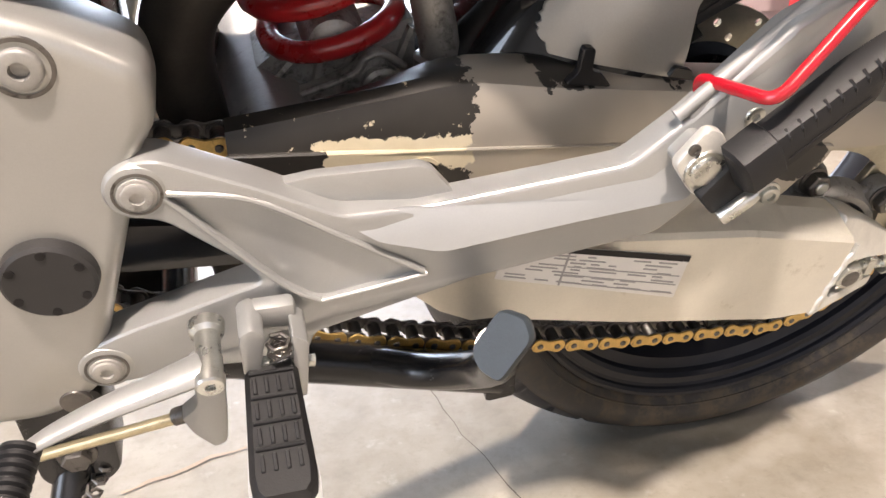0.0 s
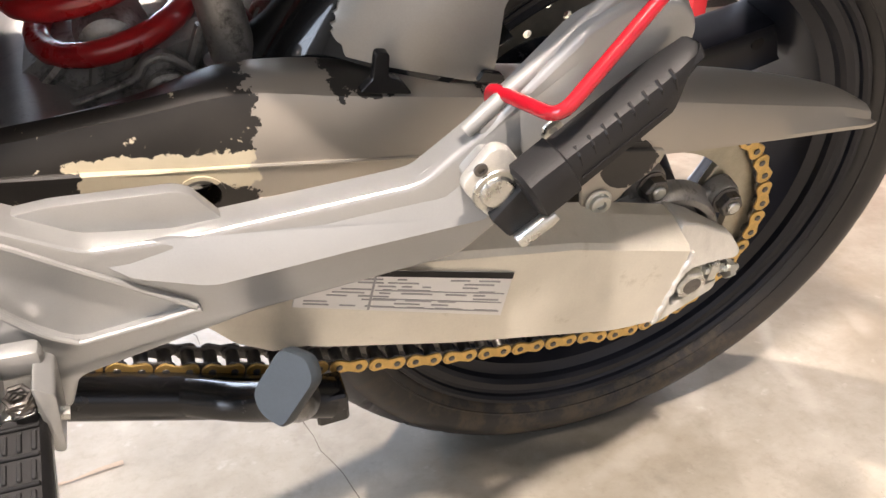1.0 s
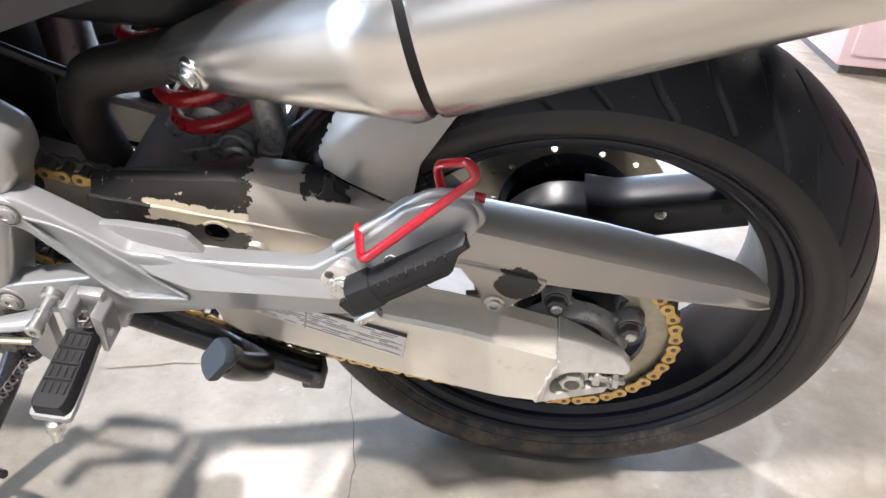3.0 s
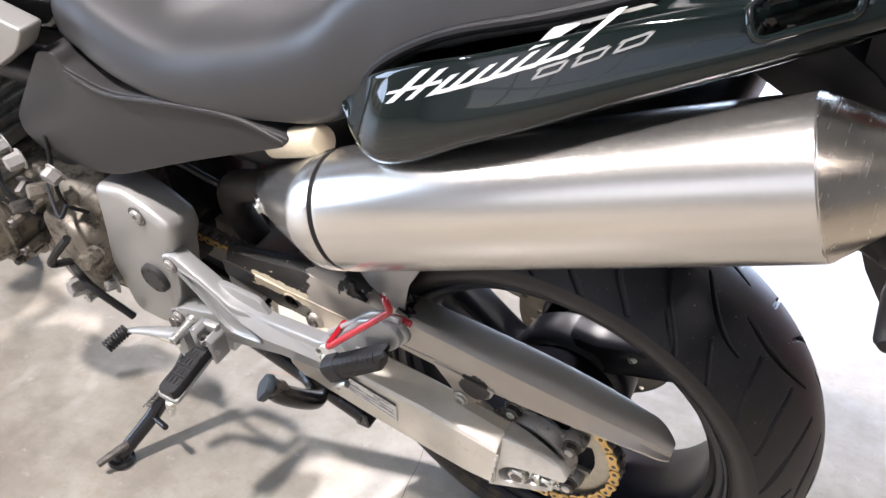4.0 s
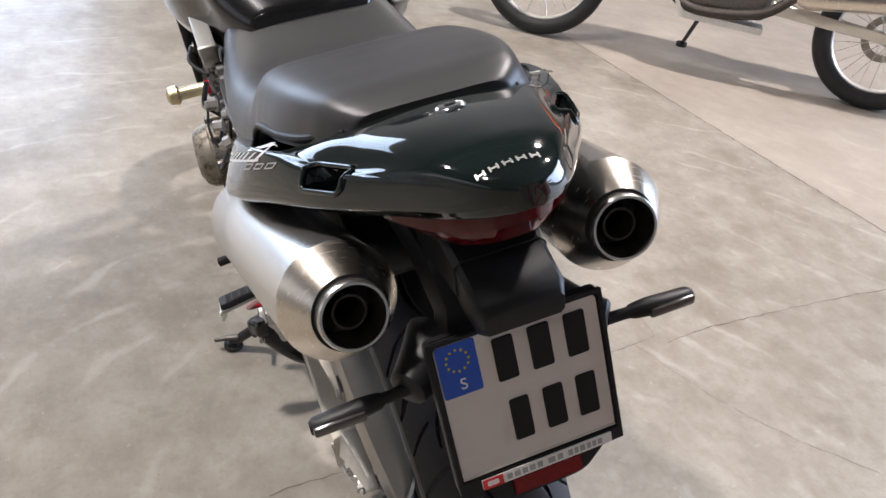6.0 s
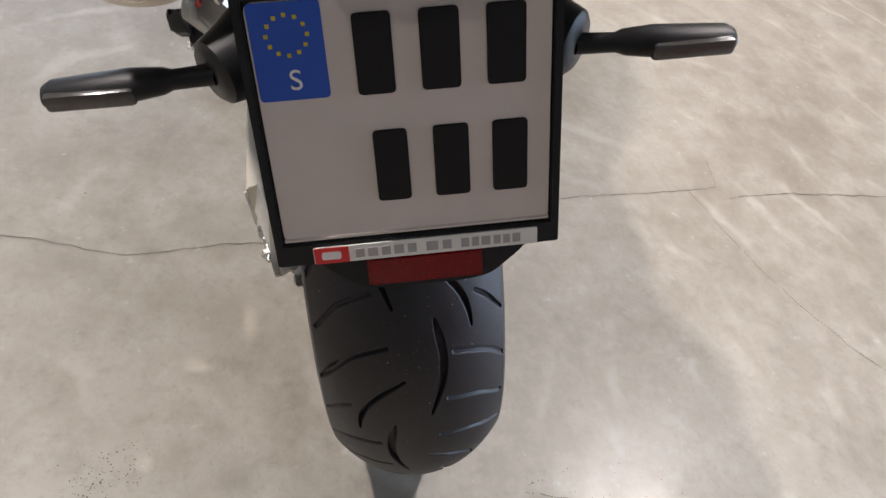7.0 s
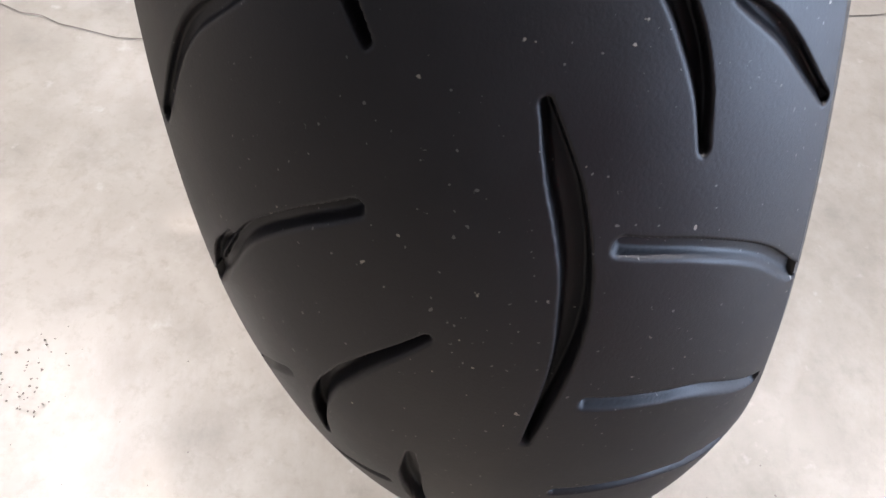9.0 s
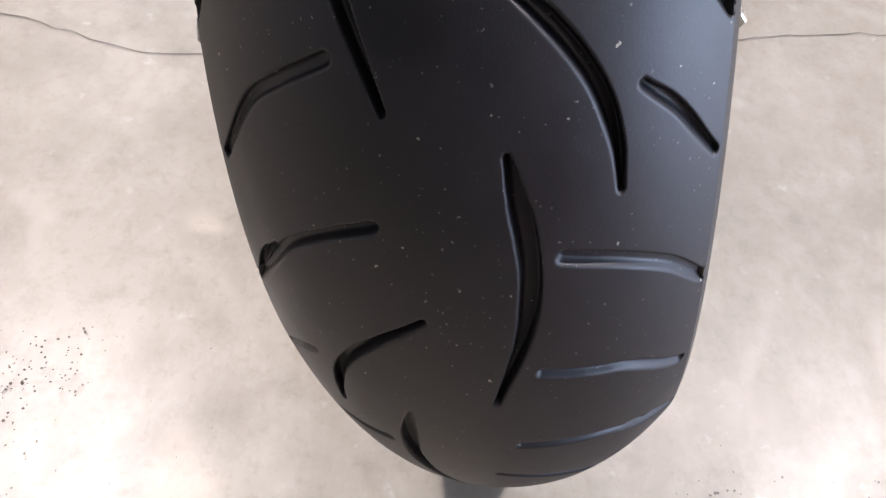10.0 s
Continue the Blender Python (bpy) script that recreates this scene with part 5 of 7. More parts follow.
part("peg_seam", tube([PEG_A.lerp(PEG_B, 0.23) - perp * 0.004 + out * 0.0090, PEG_A.lerp(PEG_B, 0.74) - perp * 0.004 + out * 0.0090], 0.0005, 5), M_INK_HOLLOW, rubber)
part("peg_stub", slab(rounded([(-0.2055, 0.4655, 0.002), (-0.1935, 0.4525, 0.002), (-0.1715, 0.4690, 0.002), (-0.1780, 0.4860, 0.002), (-0.1900, 0.4860, 0.002)], 0.002), -0.2360, -0.2140, 0.002, 2), M_RUBBER, rubber)
part("peg_pin", lathe((-0.1900, -0.238, 0.4515), (-0.1715, -0.238, 0.4665), [(0, 0.0), (0, 0.0038), (0.06, 0.0048), (0.8, 0.0048), (1, 0.004)], 14), M_ZINC, rubber)
# plate behind the peg with two screws, and the bent red wire loop
PLATE = [(-0.208, 0.500, 0.006), (-0.140, 0.564, 0.012), (-0.104, 0.566, 0.014), (-0.095, 0.546, 0.014), (-0.172, 0.472, 0.006)]
part("peg_plate", slab(rounded(PLATE, 0.008), -0.2085, -0.1995, 0.003, 2), M_CAST, hanger, "", 30)
part("plate_edge", tube(corners([(-0.212, -0.205, 0.500), (-0.139, -0.203, 0.567), (-0.108, -0.203, 0.568)], 0.012), 0.0042, 12), M_CAST, hanger)
for x, z in ((-0.1665, 0.4985), (-0.1335, 0.5305)):
    part("plate_screw", nut((x, -0.2086, z), (0, -1, 0), 0.0062, 0.004, 0.0, 0.0026), M_ZINC, hanger)
LOOP = [(-0.192, -0.197, 0.500), (-0.1965, -0.1925, 0.5155), (-0.184, -0.243, 0.5270), (-0.107, -0.216, 0.5960), (-0.114, -0.214, 0.6075), (-0.1385, -0.187, 0.5800), (-0.1315, -0.1905, 0.5530), (-0.150, -0.1935, 0.5450), (-0.190, -0.1955, 0.5060)]
wire = part("wire_loop", tube(corners(LOOP, 0.010, 6), 0.0037, 14), M_RED, bike, "bent red painted wire loop on the footrest plate", 60)
part("wire_foot", tube(corners([(-0.132, -0.1925, 0.552), (-0.118, -0.196, 0.563), (-0.100, -0.197, 0.561)], 0.01), 0.0037, 12), M_RED, wire)

# rider footrest with its rubber, clevis and feeler
A, B = Vector((-0.4418, -0.219, 0.3735)), Vector((-0.4428, -0.301, 0.3610))
rp = part("rider_footrest", loft([[tuple(A.lerp(B, f) + Vector((dx * w, 0, dz))) for dx, dz in ((-1, -0.008), (-1, 0.001), (-0.8, 0.005), (0.8, 0.005), (1, 0.001), (1, -0.008))] for f, w in ((0.0, 0.0125), (0.06, 0.0145), (0.85, 0.0170), (0.95, 0.0160), (1.0, 0.0125))]), M_RUBBER, bike, "black rubber rider footrest with moulded bars", 40)
slope = (B.z - A.z) / (B.y - A.y)
for k in range(4):
    c = A.lerp(B, 0.14 + 0.185 * k)
    bar = box(c.x - 0.0125, c.x + 0.0125, c.y - 0.0011, c.y + 0.0011, c.z + 0.0045, c.z + 0.0072, 0.0006, 1)
    part("peg_bar", bar, M_RUBBER, rp)
    for j in range(4):
        cc = A.lerp(B, 0.232 + 0.185 * k)
        x = cc.x - 0.0096 + 0.0064 * j
        bm = box(x - 0.0012, x + 0.0012, cc.y - 0.0050, cc.y + 0.0050, cc.z + 0.0036, cc.z + 0.0061, 0.0005, 1)
        for v in bm.verts:
            v.co.z += slope * (v.co.y - cc.y)
        part("peg_bar", bm, M_RUBBER, rp)
part("peg_underside", loft([[tuple(A.lerp(B, f) + Vector((dx * w, 0, dz))) for dx, dz in ((-1, -0.013), (-1, -0.007), (1, -0.007), (1, -0.013))] for f, w in ((0.0, 0.0140), (0.85, 0.0185), (1.0, 0.0180), (1.03, 0.0145))]), M_CAST, rp)
part("feeler", lathe((-0.4430, -0.2960, 0.3520), (-0.4440, -0.3050, 0.3200), [(0, 0.0050), (0.3, 0.0048), (0.35, 0.0075), (0.6, 0.0078), (0.75, 0.0050), (1, 0.0042)], 14), M_ZINC, rp)
part("clevis", slab(rounded([(-0.4565, 0.4040), (-0.4490, 0.4080), (-0.4425, 0.4010), (-0.4485, 0.3660), (-0.4565, 0.3650)], 0.003), -0.2270, -0.2000, 0.003, 2), M_CAST, rp)
part("clevis", slab(rounded([(-0.4290, 0.4000), (-0.4195, 0.3920), (-0.4230, 0.3480), (-0.4285, 0.3490)], 0.003), -0.2270, -0.2000, 0.003, 2), M_CAST, rp)
part("clevis_web", box(-0.450, -0.424, -0.210, -0.198, 0.388, 0.406, 0.004), M_CAST, rp)
part("clevis_pin", rod((-0.454, -0.222, 0.378), (-0.417, -0.222, 0.372), 0.0036, 10), M_ZINC, rp)
part("clevis_spring", tube([(-0.436 + 0.006 * math.cos(k * 1.1), -0.224 + 0.006 * math.sin(k * 1.1), 0.384 + 0.0004 * k) for k in range(26)], 0.0014, 6), M_STEEL, rp)

# gear lever, its pivot boss, link rod and rubber
lev = part("gear_lever", tube(smooth_path([(-0.476, -0.232, 0.3910), (-0.500, -0.237, 0.3870), (-0.528, -0.243, 0.3830), (-0.552, -0.248, 0.3770), (-0.568, -0.252, 0.3710)], 4), [0.0112 - 0.0064 * min(1, k / 15) for k in range(17)], 14, flat=0.55), M_CAST, bike, "silver gear lever with a ribbed rubber tip")
part("lever_boss", lathe((-0.4732, -0.2460, 0.3895), (-0.4732, -0.203, 0.394), [(0.05, 0.0), (0.05, 0.0028), (0.0, 0.0030), (0.0, 0.0068), (0.03, 0.0078), (0.14, 0.0080), (0.16, 0.0068), (0.80, 0.0070), (0.85, 0.0095), (1, 0.0100)], 28), M_ZINC, lev, "zinc-plated lever pivot")
part("lever_arm", slab(rounded([(-0.484, 0.394, 0.006), (-0.466, 0.392, 0.006), (-0.4680, 0.352, 0.006), (-0.4700, 0.334, 0.003), (-0.4712, 0.325, 0.003), (-0.4786, 0.3217, 0.003), (-0.4889, 0.337, 0.006), (-0.4934, 0.3515, 0.003), (-0.4830, 0.360, 0.006)], 0.005), -0.232, -0.220, 0.002, 2), M_CAST, lev)
part("link_rod", rod((-0.4930, -0.222, 0.3430), (-0.5850, -0.207, 0.3105), 0.0036, 12), M_BRASS, lev, "yellow-passivated link rod")
part("rod_end", rod((-0.4840, -0.222, 0.3465), (-0.4990, -0.220, 0.3410), 0.0054, 12, 0.001), M_STEEL, lev)
ribs = []
for k in range(8):
    ribs += [(k / 8, 0.0078), (k / 8 + 0.03, 0.0098), (k / 8 + 0.085, 0.0098), (k / 8 + 0.115, 0.0078)]
tip = lathe((-0.567, -0.249, 0.3725), (-0.574, -0.285, 0.3655), ribs, 20)
part("lever_rubber", tip, M_RUBBER, lev)

# --- side stand, down
ss = part("side_stand", tube([(-0.575, -0.150, 0.250), (-0.590, -0.185, 0.205), (-0.618, -0.255, 0.140), (-0.643, -0.318, 0.098)], [0.0135, 0.0130, 0.0120, 0.0115], 14), M_BLACK, bike, "black side stand leg, folded out on the floor")
part("stand_foot", lathe((-0.6448, -0.3175, 0.1010), (-0.6462, -0.3215, 0.0850), [(0, 0.010), (0.5, 0.014), (0.6, 0.021), (1, 0.022)], 24), M_BLACK, ss)
part("stand_bracket", slab(rounded([(-0.60, 0.33), (-0.545, 0.32), (-0.548, 0.235), (-0.575, 0.215), (-0.600, 0.235)], 0.010), -0.170, -0.130, 0.004, 2), M_BLACK, ss)
part("stand_pivot_bolt", nut((-0.572, -0.170, 0.262), (0, -1, 0), 0.0095, 0.007, 0.013), M_STEEL, ss)
part("stand_spring", tube([(-0.556 + 0.0055 * math.cos(k * 0.9) - 0.0006 * k, -0.162 + 0.0055 * math.sin(k * 0.9) - 0.00085 * k, 0.245 - 0.00075 * k) for k in range(110)], 0.0014, 6), M_STEEL, ss)
part("stand_tang", tube([(-0.618, -0.255, 0.140), (-0.585, -0.262, 0.150), (-0.570, -0.266, 0.155)], 0.005, 10), M_BLACK, ss)
part("stand_toe", tube([(-0.634, -0.296, 0.113), (-0.640, -0.330, 0.118), (-0.648, -0.356, 0.116)], [0.0075, 0.0065, 0.0055], 10), M_STEEL, ss)

# --- centre stand, folded up, with its foot lever and pad
cs = part("centre_stand", tube(smooth_path([(-0.560, -0.125, 0.315), (-0.450, -0.128, 0.282), (-0.350, -0.130, 0.250), (-0.262, -0.132, 0.222)], 5), 0.0165, 16), M_BLACK, bike, "black centre stand folded up, with a worn foot pad")
part("stand_leg", tube(smooth_path([(-0.560, 0.125, 0.315), (-0.450, 0.128, 0.282), (-0.350, 0.130, 0.250), (-0.262, 0.132, 0.222)], 5), 0.0165, 16), M_BLACK, cs)
part("cross_tube", rod((-0.50, -0.125, 0.297), (-0.50, 0.125, 0.297), 0.014, 14), M_BLACK, cs)
part("foot_lever", tube(smooth_path([(-0.370, -0.130, 0.258), (-0.330, -0.150, 0.262), (-0.300, -0.185, 0.296), (-0.305, -0.222, 0.345), (-0.312, -0.237, 0.374)], 6), 0.0140, 16), M_BLACK, cs)
part("stand_foot_plate", slab(rounded([(-0.275, 0.236), (-0.252, 0.236), (-0.250, 0.206), (-0.275, 0.204)], 0.004), -0.145, -0.118, 0.002, 1), M_BLACK, cs)
pad_n = Vector((-0.62, -0.55, 0.56)).normalized()
pad_c = Vector((-0.3130, -0.2445, 0.3850))
pu = Vector((0.54, 0.21, 0.81))
pu = (pu - pad_n * pu.dot(pad_n)).normalized()
pv = pad_n.cross(pu)
shape = rounded([(-0.0215, -0.0130, 0.005), (0.0150, -0.0150, 0.005), (0.0235, -0.0040, 0.005), (0.0180, 0.0135, 0.006), (-0.0160, 0.0145, 0.007), (-0.0235, 0.0030, 0.006)], 0.006)
part("foot_pad", loft([[tuple(pad_c + pu * a * s * 0.9 + pv * b * s * 0.92 + pad_n * h) for a, b in shape] for s, h in ((0.90, -0.0085), (1.0, -0.0060), (1.0, 0.0005), (0.94, 0.0030))]), M_PAD, cs, "blue-grey worn rubber foot pad", 40)
part("pad_stub", tube([(-0.3085, -0.226, 0.362), pad_c - pad_n * 0.007], [0.0125, 0.0105], 14), M_STEEL, cs)

# --- shock absorber with its red spring, and the linkage
low, high = Vector((-0.350, -0.004, 0.430)), Vector((-0.452, -0.004, 0.690))
ax = (high - low).normalized()
s1, s2 = frame_along(ax)
coil = []
for k in range(7 * 20 + 1):
    a, f = k / 20 * math.tau - 0.9, k / 140
    coil.append(low.lerp(high, 0.115 + 0.80 * f) + 0.045 * (math.cos(a) * s1 + math.sin(a) * s2))
shock = part("shock_absorber", lathe(low, high, [(0, 0.018), (0.08, 0.018), (0.085, 0.030), (0.11, 0.030), (0.115, 0.019), (0.9, 0.019), (0.9, 0.032), (0.95, 0.032), (1, 0.02)], 28), M_ALU_DULL, bike, "rear shock absorber with a red coil spring")
part("spring", tube(coil, 0.0078, 14), M_SPRING, shock, "glossy red coil spring", 60)
LINK = [(-0.4200, 0.4370, 0.006), (-0.4080, 0.4440), (-0.3620, 0.4600, 0.008), (-0.3545, 0.4700, 0.010), (-0.3420, 0.4735, 0.012), (-0.3250, 0.4600, 0.012), (-0.3230, 0.4400, 0.010), (-0.36, 0.4300), (-0.4150, 0.4250, 0.006)]
link = part("shock_linkage", slab(rounded(LINK, 0.008), -0.050, -0.036, 0.003, 2), M_CASTING, bike, "grimy grey cast shock linkage", 35)
part("linkage_rib", tube(smooth_path([(-0.4200, -0.0515, 0.4385), (-0.4080, -0.0515, 0.4440), (-0.3640, -0.0515, 0.4585), (-0.3540, -0.0515, 0.4700), (-0.3420, -0.0515, 0.4728), (-0.3270, -0.0515, 0.4620)], 5), 0.0028, 10), M_CASTING, link)
part("linkage_eye", lathe((-0.3425, -0.0570, 0.4485), (-0.3425, -0.02, 0.4485), [(0, 0.0118), (0.06, 0.0148), (0.3, 0.0165), (1, 0.018)], 28), M_CASTING, link)
part("linkage_bolt", nut((-0.3425, -0.0570, 0.4485), (0, -1, 0), 0.0088, 0.004, 0.0, 0.004), M_STEEL, link)
# the forked foot of the shock, with its gussets
part("shock_fork", loft([[(x, y, z) for y, z in ((-0.034, zb), (-0.034, zt - 0.008), (-0.026, zt), (0.03, zt), (0.034, zb))] for x, zb, zt in ((-0.430, 0.420, 0.452), (-0.410, 0.425, 0.468), (-0.385, 0.430, 0.474), (-0.362, 0.430, 0.470), (-0.340, 0.430, 0.478), (-0.316, 0.430, 0.486))]), M_CASTING, link, "", 30)
part("shock_eye", lathe((-0.372, -0.040, 0.474), (-0.372, 0.040, 0.474), [(0, 0.012), (0.05, 0.018), (0.3, 0.021), (0.7, 0.021), (1, 0.018)], 24), M_CASTING, link)
for a, b in (((-0.424, -0.036, 0.440), (-0.400, -0.036, 0.466)), ((-0.386, -0.036, 0.440), (-0.380, -0.036, 0.470)), ((-0.330, -0.036, 0.452), (-0.318, -0.036, 0.484))):
    part("gusset", tube([a, b], 0.0045, 8), M_CASTING, link)
part("link_column", tube(smooth_path([(-0.3060, -0.050, 0.430), (-0.3020, -0.052, 0.465), (-0.3080, -0.048, 0.500), (-0.3160, -0.040, 0.535)], 5), [0.014] * 15 + [0.012], 16), M_CASTING, link)
part("column_collar", lathe((-0.3030, -0.052, 0.458), (-0.3035, -0.0515, 0.470), [(0, 0.014), (0.1, 0.0175), (0.9, 0.0175), (1, 0.014)], 20), M_ALU_DULL, link)
part("cross_member", slab(rounded([(-0.46, 0.432), (-0.30, 0.437), (-0.26, 0.425), (-0.28, 0.395), (-0.46, 0.40)], 0.02), -0.085, 0.09, 0.012, 3), M_CASTING, link)

# --- exhaust: two upswept cans with cone ends, link pipes
def silencer(side):
    """The cans spread towards the front; the front cover bends in to the link pipe."""
    tip = Vector((0.284, side * 0.1365, 0.838))
    way = Vector((-1.0, side * 0.128, -0.327)).normalized()

    def at(d):
        return tuple(tip + way * d)

    can = part("silencer", lathe(at(0.049), at(0.462), [(0, 0.0585), (0.004, 0.0595), (0.5, 0.0602), (0.992, 0.0602), (1, 0.0590), (1, 0.053), (0.97, 0.053)], 80, cap=False), M_STAINLESS, bike, "brushed stainless steel silencer can", 30)
    part("end_cone", lathe(at(0.010), at(0.050), [(0, 0.0368), (0.04, 0.0382), (0.97, 0.0590), (1, 0.0585)], 80, cap=False), M_CONE, can, "brushed heat-tinted end cone", 30)
    part("tail_ring", lathe(at(-0.002), at(0.018), [(0.0, 0.0298), (0.0, 0.0322), (0.1, 0.0336), (0.9, 0.0336), (1, 0.0336), (1, 0.0308), (0.4, 0.0298)], 56, cap=False), M_STAINLESS, can, "bare steel outlet ring", 30)
    part("shadow_gap", lathe(at(0.0105), at(0.016), [(0, 0.0332), (0, 0.0372), (1, 0.0374)], 48, cap=False), M_INK_HOLLOW, can)
    part("outlet_bore", lathe(at(0.000), at(0.10), [(0, 0.0299), (0.45, 0.0285), (0.47, 0.0170), (1, 0.0170), (1, 0.0)], 40, cap=False), M_COPPER, can, "sooty outlet bore")
    part("baffle", lathe(at(0.014), at(0.06), [(0, 0.0145), (0, 0.0170), (1, 0.0170)], 32, cap=False), M_COPPER, can)
    part("joint_band", lathe(at(0.456), at(0.474), [(0, 0.0545), (0.5, 0.0550), (1, 0.0545)], 64, cap=False), M_INK_HOLLOW, can, "dark gap between can and front cover")
    # front cover: rings along a line that bends towards the machine
    a, b = Vector(at(0.470)), Vector((-0.360, side * 0.100, 0.589))
    line = [a.lerp(b, f) + way * 0.010 * math.sin(f * math.pi) for f in (k / 14 for k in range(15))]
    radii = [0.0602, *(0.0598 - 0.0375 * (k / 14) ** 0.88 for k in range(1, 14)), 0.0205]
    line = [Vector(at(0.4685)), *line]
    radii = [0.0585, *radii]
    cover = part("front_cover", tube(line, radii, 60), M_STAINLESS, can, "brushed tapering front cover", 30)
    hit, sp, o, _ = cover.ray_cast(Vector((-0.326, side * 0.4, 0.609)), Vector((0, -side, 0)))
    part("screw_dimple", lathe(tuple(sp - o * 0.004), tuple(sp + o * 0.0015), [(0, 0.0150), (0.8, 0.0140), (1, 0.0125)], 28), M_STAINLESS, cover, "", 30)
    part("cover_screw", nut(tuple(sp + o * 0.001), tuple(o), 0.0068, 0.004, 0.0090, 0.003), M_ZINC, cover)
    part("link_pipe", tube(smooth_path([tuple(b + Vector((0.02, side * 0.005, 0.01))), (-0.40, side * 0.093, 0.572), (-0.445, side * 0.088, 0.550), (-0.470, side * 0.076, 0.505), (-0.466, side * 0.062, 0.430), (-0.45, side * 0.06, 0.30)], 6), 0.0215, 18), M_COPPER, can, "brown-black heat-stained link pipe")
    return can


for side in (-1, 1):
    silencer(side)

# --- tail: gloss black cowl lofted along the seat
def dense(ring, steps=3):
    """A smooth closed or open ring with more points."""
    return [tuple(p) for p in smooth_path(ring, steps)]


def tail_cowl():
    xs = np.concatenate([[-0.158, -0.152, -0.140], np.linspace(-0.12, 0.33, 52), [0.342, 0.353, 0.362, 0.369, 0.374, 0.377]])
    half = spline(xs, [(-0.158, 0.172), (-0.12, 0.204), (-0.06, 0.214), (0.02, 0.204), (0.10, 0.178), (0.20, 0.136), (0.28, 0.091), (0.33, 0.061), (0.355, 0.043), (0.37, 0.026), (0.377, 0.012)])
    low = spline(xs, [(-0.158, 0.800), (-0.146, 0.786), (-0.12, 0.778), (0.0, 0.824), (0.10, 0.866), (0.20, 0.902), (0.30, 0.938), (0.35, 0.956), (0.377, 0.968)])
    shoulder = spline(xs, [(-0.158, 0.803), (-0.146, 0.815), (-0.12, 0.841), (-0.07, 0.868), (0.0, 0.891), (0.06, 0.909), (0.12, 0.926), (0.20, 0.945), (0.28, 0.966), (0.33, 0.977), (0.36, 0.980), (0.377, 0.978)])
    mid = spline(xs, [(-0.158, 0.79), (-0.05, 0.83), (0.05, 0.885), (0.10, 0.920), (0.145, 0.952), (0.209, 0.974), (0.28, 0.988), (0.33, 0.993), (0.36, 0.991), (0.377, 0.985)])
    secs = []
    for x, w, l, s, m in zip(xs, half, low, shoulder, mid):
        h = s - l
        dip = math.exp(-(((x - 0.195) / 0.075) ** 2))
        sidep = [(0.80 * w, l - 0.006), (0.93 * w, l - 0.005), (0.985 * w, l + 0.001), (1.0 * w, l + 0.14 * h), (0.985 * w, l + 0.34 * h), (0.940 * w, l + 0.60 * h), (0.892 * w, l + 0.84 * h), (0.868 * w, l + 0.95 * h - 0.006 * dip), (0.838 * w, s + 0.16 * (m - s) - 0.012 * dip), (0.79 * w, s + 0.38 * (m - s) - 0.016 * dip), (0.66 * w, s + 0.60 * (m - s) - 0.003 * dip), (0.48 * w, s + 0.79 * (m - s)), (0.30 * w, s + 0.92 * (m - s)), (0.12 * w, s + 0.985 * (m - s)), (0.0, m)]
        left = dense([(x, -y, z) for y, z in sidep])
        secs.append(left + [(x, -y, z) for x, y, z in reversed(left[:-1])])
    return loft(secs)


cowl = part("tail_cowl", tail_cowl(), M_GLOSS, bike, "glossy black tail cowl", 50)
for side in (-1, 1):
    nrm = Vector((-0.30, side * 0.55, 0.78)).normalized()
    u = Vector((0.92, -side * 0.42, 0.40))
    u = (u - nrm * u.dot(nrm)).normalized()
    v = nrm.cross(u)
    c = Vector((0.196, side * 0.121, 0.930))
    ring = rounded([(-0.036, -0.013), (0.027, -0.014), (0.036, 0.011), (-0.026, 0.014)], 0.010)
    lip = []
    for a, b in ring:
        hit, place, _, _ = cowl.ray_cast(c + u * a * 1.02 + v * b * 1.02 + nrm * 0.06, -nrm)
        lip.append(place if hit else c + u * a + v * b)
    cut(cowl, loft([[tuple(c + u * a + v * b + nrm * h) for a, b in ring] for h in (-0.075, 0.05)]))
    part("handhold_rim", tube(lip + [lip[0]], 0.0030, 8), M_GLOSS, cowl, "", 60)
    part("handhold_wall", loft([[tuple(p - nrm * h) for p in lip] for h in (0.0, 0.012, 0.030)], cap=False), M_GLOSS, cowl, "", 60)
for p in cowl.data.polygons:
    p.use_smooth = True
# silver lettering that stands for the maker's marks as plain strokes
def surface_y(x, z, side):
    """Where the cowl's side lies at a place along it and a height."""
    hit, place, _, _ = cowl.ray_cast(Vector((x, side * 0.4, z)), Vector((0, -side, 0)))
    return place.y if hit else side * 0.15


def decal(name, shape, side, material, parent, lift=0.0008):
    """A thin film on the cowl's side."""
    bm = bmesh.new()
    (x0, z0), (x1, z1), (x2, z2), (x3, z3) = shape
    rows_ = []
    for i in range(7):
        u = i / 6
        row = []
        for j in range(3):
            v = j / 2
            x = (x0 * (1 - u) + x1 * u) * (1 - v) + (x3 * (1 - u) + x2 * u) * v
            z = (z0 * (1 - u) + z1 * u) * (1 - v) + (z3 * (1 - u) + z2 * u) * v
            row.append(bm.verts.new((x, surface_y(x, z, side) + side * lift, z)))
        rows_.append(row)
    for a, b in zip(rows_, rows_[1:]):
        for j in range(2):
            bm.faces.new((a[j], a[j + 1], b[j + 1], b[j]))
    return part(name, bm, material, parent, smooth=60)


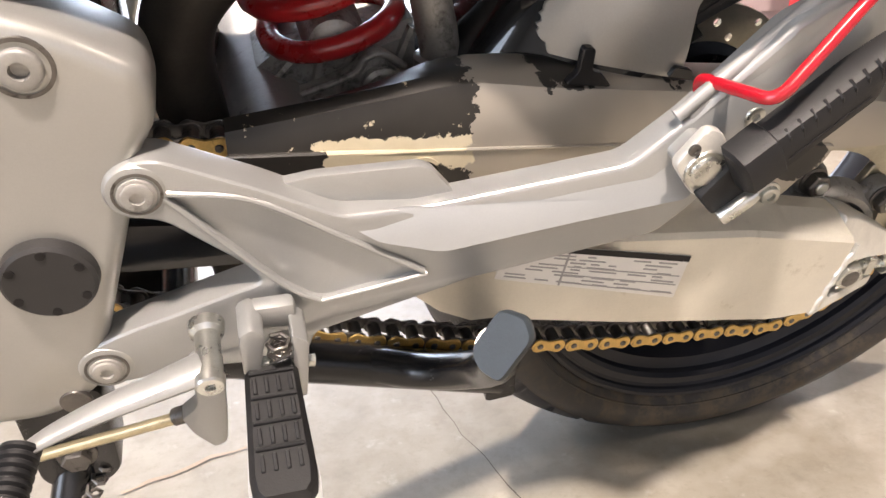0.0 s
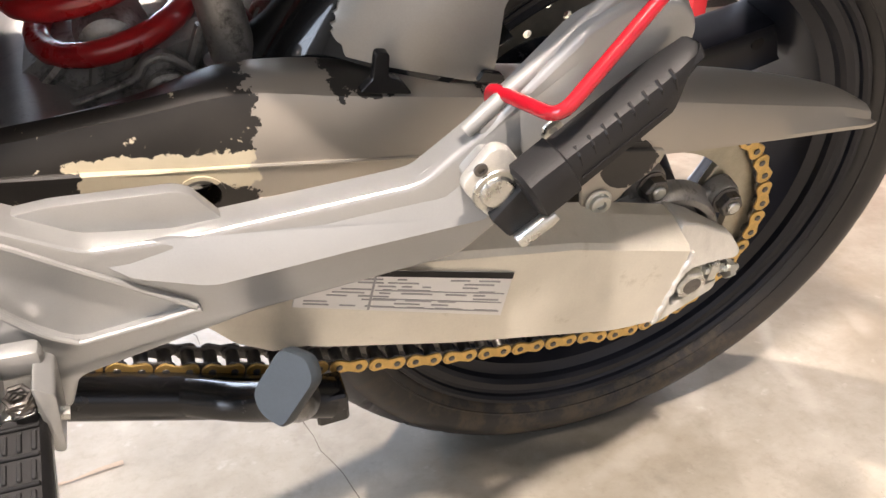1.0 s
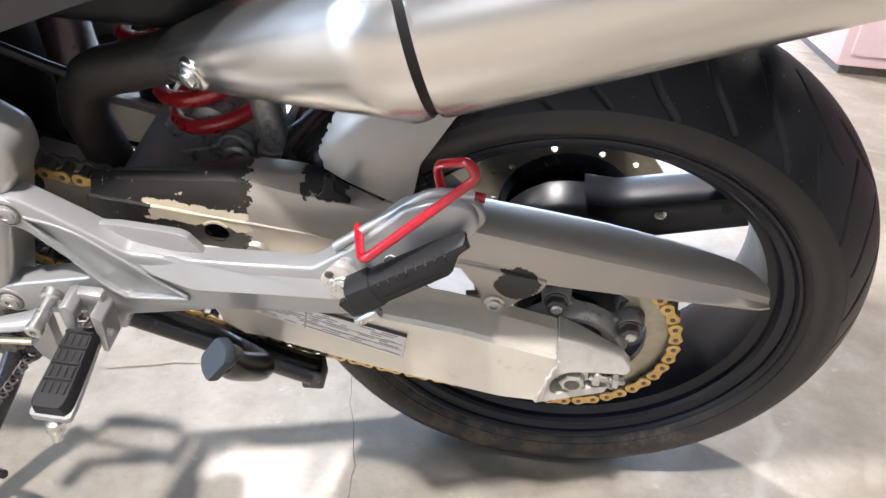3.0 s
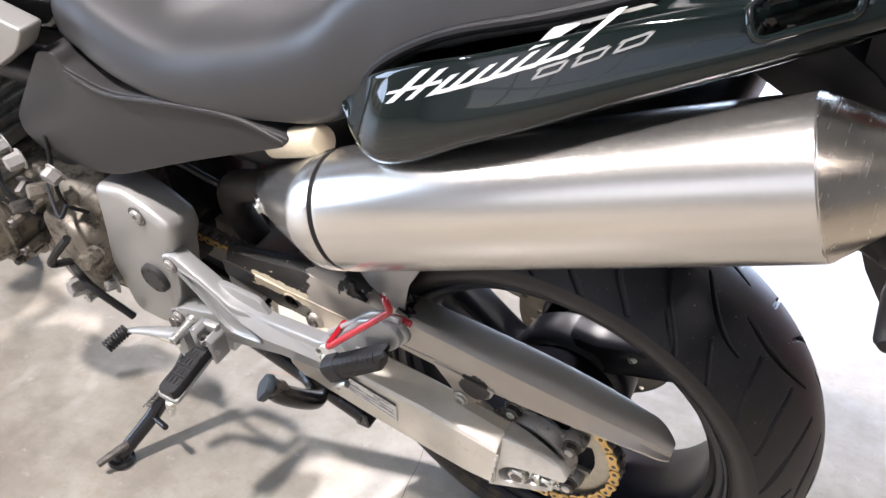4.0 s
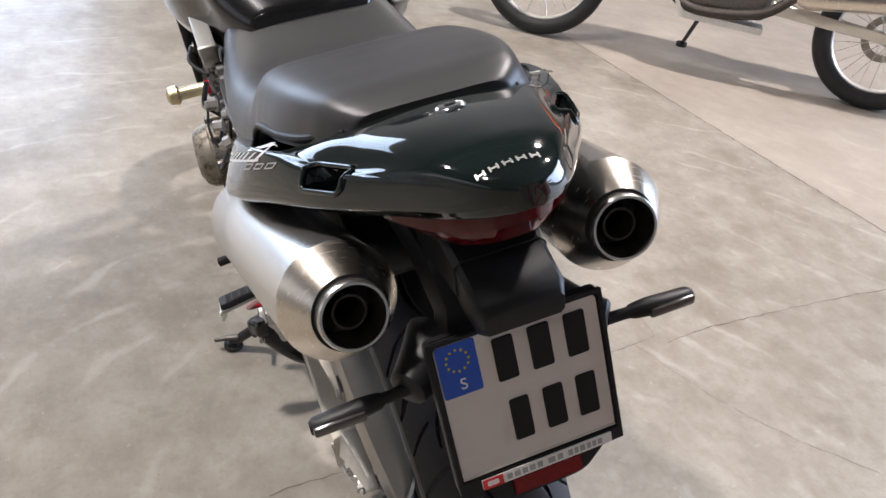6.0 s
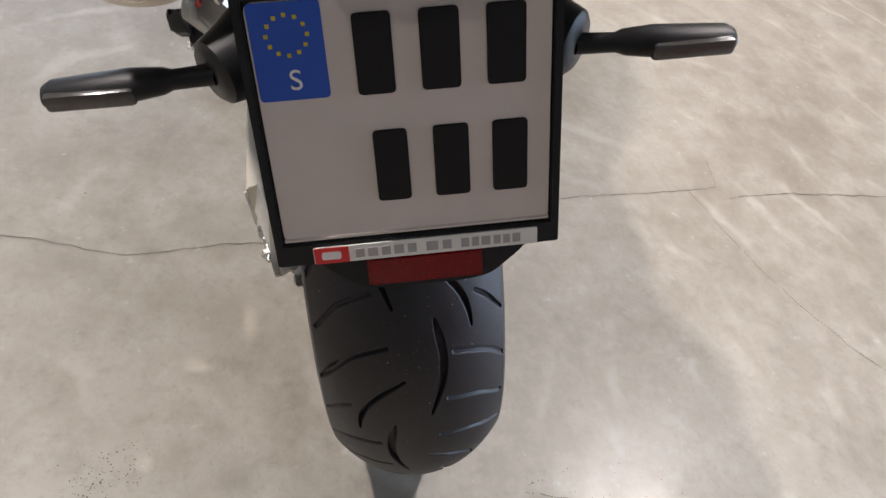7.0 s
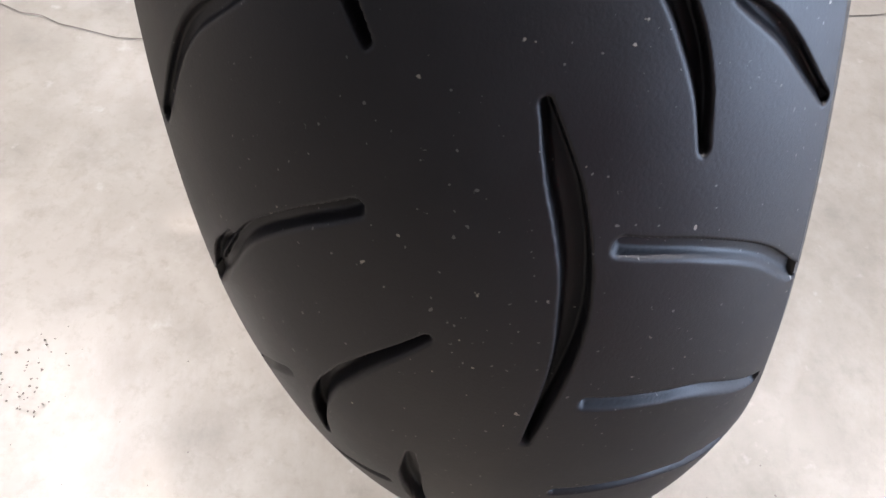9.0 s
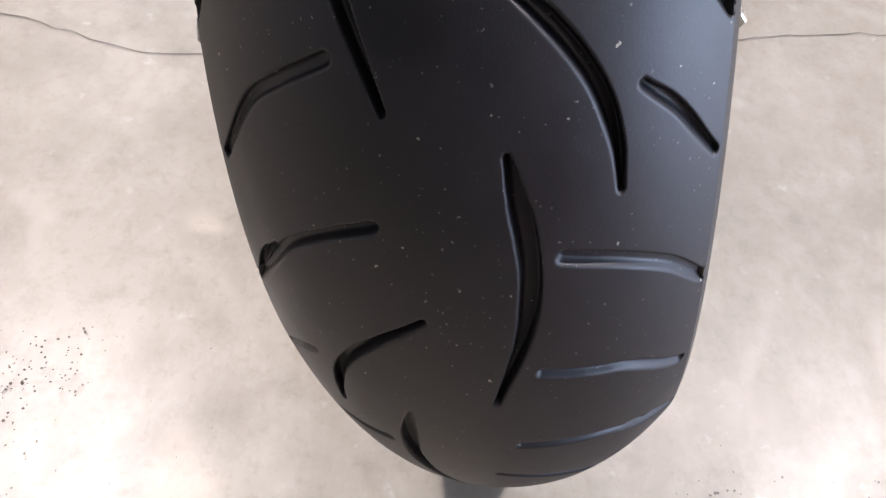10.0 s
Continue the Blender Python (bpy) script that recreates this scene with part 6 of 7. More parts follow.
for side in (-1, 1):
    base = Vector((-0.085, 0.834))
    u, v = Vector((0.92, 0.385)).normalized(), Vector((0.35, 0.92)).normalized()
    q = lambda a, b: tuple(base + u * a + v * b * 0.82)
    # slanted strokes of a script badge, joined by a sweeping bar
    for a, h, w in ((0.000, 0.030, 0.007), (0.022, 0.026, 0.006), (0.044, 0.017, 0.006), (0.060, 0.017, 0.006), (0.078, 0.016, 0.005), (0.094, 0.016, 0.005), (0.110, 0.016, 0.005), (0.130, 0.016, 0.005), (0.152, 0.028, 0.006)):
        decal("badge_stroke", (q(a - 0.004, 0), q(a + 1.35 * w - 0.004, 0), q(a + 1.35 * w + h * 0.75, h), q(a + h * 0.75, h)), side, M_SILVER_LETTER, cowl)
    decal("badge_stroke", (q(-0.008, 0.010), q(0.05, 0.011), q(0.05, 0.015), q(-0.006, 0.013)), side, M_SILVER_LETTER, cowl)
    decal("badge_stroke", (q(0.05, 0.0), q(0.165, 0.001), q(0.165, 0.0045), q(0.05, 0.0045)), side, M_SILVER_LETTER, cowl)
    decal("badge_stroke", (q(0.118, 0.0185), q(0.205, 0.0215), q(0.198, 0.0255), q(0.124, 0.0235)), side, M_SILVER_LETTER, cowl)
    for a in (0.135, 0.163, 0.191):
        for b0, b1 in ((-0.012, -0.0095), (-0.0045, -0.002)):
            decal("badge_stroke", (q(a, b0), q(a + 0.02, b0), q(a + 0.022, b1), q(a + 0.002, b1)), side, M_GREY_LETTER, cowl)
        for c in (0.0, 0.018):
            decal("badge_stroke", (q(a + c, -0.0105), q(a + c + 0.003, -0.0105), q(a + c + 0.006, -0.0035), q(a + c + 0.003, -0.0035)), side, M_GREY_LETTER, cowl)


def on_top(x, y):
    hit, place, nrm, _ = cowl.ray_cast(Vector((x, y, 1.3)), Vector((0, 0, -1)))
    return place.z if hit else 0.97


for k in range(5):
    y0 = -0.033 + 0.0112 * k
    for x0, x1, dy in ((0.350, 0.3560, 0.0), (0.350, 0.3560, 0.0062), (0.3522, 0.3540, 0.0)):
        bm = bmesh.new()
        ya, yb = (y0 + dy, y0 + dy + 0.0018) if x1 - x0 > 0.005 else (y0, y0 + 0.0075)
        vs = [bm.verts.new((x, y, on_top(x, y) + 0.0008)) for x, y in ((x0, ya), (x1, ya), (x1, yb), (x0, yb))]
        bm.faces.new(vs)
        part("badge_stroke", bm, M_GREY_LETTER, cowl, smooth=0)
lock_z = on_top(0.209, 0)
part("seat_lock", lathe((0.2102, 0, lock_z - 0.0035), (0.2086, 0, lock_z + 0.0025), [(0, 0.0145), (0.75, 0.0145), (0.95, 0.0132), (1, 0.0118), (0.93, 0.0112), (0.93, 0.0)], 32), M_CHROME, cowl, "round chromed seat lock")
part("lock_slot", box(0.2075, 0.2105, -0.005, 0.005, lock_z + 0.0018, lock_z + 0.0032), M_INK_HOLLOW, cowl)

# tail lamp: a dark red lens under the lip
def tail_lamp():
    secs = []
    for k in range(25):
        y = -0.090 + 0.180 * k / 24
        f = abs(y) / 0.090
        x = 0.350 - 0.085 * f**2
        zt = 0.957 - 0.036 * f**1.6
        zb = zt - 0.042 * (1 - f**2.4) - 0.004
        secs.append([(x - 0.02, y * 0.94, zt), (x, y, zt), (x + 0.003, y, (zt + zb) / 2), (x - 0.012, y * 0.98, zb), (x - 0.035, y * 0.9, zb)])
    return loft(secs)


part("tail_lamp", tail_lamp(), M_LENS, bike, "dark red tail lamp lens", 40)
# --- rear mudguard, lamp box, number plate
def mudguard():
    secs = []
    for x, z, w, d in ((0.13, 0.900, 0.085, 0.05), (0.20, 0.880, 0.078, 0.06), (0.245, 0.845, 0.066, 0.055), (0.285, 0.800, 0.060, 0.05), (0.300, 0.755, 0.070, 0.04), (0.318, 0.700, 0.068, 0.035), (0.338, 0.645, 0.056, 0.026), (0.345, 0.625, 0.048, 0.02)):
        secs.append([(x - d, -w * 0.85, z - 0.02), (x - d * 0.3, -w, z), (x, -w * 0.86, z + 0.012), (x + 0.004, 0, z + 0.016), (x, w * 0.86, z + 0.012), (x - d * 0.3, w, z), (x - d, w * 0.85, z - 0.02), (x - d - 0.004, 0, z - 0.016)])
    return loft(secs)


mud = part("rear_mudguard", mudguard(), M_PLASTIC, bike, "black plastic rear mudguard", 45)
hood = loft([[(x, s * w, z) for s, z in ((-1, zb), (-1, zt - 0.006), (-0.88, zt), (0.88, zt), (1, zt - 0.006), (1, zb), (0.9, zb - 0.004), (-0.9, zb - 0.004))] for x, w, zb, zt in ((0.235, 0.056, 0.850, 0.905), (0.275, 0.046, 0.838, 0.886), (0.300, 0.043, 0.832, 0.872), (0.303, 0.0435, 0.829, 0.872), (0.342, 0.042, 0.824, 0.858), (0.350, 0.038, 0.828, 0.848))])
bmesh.ops.bevel(hood, geom=[e for e in hood.edges if e.calc_face_angle(0.0) > 0.35], offset=0.004, segments=3, affect="EDGES", profile=0.5, clamp_overlap=True)
part("lamp_box", hood, M_PLASTIC, bike, "black plastic number plate lamp box", 40)
part("box_seam", tube([(0.3015, -0.0442, 0.838), (0.3015, -0.0442, 0.868), (0.3015, -0.038, 0.8735), (0.3015, 0.038, 0.8735), (0.3015, 0.0442, 0.868), (0.3015, 0.0442, 0.838)], 0.0012, 6), M_INK_HOLLOW, mud)

PC = Vector((0.3375, 0.003, 0.7270))
PU = Vector((-0.040, 0, 0.138)).normalized()
PN = Vector((PU.z, 0, -PU.x))
PY = Vector((0, 1, 0))


def plate_box(y0, y1, v0, v1, h0, h1, radius=0.0, bevel=0.0, bm=None, top_shift=0.0):
    """A flat block on the number plate: across, up and out of it."""
    pts = [(y0, v0), (y1, v0), (y1, v1), (y0, v1)]
    if radius:
        pts = rounded(pts, radius)
    own = bmesh.new()
    a = [own.verts.new(PC + PY * y + PU * v + PN * h0) for y, v in pts]
    b = [own.verts.new(PC + PY * y + PU * v + PN * h1) for y, v in pts]
    own.faces.new(a)
    own.faces.new(b[::-1])
    for i in range(len(a)):
        j = (i + 1) % len(a)
        own.faces.new((a[i], b[i], b[j], a[j]))
    if bevel:
        own.normal_update()
        rim = [e for e in own.edges if all(v in b for v in e.verts)]
        bmesh.ops.bevel(own, geom=rim, offset=bevel, segments=2, affect="EDGES")
    return join(bm, own)


holder = part("plate_holder", plate_box(-0.0890, 0.0890, -0.0880, 0.0815, -0.012, -0.0015, 0.008, 0.002), M_PLASTIC, bike, "black plastic number plate holder", 30)
for y0, y1, v0, v1 in ((-0.0890, -0.0835, -0.0880, 0.0815), (0.0835, 0.0890, -0.0880, 0.0815), (-0.086, 0.086, 0.0765, 0.0815), (-0.086, 0.086, -0.0880, -0.0725)):
    part("holder_rim", plate_box(y0, y1, v0, v1, -0.0015, 0.003, 0.002, 0.001), M_PLASTIC, holder)
nplate = part("number_plate", plate_box(-0.0825, 0.0825, -0.0715, 0.0755, -0.001, 0.0006, 0.006, 0.0), M_NPLATE, bike, "cream-white pressed number plate with dark bars", 30)
part("plate_bead", plate_box(-0.0825, 0.0825, -0.0715, -0.0690, 0.0006, 0.0016, 0.0, 0.0006), M_NPLATE, nplate)
part("country_band", plate_box(-0.0815, -0.0425, 0.0205, 0.0750, 0.0006, 0.0011, 0.003), M_NBLUE, nplate, "blue band with a ring of yellow stars")
for k in range(12):
    a = k * math.tau / 12
    y, v = -0.062 + 0.011 * math.cos(a), 0.057 + 0.011 * math.sin(a)
    part("star", plate_box(y - 0.0011, y + 0.0011, v - 0.0011, v + 0.0011, 0.0011, 0.0015), M_YELLOW, nplate)
# country letter on the band
curve = bpy.data.curves.new("country_letter", "FONT")
curve.body, curve.size, curve.align_x, curve.extrude = "S", 0.0165, "CENTER", 0.0002
text_ob = new("letter_source", curve)
bpy.context.view_layer.update()
letter_mesh = bpy.data.meshes.new_from_object(text_ob.evaluated_get(bpy.context.evaluated_depsgraph_get()))
bpy.data.objects.remove(text_ob)
letter_mesh.materials.clear()
letter_mesh.materials.append(M_WHITE)
letter = new("country_letter", letter_mesh)
letter.parent = nplate
turn = Matrix((PY, PU, PN)).transposed().to_4x4()
letter.matrix_basis = Matrix.Translation(PC + PY * -0.0605 + PU * 0.0265 + PN * 0.0014) @ turn
# the registration itself stands as dark bars
for y0, y1, v0, v1 in ((-0.027, -0.006, 0.020, 0.066), (0.009, 0.031, 0.020, 0.066), (0.046, 0.068, 0.020, 0.066), (-0.022, -0.002, -0.048, -0.002), (0.013, 0.034, -0.048, -0.002), (0.048, 0.069, -0.048, -0.002)):
    part("plate_bar", plate_box(y0, y1, v0, v1, 0.0006, 0.0022, 0.003, 0.0007), M_INK_HOLLOW, nplate)
# dealer strip, as plain shapes, and the reflector under it
strip = part("dealer_strip", plate_box(-0.066, 0.075, -0.0870, -0.0755, 0.003, 0.0042, 0.001), M_WHITE, bike, "white strip under the plate with grey bars")
part("strip_mark", plate_box(-0.0655, -0.0440, -0.0868, -0.0757, 0.0042, 0.0047), M_STICKER_RED, strip)
part("strip_mark", plate_box(-0.0610, -0.0490, -0.0840, -0.0785, 0.0047, 0.0050, 0.002), M_WHITE, strip)
x = -0.040
for w in (0.009, 0.010, 0.009, 0.010, 0.009, 0.000, 0.012, 0.009, 0.000, 0.008, 0.007, 0.009, 0.007, 0.007, 0.008):
    if w:
        part("strip_bar", plate_box(x, x + w * 0.62, -0.0845, -0.0783, 0.0042, 0.0046), M_LABEL_INK, strip)
    x += w * 0.86 if w else 0.004
refl = part("reflector", plate_box(-0.034, 0.040, -0.1090, -0.0890, -0.006, 0.002, 0.002, 0.001), M_REFLECTOR, bike, "red rectangular reflector")
HOLD = rounded([(-0.068, -0.086), (0.074, -0.086), (0.066, -0.096), (0.046, -0.113), (0.030, -0.1155), (-0.024, -0.1155), (-0.040, -0.113), (-0.060, -0.096)], 0.008)
part("reflector_holder", loft([[tuple(PC + PY * y + PU * v + PN * h) for y, v in HOLD] for h in (-0.018, -0.006, -0.0045)]), M_PLASTIC, refl, "", 30)

# indicators on stalks
for side in (-1, 1):
    ind = part("indicator_boss", lathe((0.268, side * 0.060, 0.752), (0.304, side * 0.108, 0.748), [(0, 0.040), (0.4, 0.030), (0.8, 0.022), (0.95, 0.020), (1, 0.016)], 28), M_PLASTIC, bike, "black boss of an indicator stalk", 40)
    secs = []
    for f, w, h in ((0, 0.0065, 0.0065), (0.25, 0.0060, 0.0060), (0.30, 0.009, 0.0075), (0.50, 0.0115, 0.0092), (0.95, 0.0105, 0.0085), (1.0, 0.007, 0.006)):
        c = Vector((0.303, side * 0.106, 0.748)).lerp(Vector((0.3055, side * 0.203, 0.7445)), f)
        secs.append([(c.x + w * math.cos(a), c.y, c.z + h * math.sin(a)) for a in (k * math.tau / 14 for k in range(14))])
    body = part("indicator", loft(secs), M_PLASTIC, ind, "slim black indicator", 40)
    part("lens", box(0.309, 0.3168, min(side * 0.150, side * 0.201), max(side * 0.150, side * 0.201), 0.7395, 0.7510, 0.003), M_SMOKE, ind, "smoked indicator lens")

# --- seat: one vinyl cover over a low rider's place and a raised passenger's place
def seat_body():
    xs = np.concatenate([[-0.622, -0.616, -0.60], np.linspace(-0.58, 0.12, 64), [0.134, 0.146, 0.154, 0.158]])
    half = spline(xs, [(-0.622, 0.110), (-0.60, 0.138), (-0.54, 0.160), (-0.44, 0.176), (-0.32, 0.178), (-0.22, 0.169), (-0.13, 0.158), (-0.04, 0.152), (0.04, 0.142), (0.10, 0.125), (0.14, 0.107), (0.158, 0.087)])
    top = spline(xs, [(-0.622, 0.856), (-0.56, 0.846), (-0.48, 0.826), (-0.40, 0.815), (-0.32, 0.829), (-0.26, 0.845), (-0.21, 0.868), (-0.172, 0.897), (-0.145, 0.9115), (-0.09, 0.927), (0.0, 0.950), (0.08, 0.966), (0.13, 0.971), (0.158, 0.963)])
    low = spline(xs, [(-0.622, 0.785), (-0.56, 0.765), (-0.46, 0.745), (-0.36, 0.742), (-0.26, 0.750), (-0.18, 0.768), (-0.135, 0.805), (-0.11, 0.836), (-0.05, 0.866), (0.03, 0.892), (0.10, 0.913), (0.158, 0.930)])
    edge = spline(xs, [(-0.622, 0.0), (-0.30, 0.0), (-0.22, 0.05), (-0.13, 0.85), (-0.05, 1.0), (0.158, 1.0)])
    secs = []
    for x, w, t, l, e in zip(xs, half, top, low, edge):
        h = t - l
        soft = [(0.90 * w, l - 0.004), (0.985 * w, l + 0.04 * h), (1.0 * w, l + 0.18 * h), (0.985 * w, l + 0.40 * h), (0.94 * w, l + 0.62 * h), (0.86 * w, l + 0.80 * h), (0.74 * w, l + 0.91 * h), (0.58 * w, l + 0.965 * h), (0.36 * w, l + 0.99 * h), (0.12 * w, t)]
        crisp = [(0.90 * w, l - 0.004), (0.985 * w, l + 0.03 * h), (1.0 * w, l + 0.15 * h), (0.975 * w, l + 0.36 * h), (0.93 * w, l + 0.60 * h), (0.88 * w, l + 0.80 * h), (0.80 * w, l + 0.935 * h), (0.66 * w, l + 0.985 * h), (0.40 * w, l + 0.997 * h), (0.12 * w, t)]
        sp = [(a * (1 - e) + c * e, b * (1 - e) + d * e) for (a, b), (c, d) in zip(soft, crisp)]
        left = dense([(x, -y, z) for y, z in sp])
        secs.append(left + [(x, -y, z) for x, y, z in reversed(left)])
    return loft(secs)


seat = part("seat", seat_body(), M_SEAT, bike, "dark grey grained vinyl dual seat", 60)
# welt where the seat meets the cowl
for side in (-1, 1):
    part("seat_welt", tube(smooth_path([(-0.148, side * 0.160, 0.792), (-0.125, side * 0.159, 0.835), (-0.06, side * 0.154, 0.876), (0.03, side * 0.143, 0.904), (0.10, side * 0.124, 0.926), (0.150, side * 0.088, 0.946)], 5), 0.005, 10), M_RUBBER, seat)

# --- tank
def tank_body():
    xs = np.concatenate([np.linspace(-1.10, -0.60, 22), [-0.57, -0.545, -0.525, -0.515]])
    half = spline(xs, [(-1.10, 0.10), (-1.04, 0.175), (-0.95, 0.235), (-0.85, 0.250), (-0.74, 0.225), (-0.64, 0.175), (-0.57, 0.150), (-0.515, 0.110)])
    top = spline(xs, [(-1.10, 0.985), (-1.0, 1.040), (-0.88, 1.055), (-0.76, 1.030), (-0.66, 0.970), (-0.58, 0.905), (-0.515, 0.860)])
    low = spline(xs, [(-1.10, 0.850), (-0.95, 0.792), (-0.80, 0.782), (-0.66, 0.776), (-0.57, 0.770), (-0.515, 0.775)])
    secs = []
    for x, w, t, l in zip(xs, half, top, low):
        h = t - l
        knee = 0.10 * min(1.0, max(0.0, (x + 0.95) / 0.2)) if x > -0.95 else 0.0
        sp = [(0.70 * w, l - 0.01), (0.88 * w, l), (0.93 * w, l + 0.10 * h), (0.95 * w * (1 - knee * 0.3), l + 0.30 * h), (0.97 * w * (1 - knee * 0.5), l + 0.48 * h), (0.97 * w * (1 - knee * 0.2), l + 0.62 * h), (0.93 * w, l + 0.76 * h), (0.82 * w, l + 0.88 * h), (0.62 * w, l + 0.955 * h), (0.35 * w, l + 0.99 * h), (0.1 * w, t)]
        secs.append([(x, -y, z) for y, z in sp] + [(x, y, z) for y, z in reversed(sp)])
    return loft(secs)


part("fuel_tank", tank_body(), M_TANK, bike, "black fuel tank with knee recesses", 60)

# side covers under the seat, with a creased edge
for side in (-1, 1):
    COVER = [(-0.670, 0.694, 0.02), (-0.600, 0.764, 0.02), (-0.572, 0.766, 0.01), (-0.560, 0.748, 0.01), (-0.493, 0.733, 0.03), (-0.40, 0.748, 0.03), (-0.320, 0.756), (-0.232, 0.742, 0.004), (-0.240, 0.731, 0.004), (-0.383, 0.672, 0.02), (-0.545, 0.600, 0.02), (-0.604, 0.588, 0.02), (-0.722, 0.612, 0.02), (-0.718, 0.645, 0.02)]
    cover = part("side_cover", slab(rounded(COVER, 0.012), side * 0.176, side * 0.120, 0.014, 4), M_FAIRING, bike, "matt dark grey side cover", 30)
    part("cover_ridge", tube(smooth_path([(-0.562, side * 0.1755, 0.744), (-0.50, side * 0.1775, 0.7300), (-0.40, side * 0.1775, 0.743), (-0.30, side * 0.1760, 0.750), (-0.240, side * 0.1740, 0.736)], 6), 0.0035, 10), M_FAIRING, cover)
    part("cover_lobe", slab(rounded([(-0.742, 0.600), (-0.712, 0.648), (-0.650, 0.640), (-0.600, 0.592), (-0.680, 0.565)], 0.02), side * 0.168, side * 0.130, 0.010, 3), M_FAIRING, cover)
    LUG = [(-0.850, 0.800, 0.014), (-0.832, 0.820, 0.014), (-0.787, 0.822), (-0.660, 0.818), (-0.577, 0.801, 0.010), (-0.605, 0.770, 0.016), (-0.695, 0.720, 0.02), (-0.758, 0.6975, 0.02), (-0.831, 0.710, 0.02), (-0.851, 0.760, 0.014)]
    fp = part("frame_cover", slab(rounded(LUG, 0.012), side * 0.196, side * 0.165, 0.006, 3), M_PLATE, bike, "cream-silver cast engine hanger cover", 30)
    for x, z in ((-0.829, 0.772), (-0.694, 0.7545)):
        part("cover_hole", lathe((x, side * 0.1968, z), (x, side * 0.190, z), [(0, 0.0075), (0, 0.0095), (1, 0.009)], 20, cap=False), M_ALU_DULL, fp)
        part("cover_bolt", nut((x, side * 0.1955, z), (0, side, 0), 0.0072, 0.0022, 0.0, 0.003), M_ALU_DULL, fp)

# --- dark works under the seat
works = part("airbox", box(-0.60, -0.20, -0.095, 0.095, 0.60, 0.77, 0.02, 3), M_PLASTIC, bike, "black airbox and battery case under the seat")
part("under_tray", box(-0.18, 0.16, -0.10, 0.10, 0.76, 0.82, 0.02, 3), M_PLASTIC, works)
part("frame_spine", tube([(-0.62, -0.03, 0.58), (-0.55, -0.03, 0.62), (-0.40, -0.05, 0.72), (-0.10, -0.085, 0.83)], 0.022, 14), M_BLACK, works)
part("frame_spine", tube([(-0.62, 0.03, 0.58), (-0.55, 0.03, 0.62), (-0.40, 0.05, 0.72), (-0.10, 0.085, 0.83)], 0.022, 14), M_BLACK, works)
part("cream_canister", rod((-0.272, -0.158, 0.716), (-0.196, -0.164, 0.744), 0.016, 20, 0.003), M_PRIMER, works, "cream canister under the seat edge")
part("red_hose_clip", tube(corners([(-0.345, -0.09, 0.675), (-0.330, -0.105, 0.690), (-0.305, -0.105, 0.70), (-0.290, -0.09, 0.70)], 0.01), 0.007, 10), M_SPRING, works)
for k, (a, b, c) in enumerate((((-0.60, -0.12, 0.60), (-0.52, -0.135, 0.64), (-0.40, -0.12, 0.67)), ((-0.62, -0.13, 0.57), (-0.54, -0.12, 0.60), (-0.46, -0.10, 0.56)), ((-0.50, -0.11, 0.68), (-0.42, -0.14, 0.69), (-0.34, -0.12, 0.73)), ((-0.58, -0.14, 0.62), (-0.50, -0.15, 0.69), (-0.42, -0.13, 0.72)))):
    part("cable", tube(smooth_path([a, b, c], 6), 0.004 + 0.001 * (k % 2), 8), M_HOSE, works)
part("cable_tie", rod((-0.485, -0.142, 0.664), (-0.478, -0.142, 0.668), 0.0055, 10), M_AMBER, works)
# black block added to stand in for the shade behind the pivot
part("inner_shade_panel", box(-0.66, -0.505, -0.05, 0.05, 0.35, 0.60, 0.02, 2), M_BLACK, works)
part("chain_slider", slab(rounded([(-0.60, 0.425), (-0.44, 0.405), (-0.40, 0.385), (-0.42, 0.370), (-0.52, 0.378), (-0.60, 0.390)], 0.008), -0.132, -0.118, 0.003, 2), M_BLACK, works, "glossy black chain slider")

# --- engine
eng = part("engine", box(-1.00, -0.64, -0.170, 0.170, 0.320, 0.520, 0.03, 4), M_ENGINE, bike, "weathered grey four-cylinder engine", 35)
tilt = pose(-0.93, 0, 0.50, 0, -22, 0)


def tilted(bm):
    bm.transform(tilt)
    return bm


for k in range(7):
    part("cylinder_fin", tilted(box(-0.095, 0.085, -0.185, 0.185, 0.02 + 0.019 * k, 0.028 + 0.019 * k, 0.003, 1)), M_ENGINE, eng)
part("cylinder_block", tilted(box(-0.085, 0.075, -0.175, 0.175, 0.0, 0.16, 0.01)), M_ENGINE, eng)
part("cylinder_head", tilted(box(-0.10, 0.09, -0.195, 0.195, 0.155, 0.215, 0.015, 3)), M_ENGINE, eng)
part("cam_cover", tilted(box(-0.095, 0.080, -0.200, 0.200, 0.213, 0.275, 0.022, 4)), M_ENGINE, eng)
for y in (-0.203, 0.193):
    for z in (0.175, 0.245):
        part("head_bolt", tilted(nut((-0.05, y, z), (0, -1 if y < 0 else 1, 0), 0.009, 0.007, 0.012)), M_STEEL, eng)
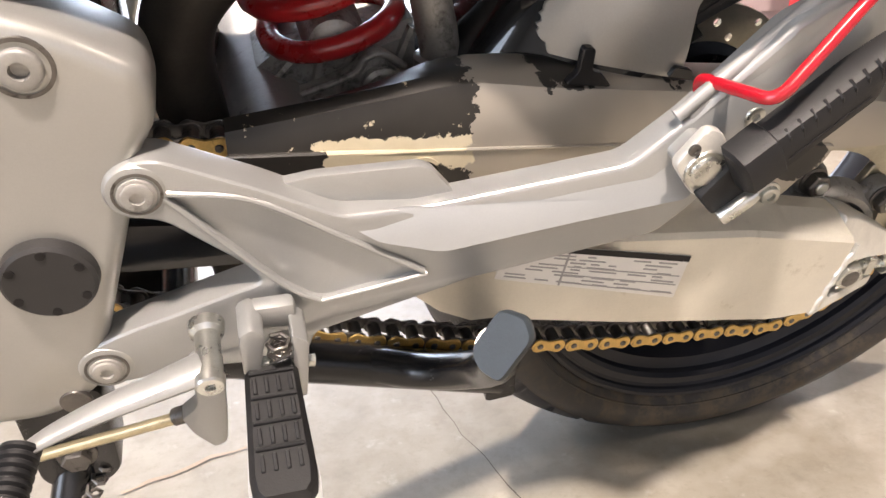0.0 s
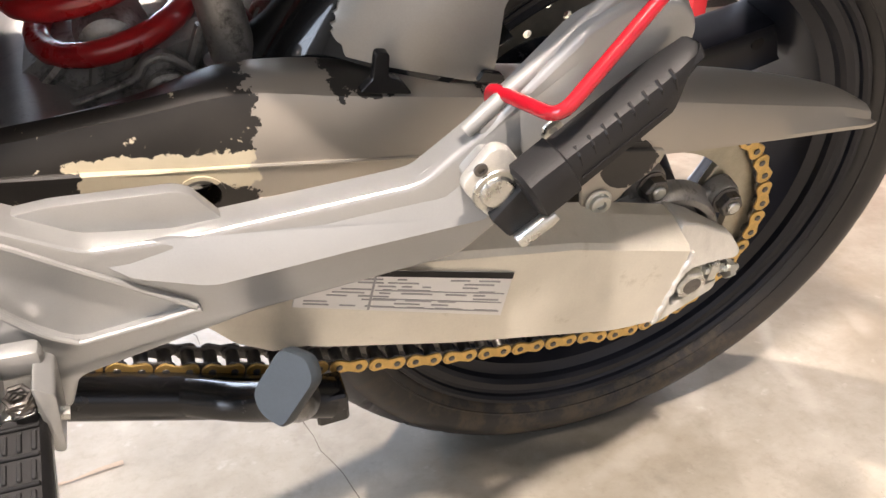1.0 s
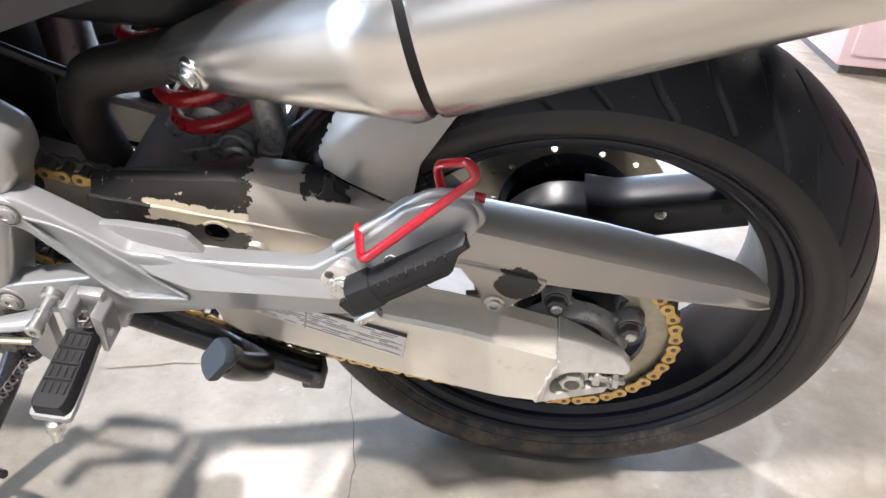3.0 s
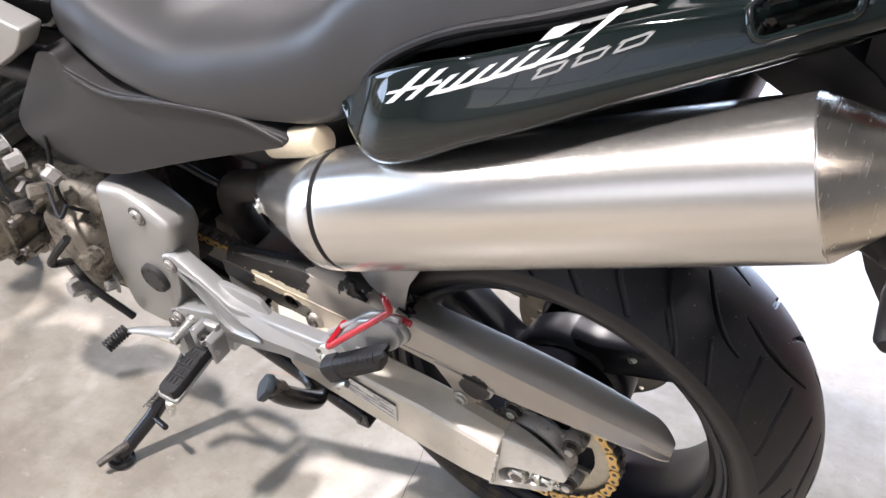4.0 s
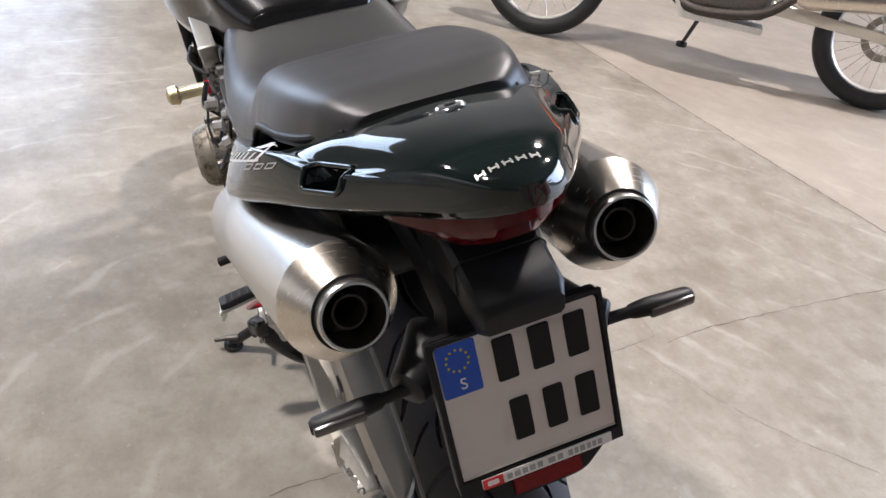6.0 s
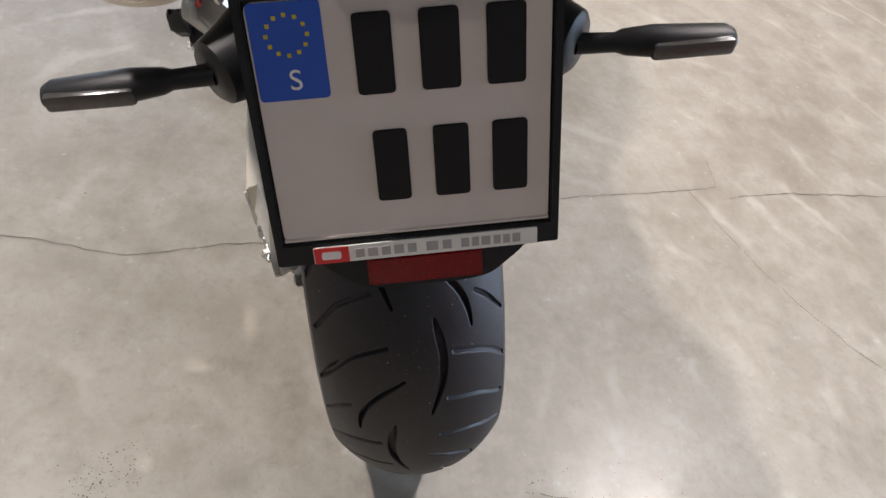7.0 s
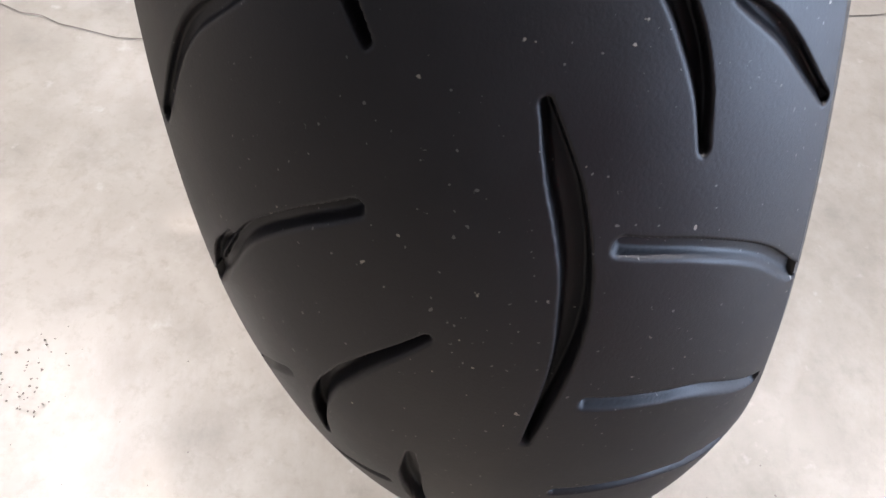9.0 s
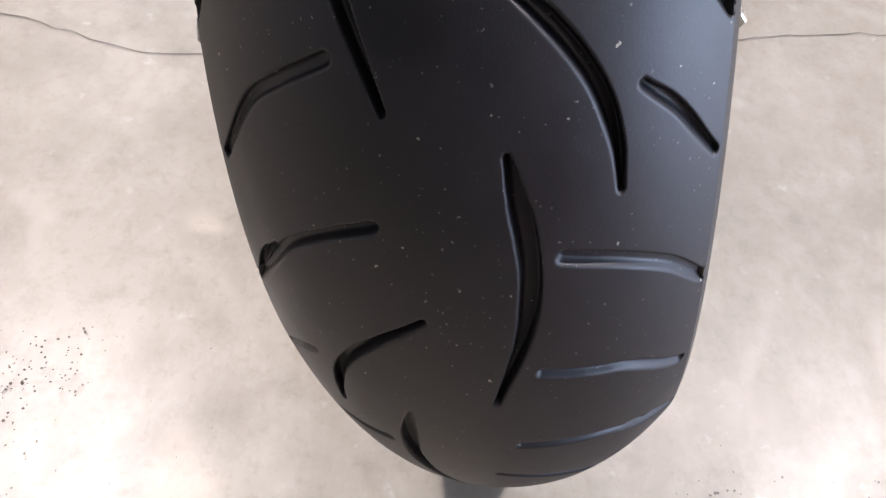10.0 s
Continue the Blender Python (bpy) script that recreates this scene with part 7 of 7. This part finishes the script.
for side in (-1, 1):
    cov = part("generator_cover", lathe((-0.876, side * 0.268, 0.452), (-0.872, side * 0.15, 0.452), [(0, 0.0), (0, 0.050), (0.05, 0.062), (0.16, 0.070), (0.30, 0.073), (0.32, 0.080), (0.42, 0.080), (0.44, 0.076), (1, 0.082)], 44), M_ENGINE, eng, "round ribbed engine side cover", 30)
    for k in range(9):
        a = k * math.tau / 9 + 0.2
        part("cover_screw", nut((-0.873 + 0.086 * math.cos(a), side * 0.222, 0.452 + 0.086 * math.sin(a)), (0, side, 0), 0.007, 0.008, 0.0, 0.003), M_STEEL, eng)
        part("screw_post", rod((-0.873 + 0.086 * math.cos(a), side * 0.222, 0.452 + 0.086 * math.sin(a)), (-0.873 + 0.084 * math.cos(a), side * 0.16, 0.452 + 0.084 * math.sin(a)), 0.009, 10), M_ENGINE, eng)
    part("cover_step", box(-0.895, -0.83, side * 0.268 - 0.004, side * 0.268 + 0.004, 0.425, 0.47, 0.004), M_ENGINE, eng)
part("sprocket_cover", slab(rounded([(-0.74, 0.50), (-0.655, 0.48), (-0.645, 0.40), (-0.68, 0.34), (-0.76, 0.36)], 0.025), -0.205, -0.12, 0.012, 3), M_ENGINE, eng)
part("shift_shaft", rod((-0.70, -0.22, 0.345), (-0.70, -0.15, 0.345), 0.008, 12), M_ZINC, eng)
for k in range(4):
    y = -0.135 + 0.09 * k
    part("header_pipe", tube(smooth_path([(-1.06, y, 0.60), (-1.12, y, 0.55), (-1.13, y * 0.9, 0.42), (-1.08, y * 0.7, 0.30), (-0.95, y * 0.5, 0.255), (-0.70, y * 0.4, 0.250), (-0.50, y * 0.5, 0.275)], 5), 0.019, 14), M_COPPER, eng)
    part("intake", tube([(-0.83, y, 0.69), (-0.75, y, 0.70), (-0.66, y, 0.70)], 0.026, 14), M_PLASTIC, eng)
part("sump", slab(rounded([(-0.98, 0.33), (-0.66, 0.33), (-0.70, 0.23), (-0.90, 0.22)], 0.02), -0.11, 0.11, 0.012, 2), M_ENGINE, eng)
rnd = random.Random(21)
for k in range(9):
    a = Vector((rnd.uniform(-0.86, -0.64), -rnd.uniform(0.15, 0.21), rnd.uniform(0.40, 0.66)))
    b = a + Vector((rnd.uniform(-0.12, 0.12), rnd.uniform(-0.02, 0.03), rnd.uniform(-0.13, 0.13)))
    m = (a + b) / 2 + Vector((rnd.uniform(-0.03, 0.03), -0.02, rnd.uniform(-0.03, 0.03)))
    part("hose", tube(smooth_path([a, m, b], 5), rnd.choice((0.003, 0.004, 0.006)), 8), M_HOSE, eng)
for k in range(14):
    p = Vector((rnd.uniform(-0.84, -0.62), -rnd.uniform(0.17, 0.205), rnd.uniform(0.34, 0.60)))
    part("fitting", nut(p, (rnd.uniform(-0.4, 0.4), -1, rnd.uniform(-0.4, 0.4)), rnd.uniform(0.008, 0.016), rnd.uniform(0.012, 0.03), 0.016), rnd.choice((M_STEEL, M_ENGINE, M_ALU_DULL)), eng)
# crash bobbin on its stay, and the down tube
bob = part("crash_bobbin", lathe((-1.085, -0.300, 0.527), (-1.085, -0.195, 0.527), [(0, 0.014), (0.06, 0.022), (0.25, 0.024), (0.30, 0.016), (0.92, 0.015), (1, 0.017)], 28), M_BRASS, bike, "brassy crash bobbin with a red ring")
part("bobbin_ring", rod((-1.085, -0.206, 0.527), (-1.085, -0.195, 0.527), 0.0185, 24, 0.002), M_RED, bob)
for side in (-1, 1):
    part("down_tube", tube([(-1.12, side * 0.09, 0.80), (-1.10, side * 0.13, 0.60), (-1.08, side * 0.14, 0.46)], 0.018, 14), M_BLACK, bike)
rad = part("radiator", box(-1.225, -1.185, -0.205, 0.205, 0.50, 0.76, 0.008), M_BLACK, bike, "black radiator in front of the engine")
for k in range(22):
    z = 0.515 + 0.0105 * k
    part("radiator_fin", box(-1.229, -1.224, -0.195, 0.195, z, z + 0.003), M_PLASTIC, rad)
part("radiator_tank", box(-1.228, -1.18, -0.225, -0.20, 0.50, 0.76, 0.008), M_PLASTIC, rad)
part("radiator_hose", tube(smooth_path([(-1.19, -0.19, 0.53), (-1.13, -0.19, 0.50), (-1.02, -0.17, 0.47)], 6), 0.017, 14), M_HOSE, rad)
part("radiator_cap", rod((-1.205, -0.20, 0.755), (-1.205, -0.20, 0.785), 0.018, 18, 0.003), M_ALU_DULL, rad)

# --- front wheel, fork and headstock, so that the machine stands on both wheels
FX = -1.46
fw = part("front_wheel", ring_profile([(-0.048, 0.230), (-0.050, 0.222), (-0.03, 0.205), (0, 0.198), (0.03, 0.205), (0.050, 0.222), (0.048, 0.230), (0, 0.21)], 72, (FX, 0.300)), M_RIM, bike, "black cast front wheel", 30)
part("tyre", ring_profile([(-0.05, 0.228), (-0.060, 0.245), (-0.057, 0.268), (-0.042, 0.288), (-0.02, 0.297), (0, 0.299), (0.02, 0.297), (0.042, 0.288), (0.057, 0.268), (0.060, 0.245), (0.05, 0.228), (0, 0.235)], 96, (FX, 0.300)), M_SIDEWALL, fw, "", 50)
spoked_hub(fw, (FX, 0.300), (0.0, 0.03), (0.06, 0.195), (0.026, 0.020), (-0.020, 0.020), (0, 120, 240))
part("hub", rod((FX, -0.06, 0.300), (FX, 0.06, 0.300), 0.035, 24, 0.004), M_RIM, fw)
for side in (-1, 1):
    fk = part("fork_leg", rod((FX + 0.01, side * 0.10, 0.285), (FX + 0.155, side * 0.10, 0.62), 0.027, 20, 0.003), M_ALU_DULL, bike, "grey fork leg")
    part("fork_tube", rod((FX + 0.15, side * 0.10, 0.61), (FX + 0.275, side * 0.10, 0.90), 0.021, 20), M_CHROME, fk)
    part("front_disc", ring_profile([(side * 0.068, 0.148), (side * 0.068, 0.11), (side * 0.073, 0.11), (side * 0.073, 0.148)], 60, (FX, 0.300)), M_SPROCKET, fw)
part("steering_head", rod((-1.20, 0, 0.78), (-1.165, 0, 0.90), 0.035, 20, 0.004), M_BLACK, bike)

# ---------------------------------------------------------------- the other motorcycle
def trail_bike():
    t = thing("trail_motorcycle", "orange and black trail motorcycle parked across the hall", "motorcycle", m=Matrix.Translation((-1.82, 2.80, 0.0)) @ pose(0, 0, 0, 0, 0, 47.3) @ pose(0, 0, 0, -8, 0, 0))
    # x runs to its front wheel
    for cx, r, w, nm in ((0.0, 0.325, 0.060, "rear_wheel"), (-1.68, 0.345, 0.045, "front_wheel")):
        wh = part(nm, ring_profile([(-0.02, r - 0.075), (-0.022, r - 0.085), (0, r - 0.095), (0.022, r - 0.085), (0.02, r - 0.075), (0, r - 0.07)], 64, (cx, r)), M_ALU_RAW, t, "wire-spoked wheel with a bare rim", 30)
        part("tyre", ring_profile([(-w * 0.6, r - 0.08), (-w, r - 0.055), (-w * 0.95, r - 0.02), (-w * 0.6, r - 0.004), (0, r), (w * 0.6, r - 0.004), (w * 0.95, r - 0.02), (w, r - 0.055), (w * 0.6, r - 0.08), (0, r - 0.07)], 96, (cx, r)), M_RUBBER, wh, "", 50)
        part("hub", rod((cx, -0.05, r), (cx, 0.05, r), 0.032, 20, 0.004), M_ALU_DULL, wh)
        part("brake_disc", ring_profile([(0.05, 0.11), (0.05, 0.075), (0.054, 0.075), (0.054, 0.11)], 40, (cx, r)), M_SPROCKET, wh)
        for k in range(28):
            a = k * math.tau / 28
            b = a + (0.45 if k % 2 else -0.45)
            part("spoke", rod((cx + 0.03 * math.cos(b), (0.03 if k % 4 < 2 else -0.03), r + 0.03 * math.sin(b)), (cx + (r - 0.09) * math.cos(a), 0, r + (r - 0.09) * math.sin(a)), 0.0018, 5), M_ZINC, wh, smooth=0)
    for s in (-1, 1):
        part("fork_leg", rod((-1.68, s * 0.09, 0.34), (-1.40, s * 0.09, 0.95), 0.024, 14), M_ALU_DULL, t)
        part("swing_arm", slab(rounded([(0.05, 0.345), (-0.55, 0.40), (-0.55, 0.34), (0.05, 0.305)], 0.01), s * 0.11, s * 0.085, 0.004, 1), M_ALU, t)
    part("engine", box(-0.98, -0.55, -0.14, 0.14, 0.30, 0.66, 0.04, 3), M_STEEL, t)
    part("skid_plate", slab(rounded([(-1.02, 0.40), (-0.95, 0.25), (-0.55, 0.24), (-0.55, 0.27), (-0.93, 0.28)], 0.02), -0.15, 0.15, 0.004, 1), M_ALU_RAW, t)
    part("silencer", lathe((-0.45, -0.16, 0.44), (0.10, -0.17, 0.52), [(0, 0.03), (0.08, 0.055), (0.92, 0.058), (1, 0.035)], 28), M_CONE, t, "heat-tinted low silencer")
    part("header", tube(smooth_path([(-0.98, -0.05, 0.55), (-1.04, -0.08, 0.40), (-0.90, -0.14, 0.30), (-0.60, -0.16, 0.33), (-0.45, -0.16, 0.44)], 6), 0.024, 14), M_COPPER, t)
    part("body", loft([[(x, s * w, z) for s, z in ((-0.6, zb), (-1, (zb + zt) / 2), (-0.7, zt), (0.7, zt), (1, (zb + zt) / 2), (0.6, zb))] for x, w, zb, zt in ((0.25, 0.07, 0.86, 0.93), (-0.15, 0.12, 0.74, 0.90), (-0.55, 0.13, 0.70, 0.88), (-0.85, 0.20, 0.70, 1.02), (-1.15, 0.18, 0.76, 1.00), (-1.30, 0.10, 0.85, 0.98))]), M_ORANGE, t, "faded orange bodywork", 45)
    part("side_stand", tube([(-0.82, 0.12, 0.34), (-0.88, 0.24, 0.20), (-0.93, 0.38, 0.064)], [0.012, 0.011, 0.011], 12), M_BLACK, t)
    part("stand_foot", rod((-0.93, 0.378, 0.074), (-0.93, 0.382, 0.055), 0.03, 16), M_BLACK, t)
    return t


trail_bike()

# pale cabinet and red bench beyond the rear wheel
def drawer_cabinet():
    cab = thing("drawer_cabinet", "pale pink steel drawer cabinet standing on the floor", "cabinet", m=pose(1.50, 2.06, 0, 0, 0, 2))
    part("body", box(-0.52, 0.52, -0.27, 0.27, 0.03, 0.92, 0.008), M_PALE, cab)
    part("plinth", box(-0.50, 0.50, -0.25, 0.25, 0.0, 0.03), M_STEEL, cab)
    for k in range(4):
        part("drawer", box(-0.49, 0.49, -0.285, -0.27, 0.07 + 0.21 * k, 0.26 + 0.21 * k, 0.006), M_PALE, cab)
        part("handle", box(-0.2, 0.2, -0.305, -0.285, 0.21 + 0.21 * k, 0.23 + 0.21 * k, 0.004), M_ZINC, cab)
    return cab


def work_bench():
    w = thing("work_bench", "work bench with red steel legs and a grey top", "bench", m=pose(1.56, 0.98, 0, 0, 0, -4))
    part("top", box(-0.36, 0.36, -0.46, 0.46, 0.80, 0.84, 0.006), M_ALU_DULL, w, "dull grey worktop")
    for x in (-0.33, 0.33):
        for y in (-0.42, 0.42):
            part("leg", box(x - 0.025, x + 0.025, y - 0.025, y + 0.025, 0.0, 0.80, 0.004), M_PINK, w)
    part("shelf", box(-0.30, 0.30, -0.39, 0.39, 0.14, 0.16, 0.002), M_ALU_DULL, w)
    return w


drawer_cabinet()
work_bench()
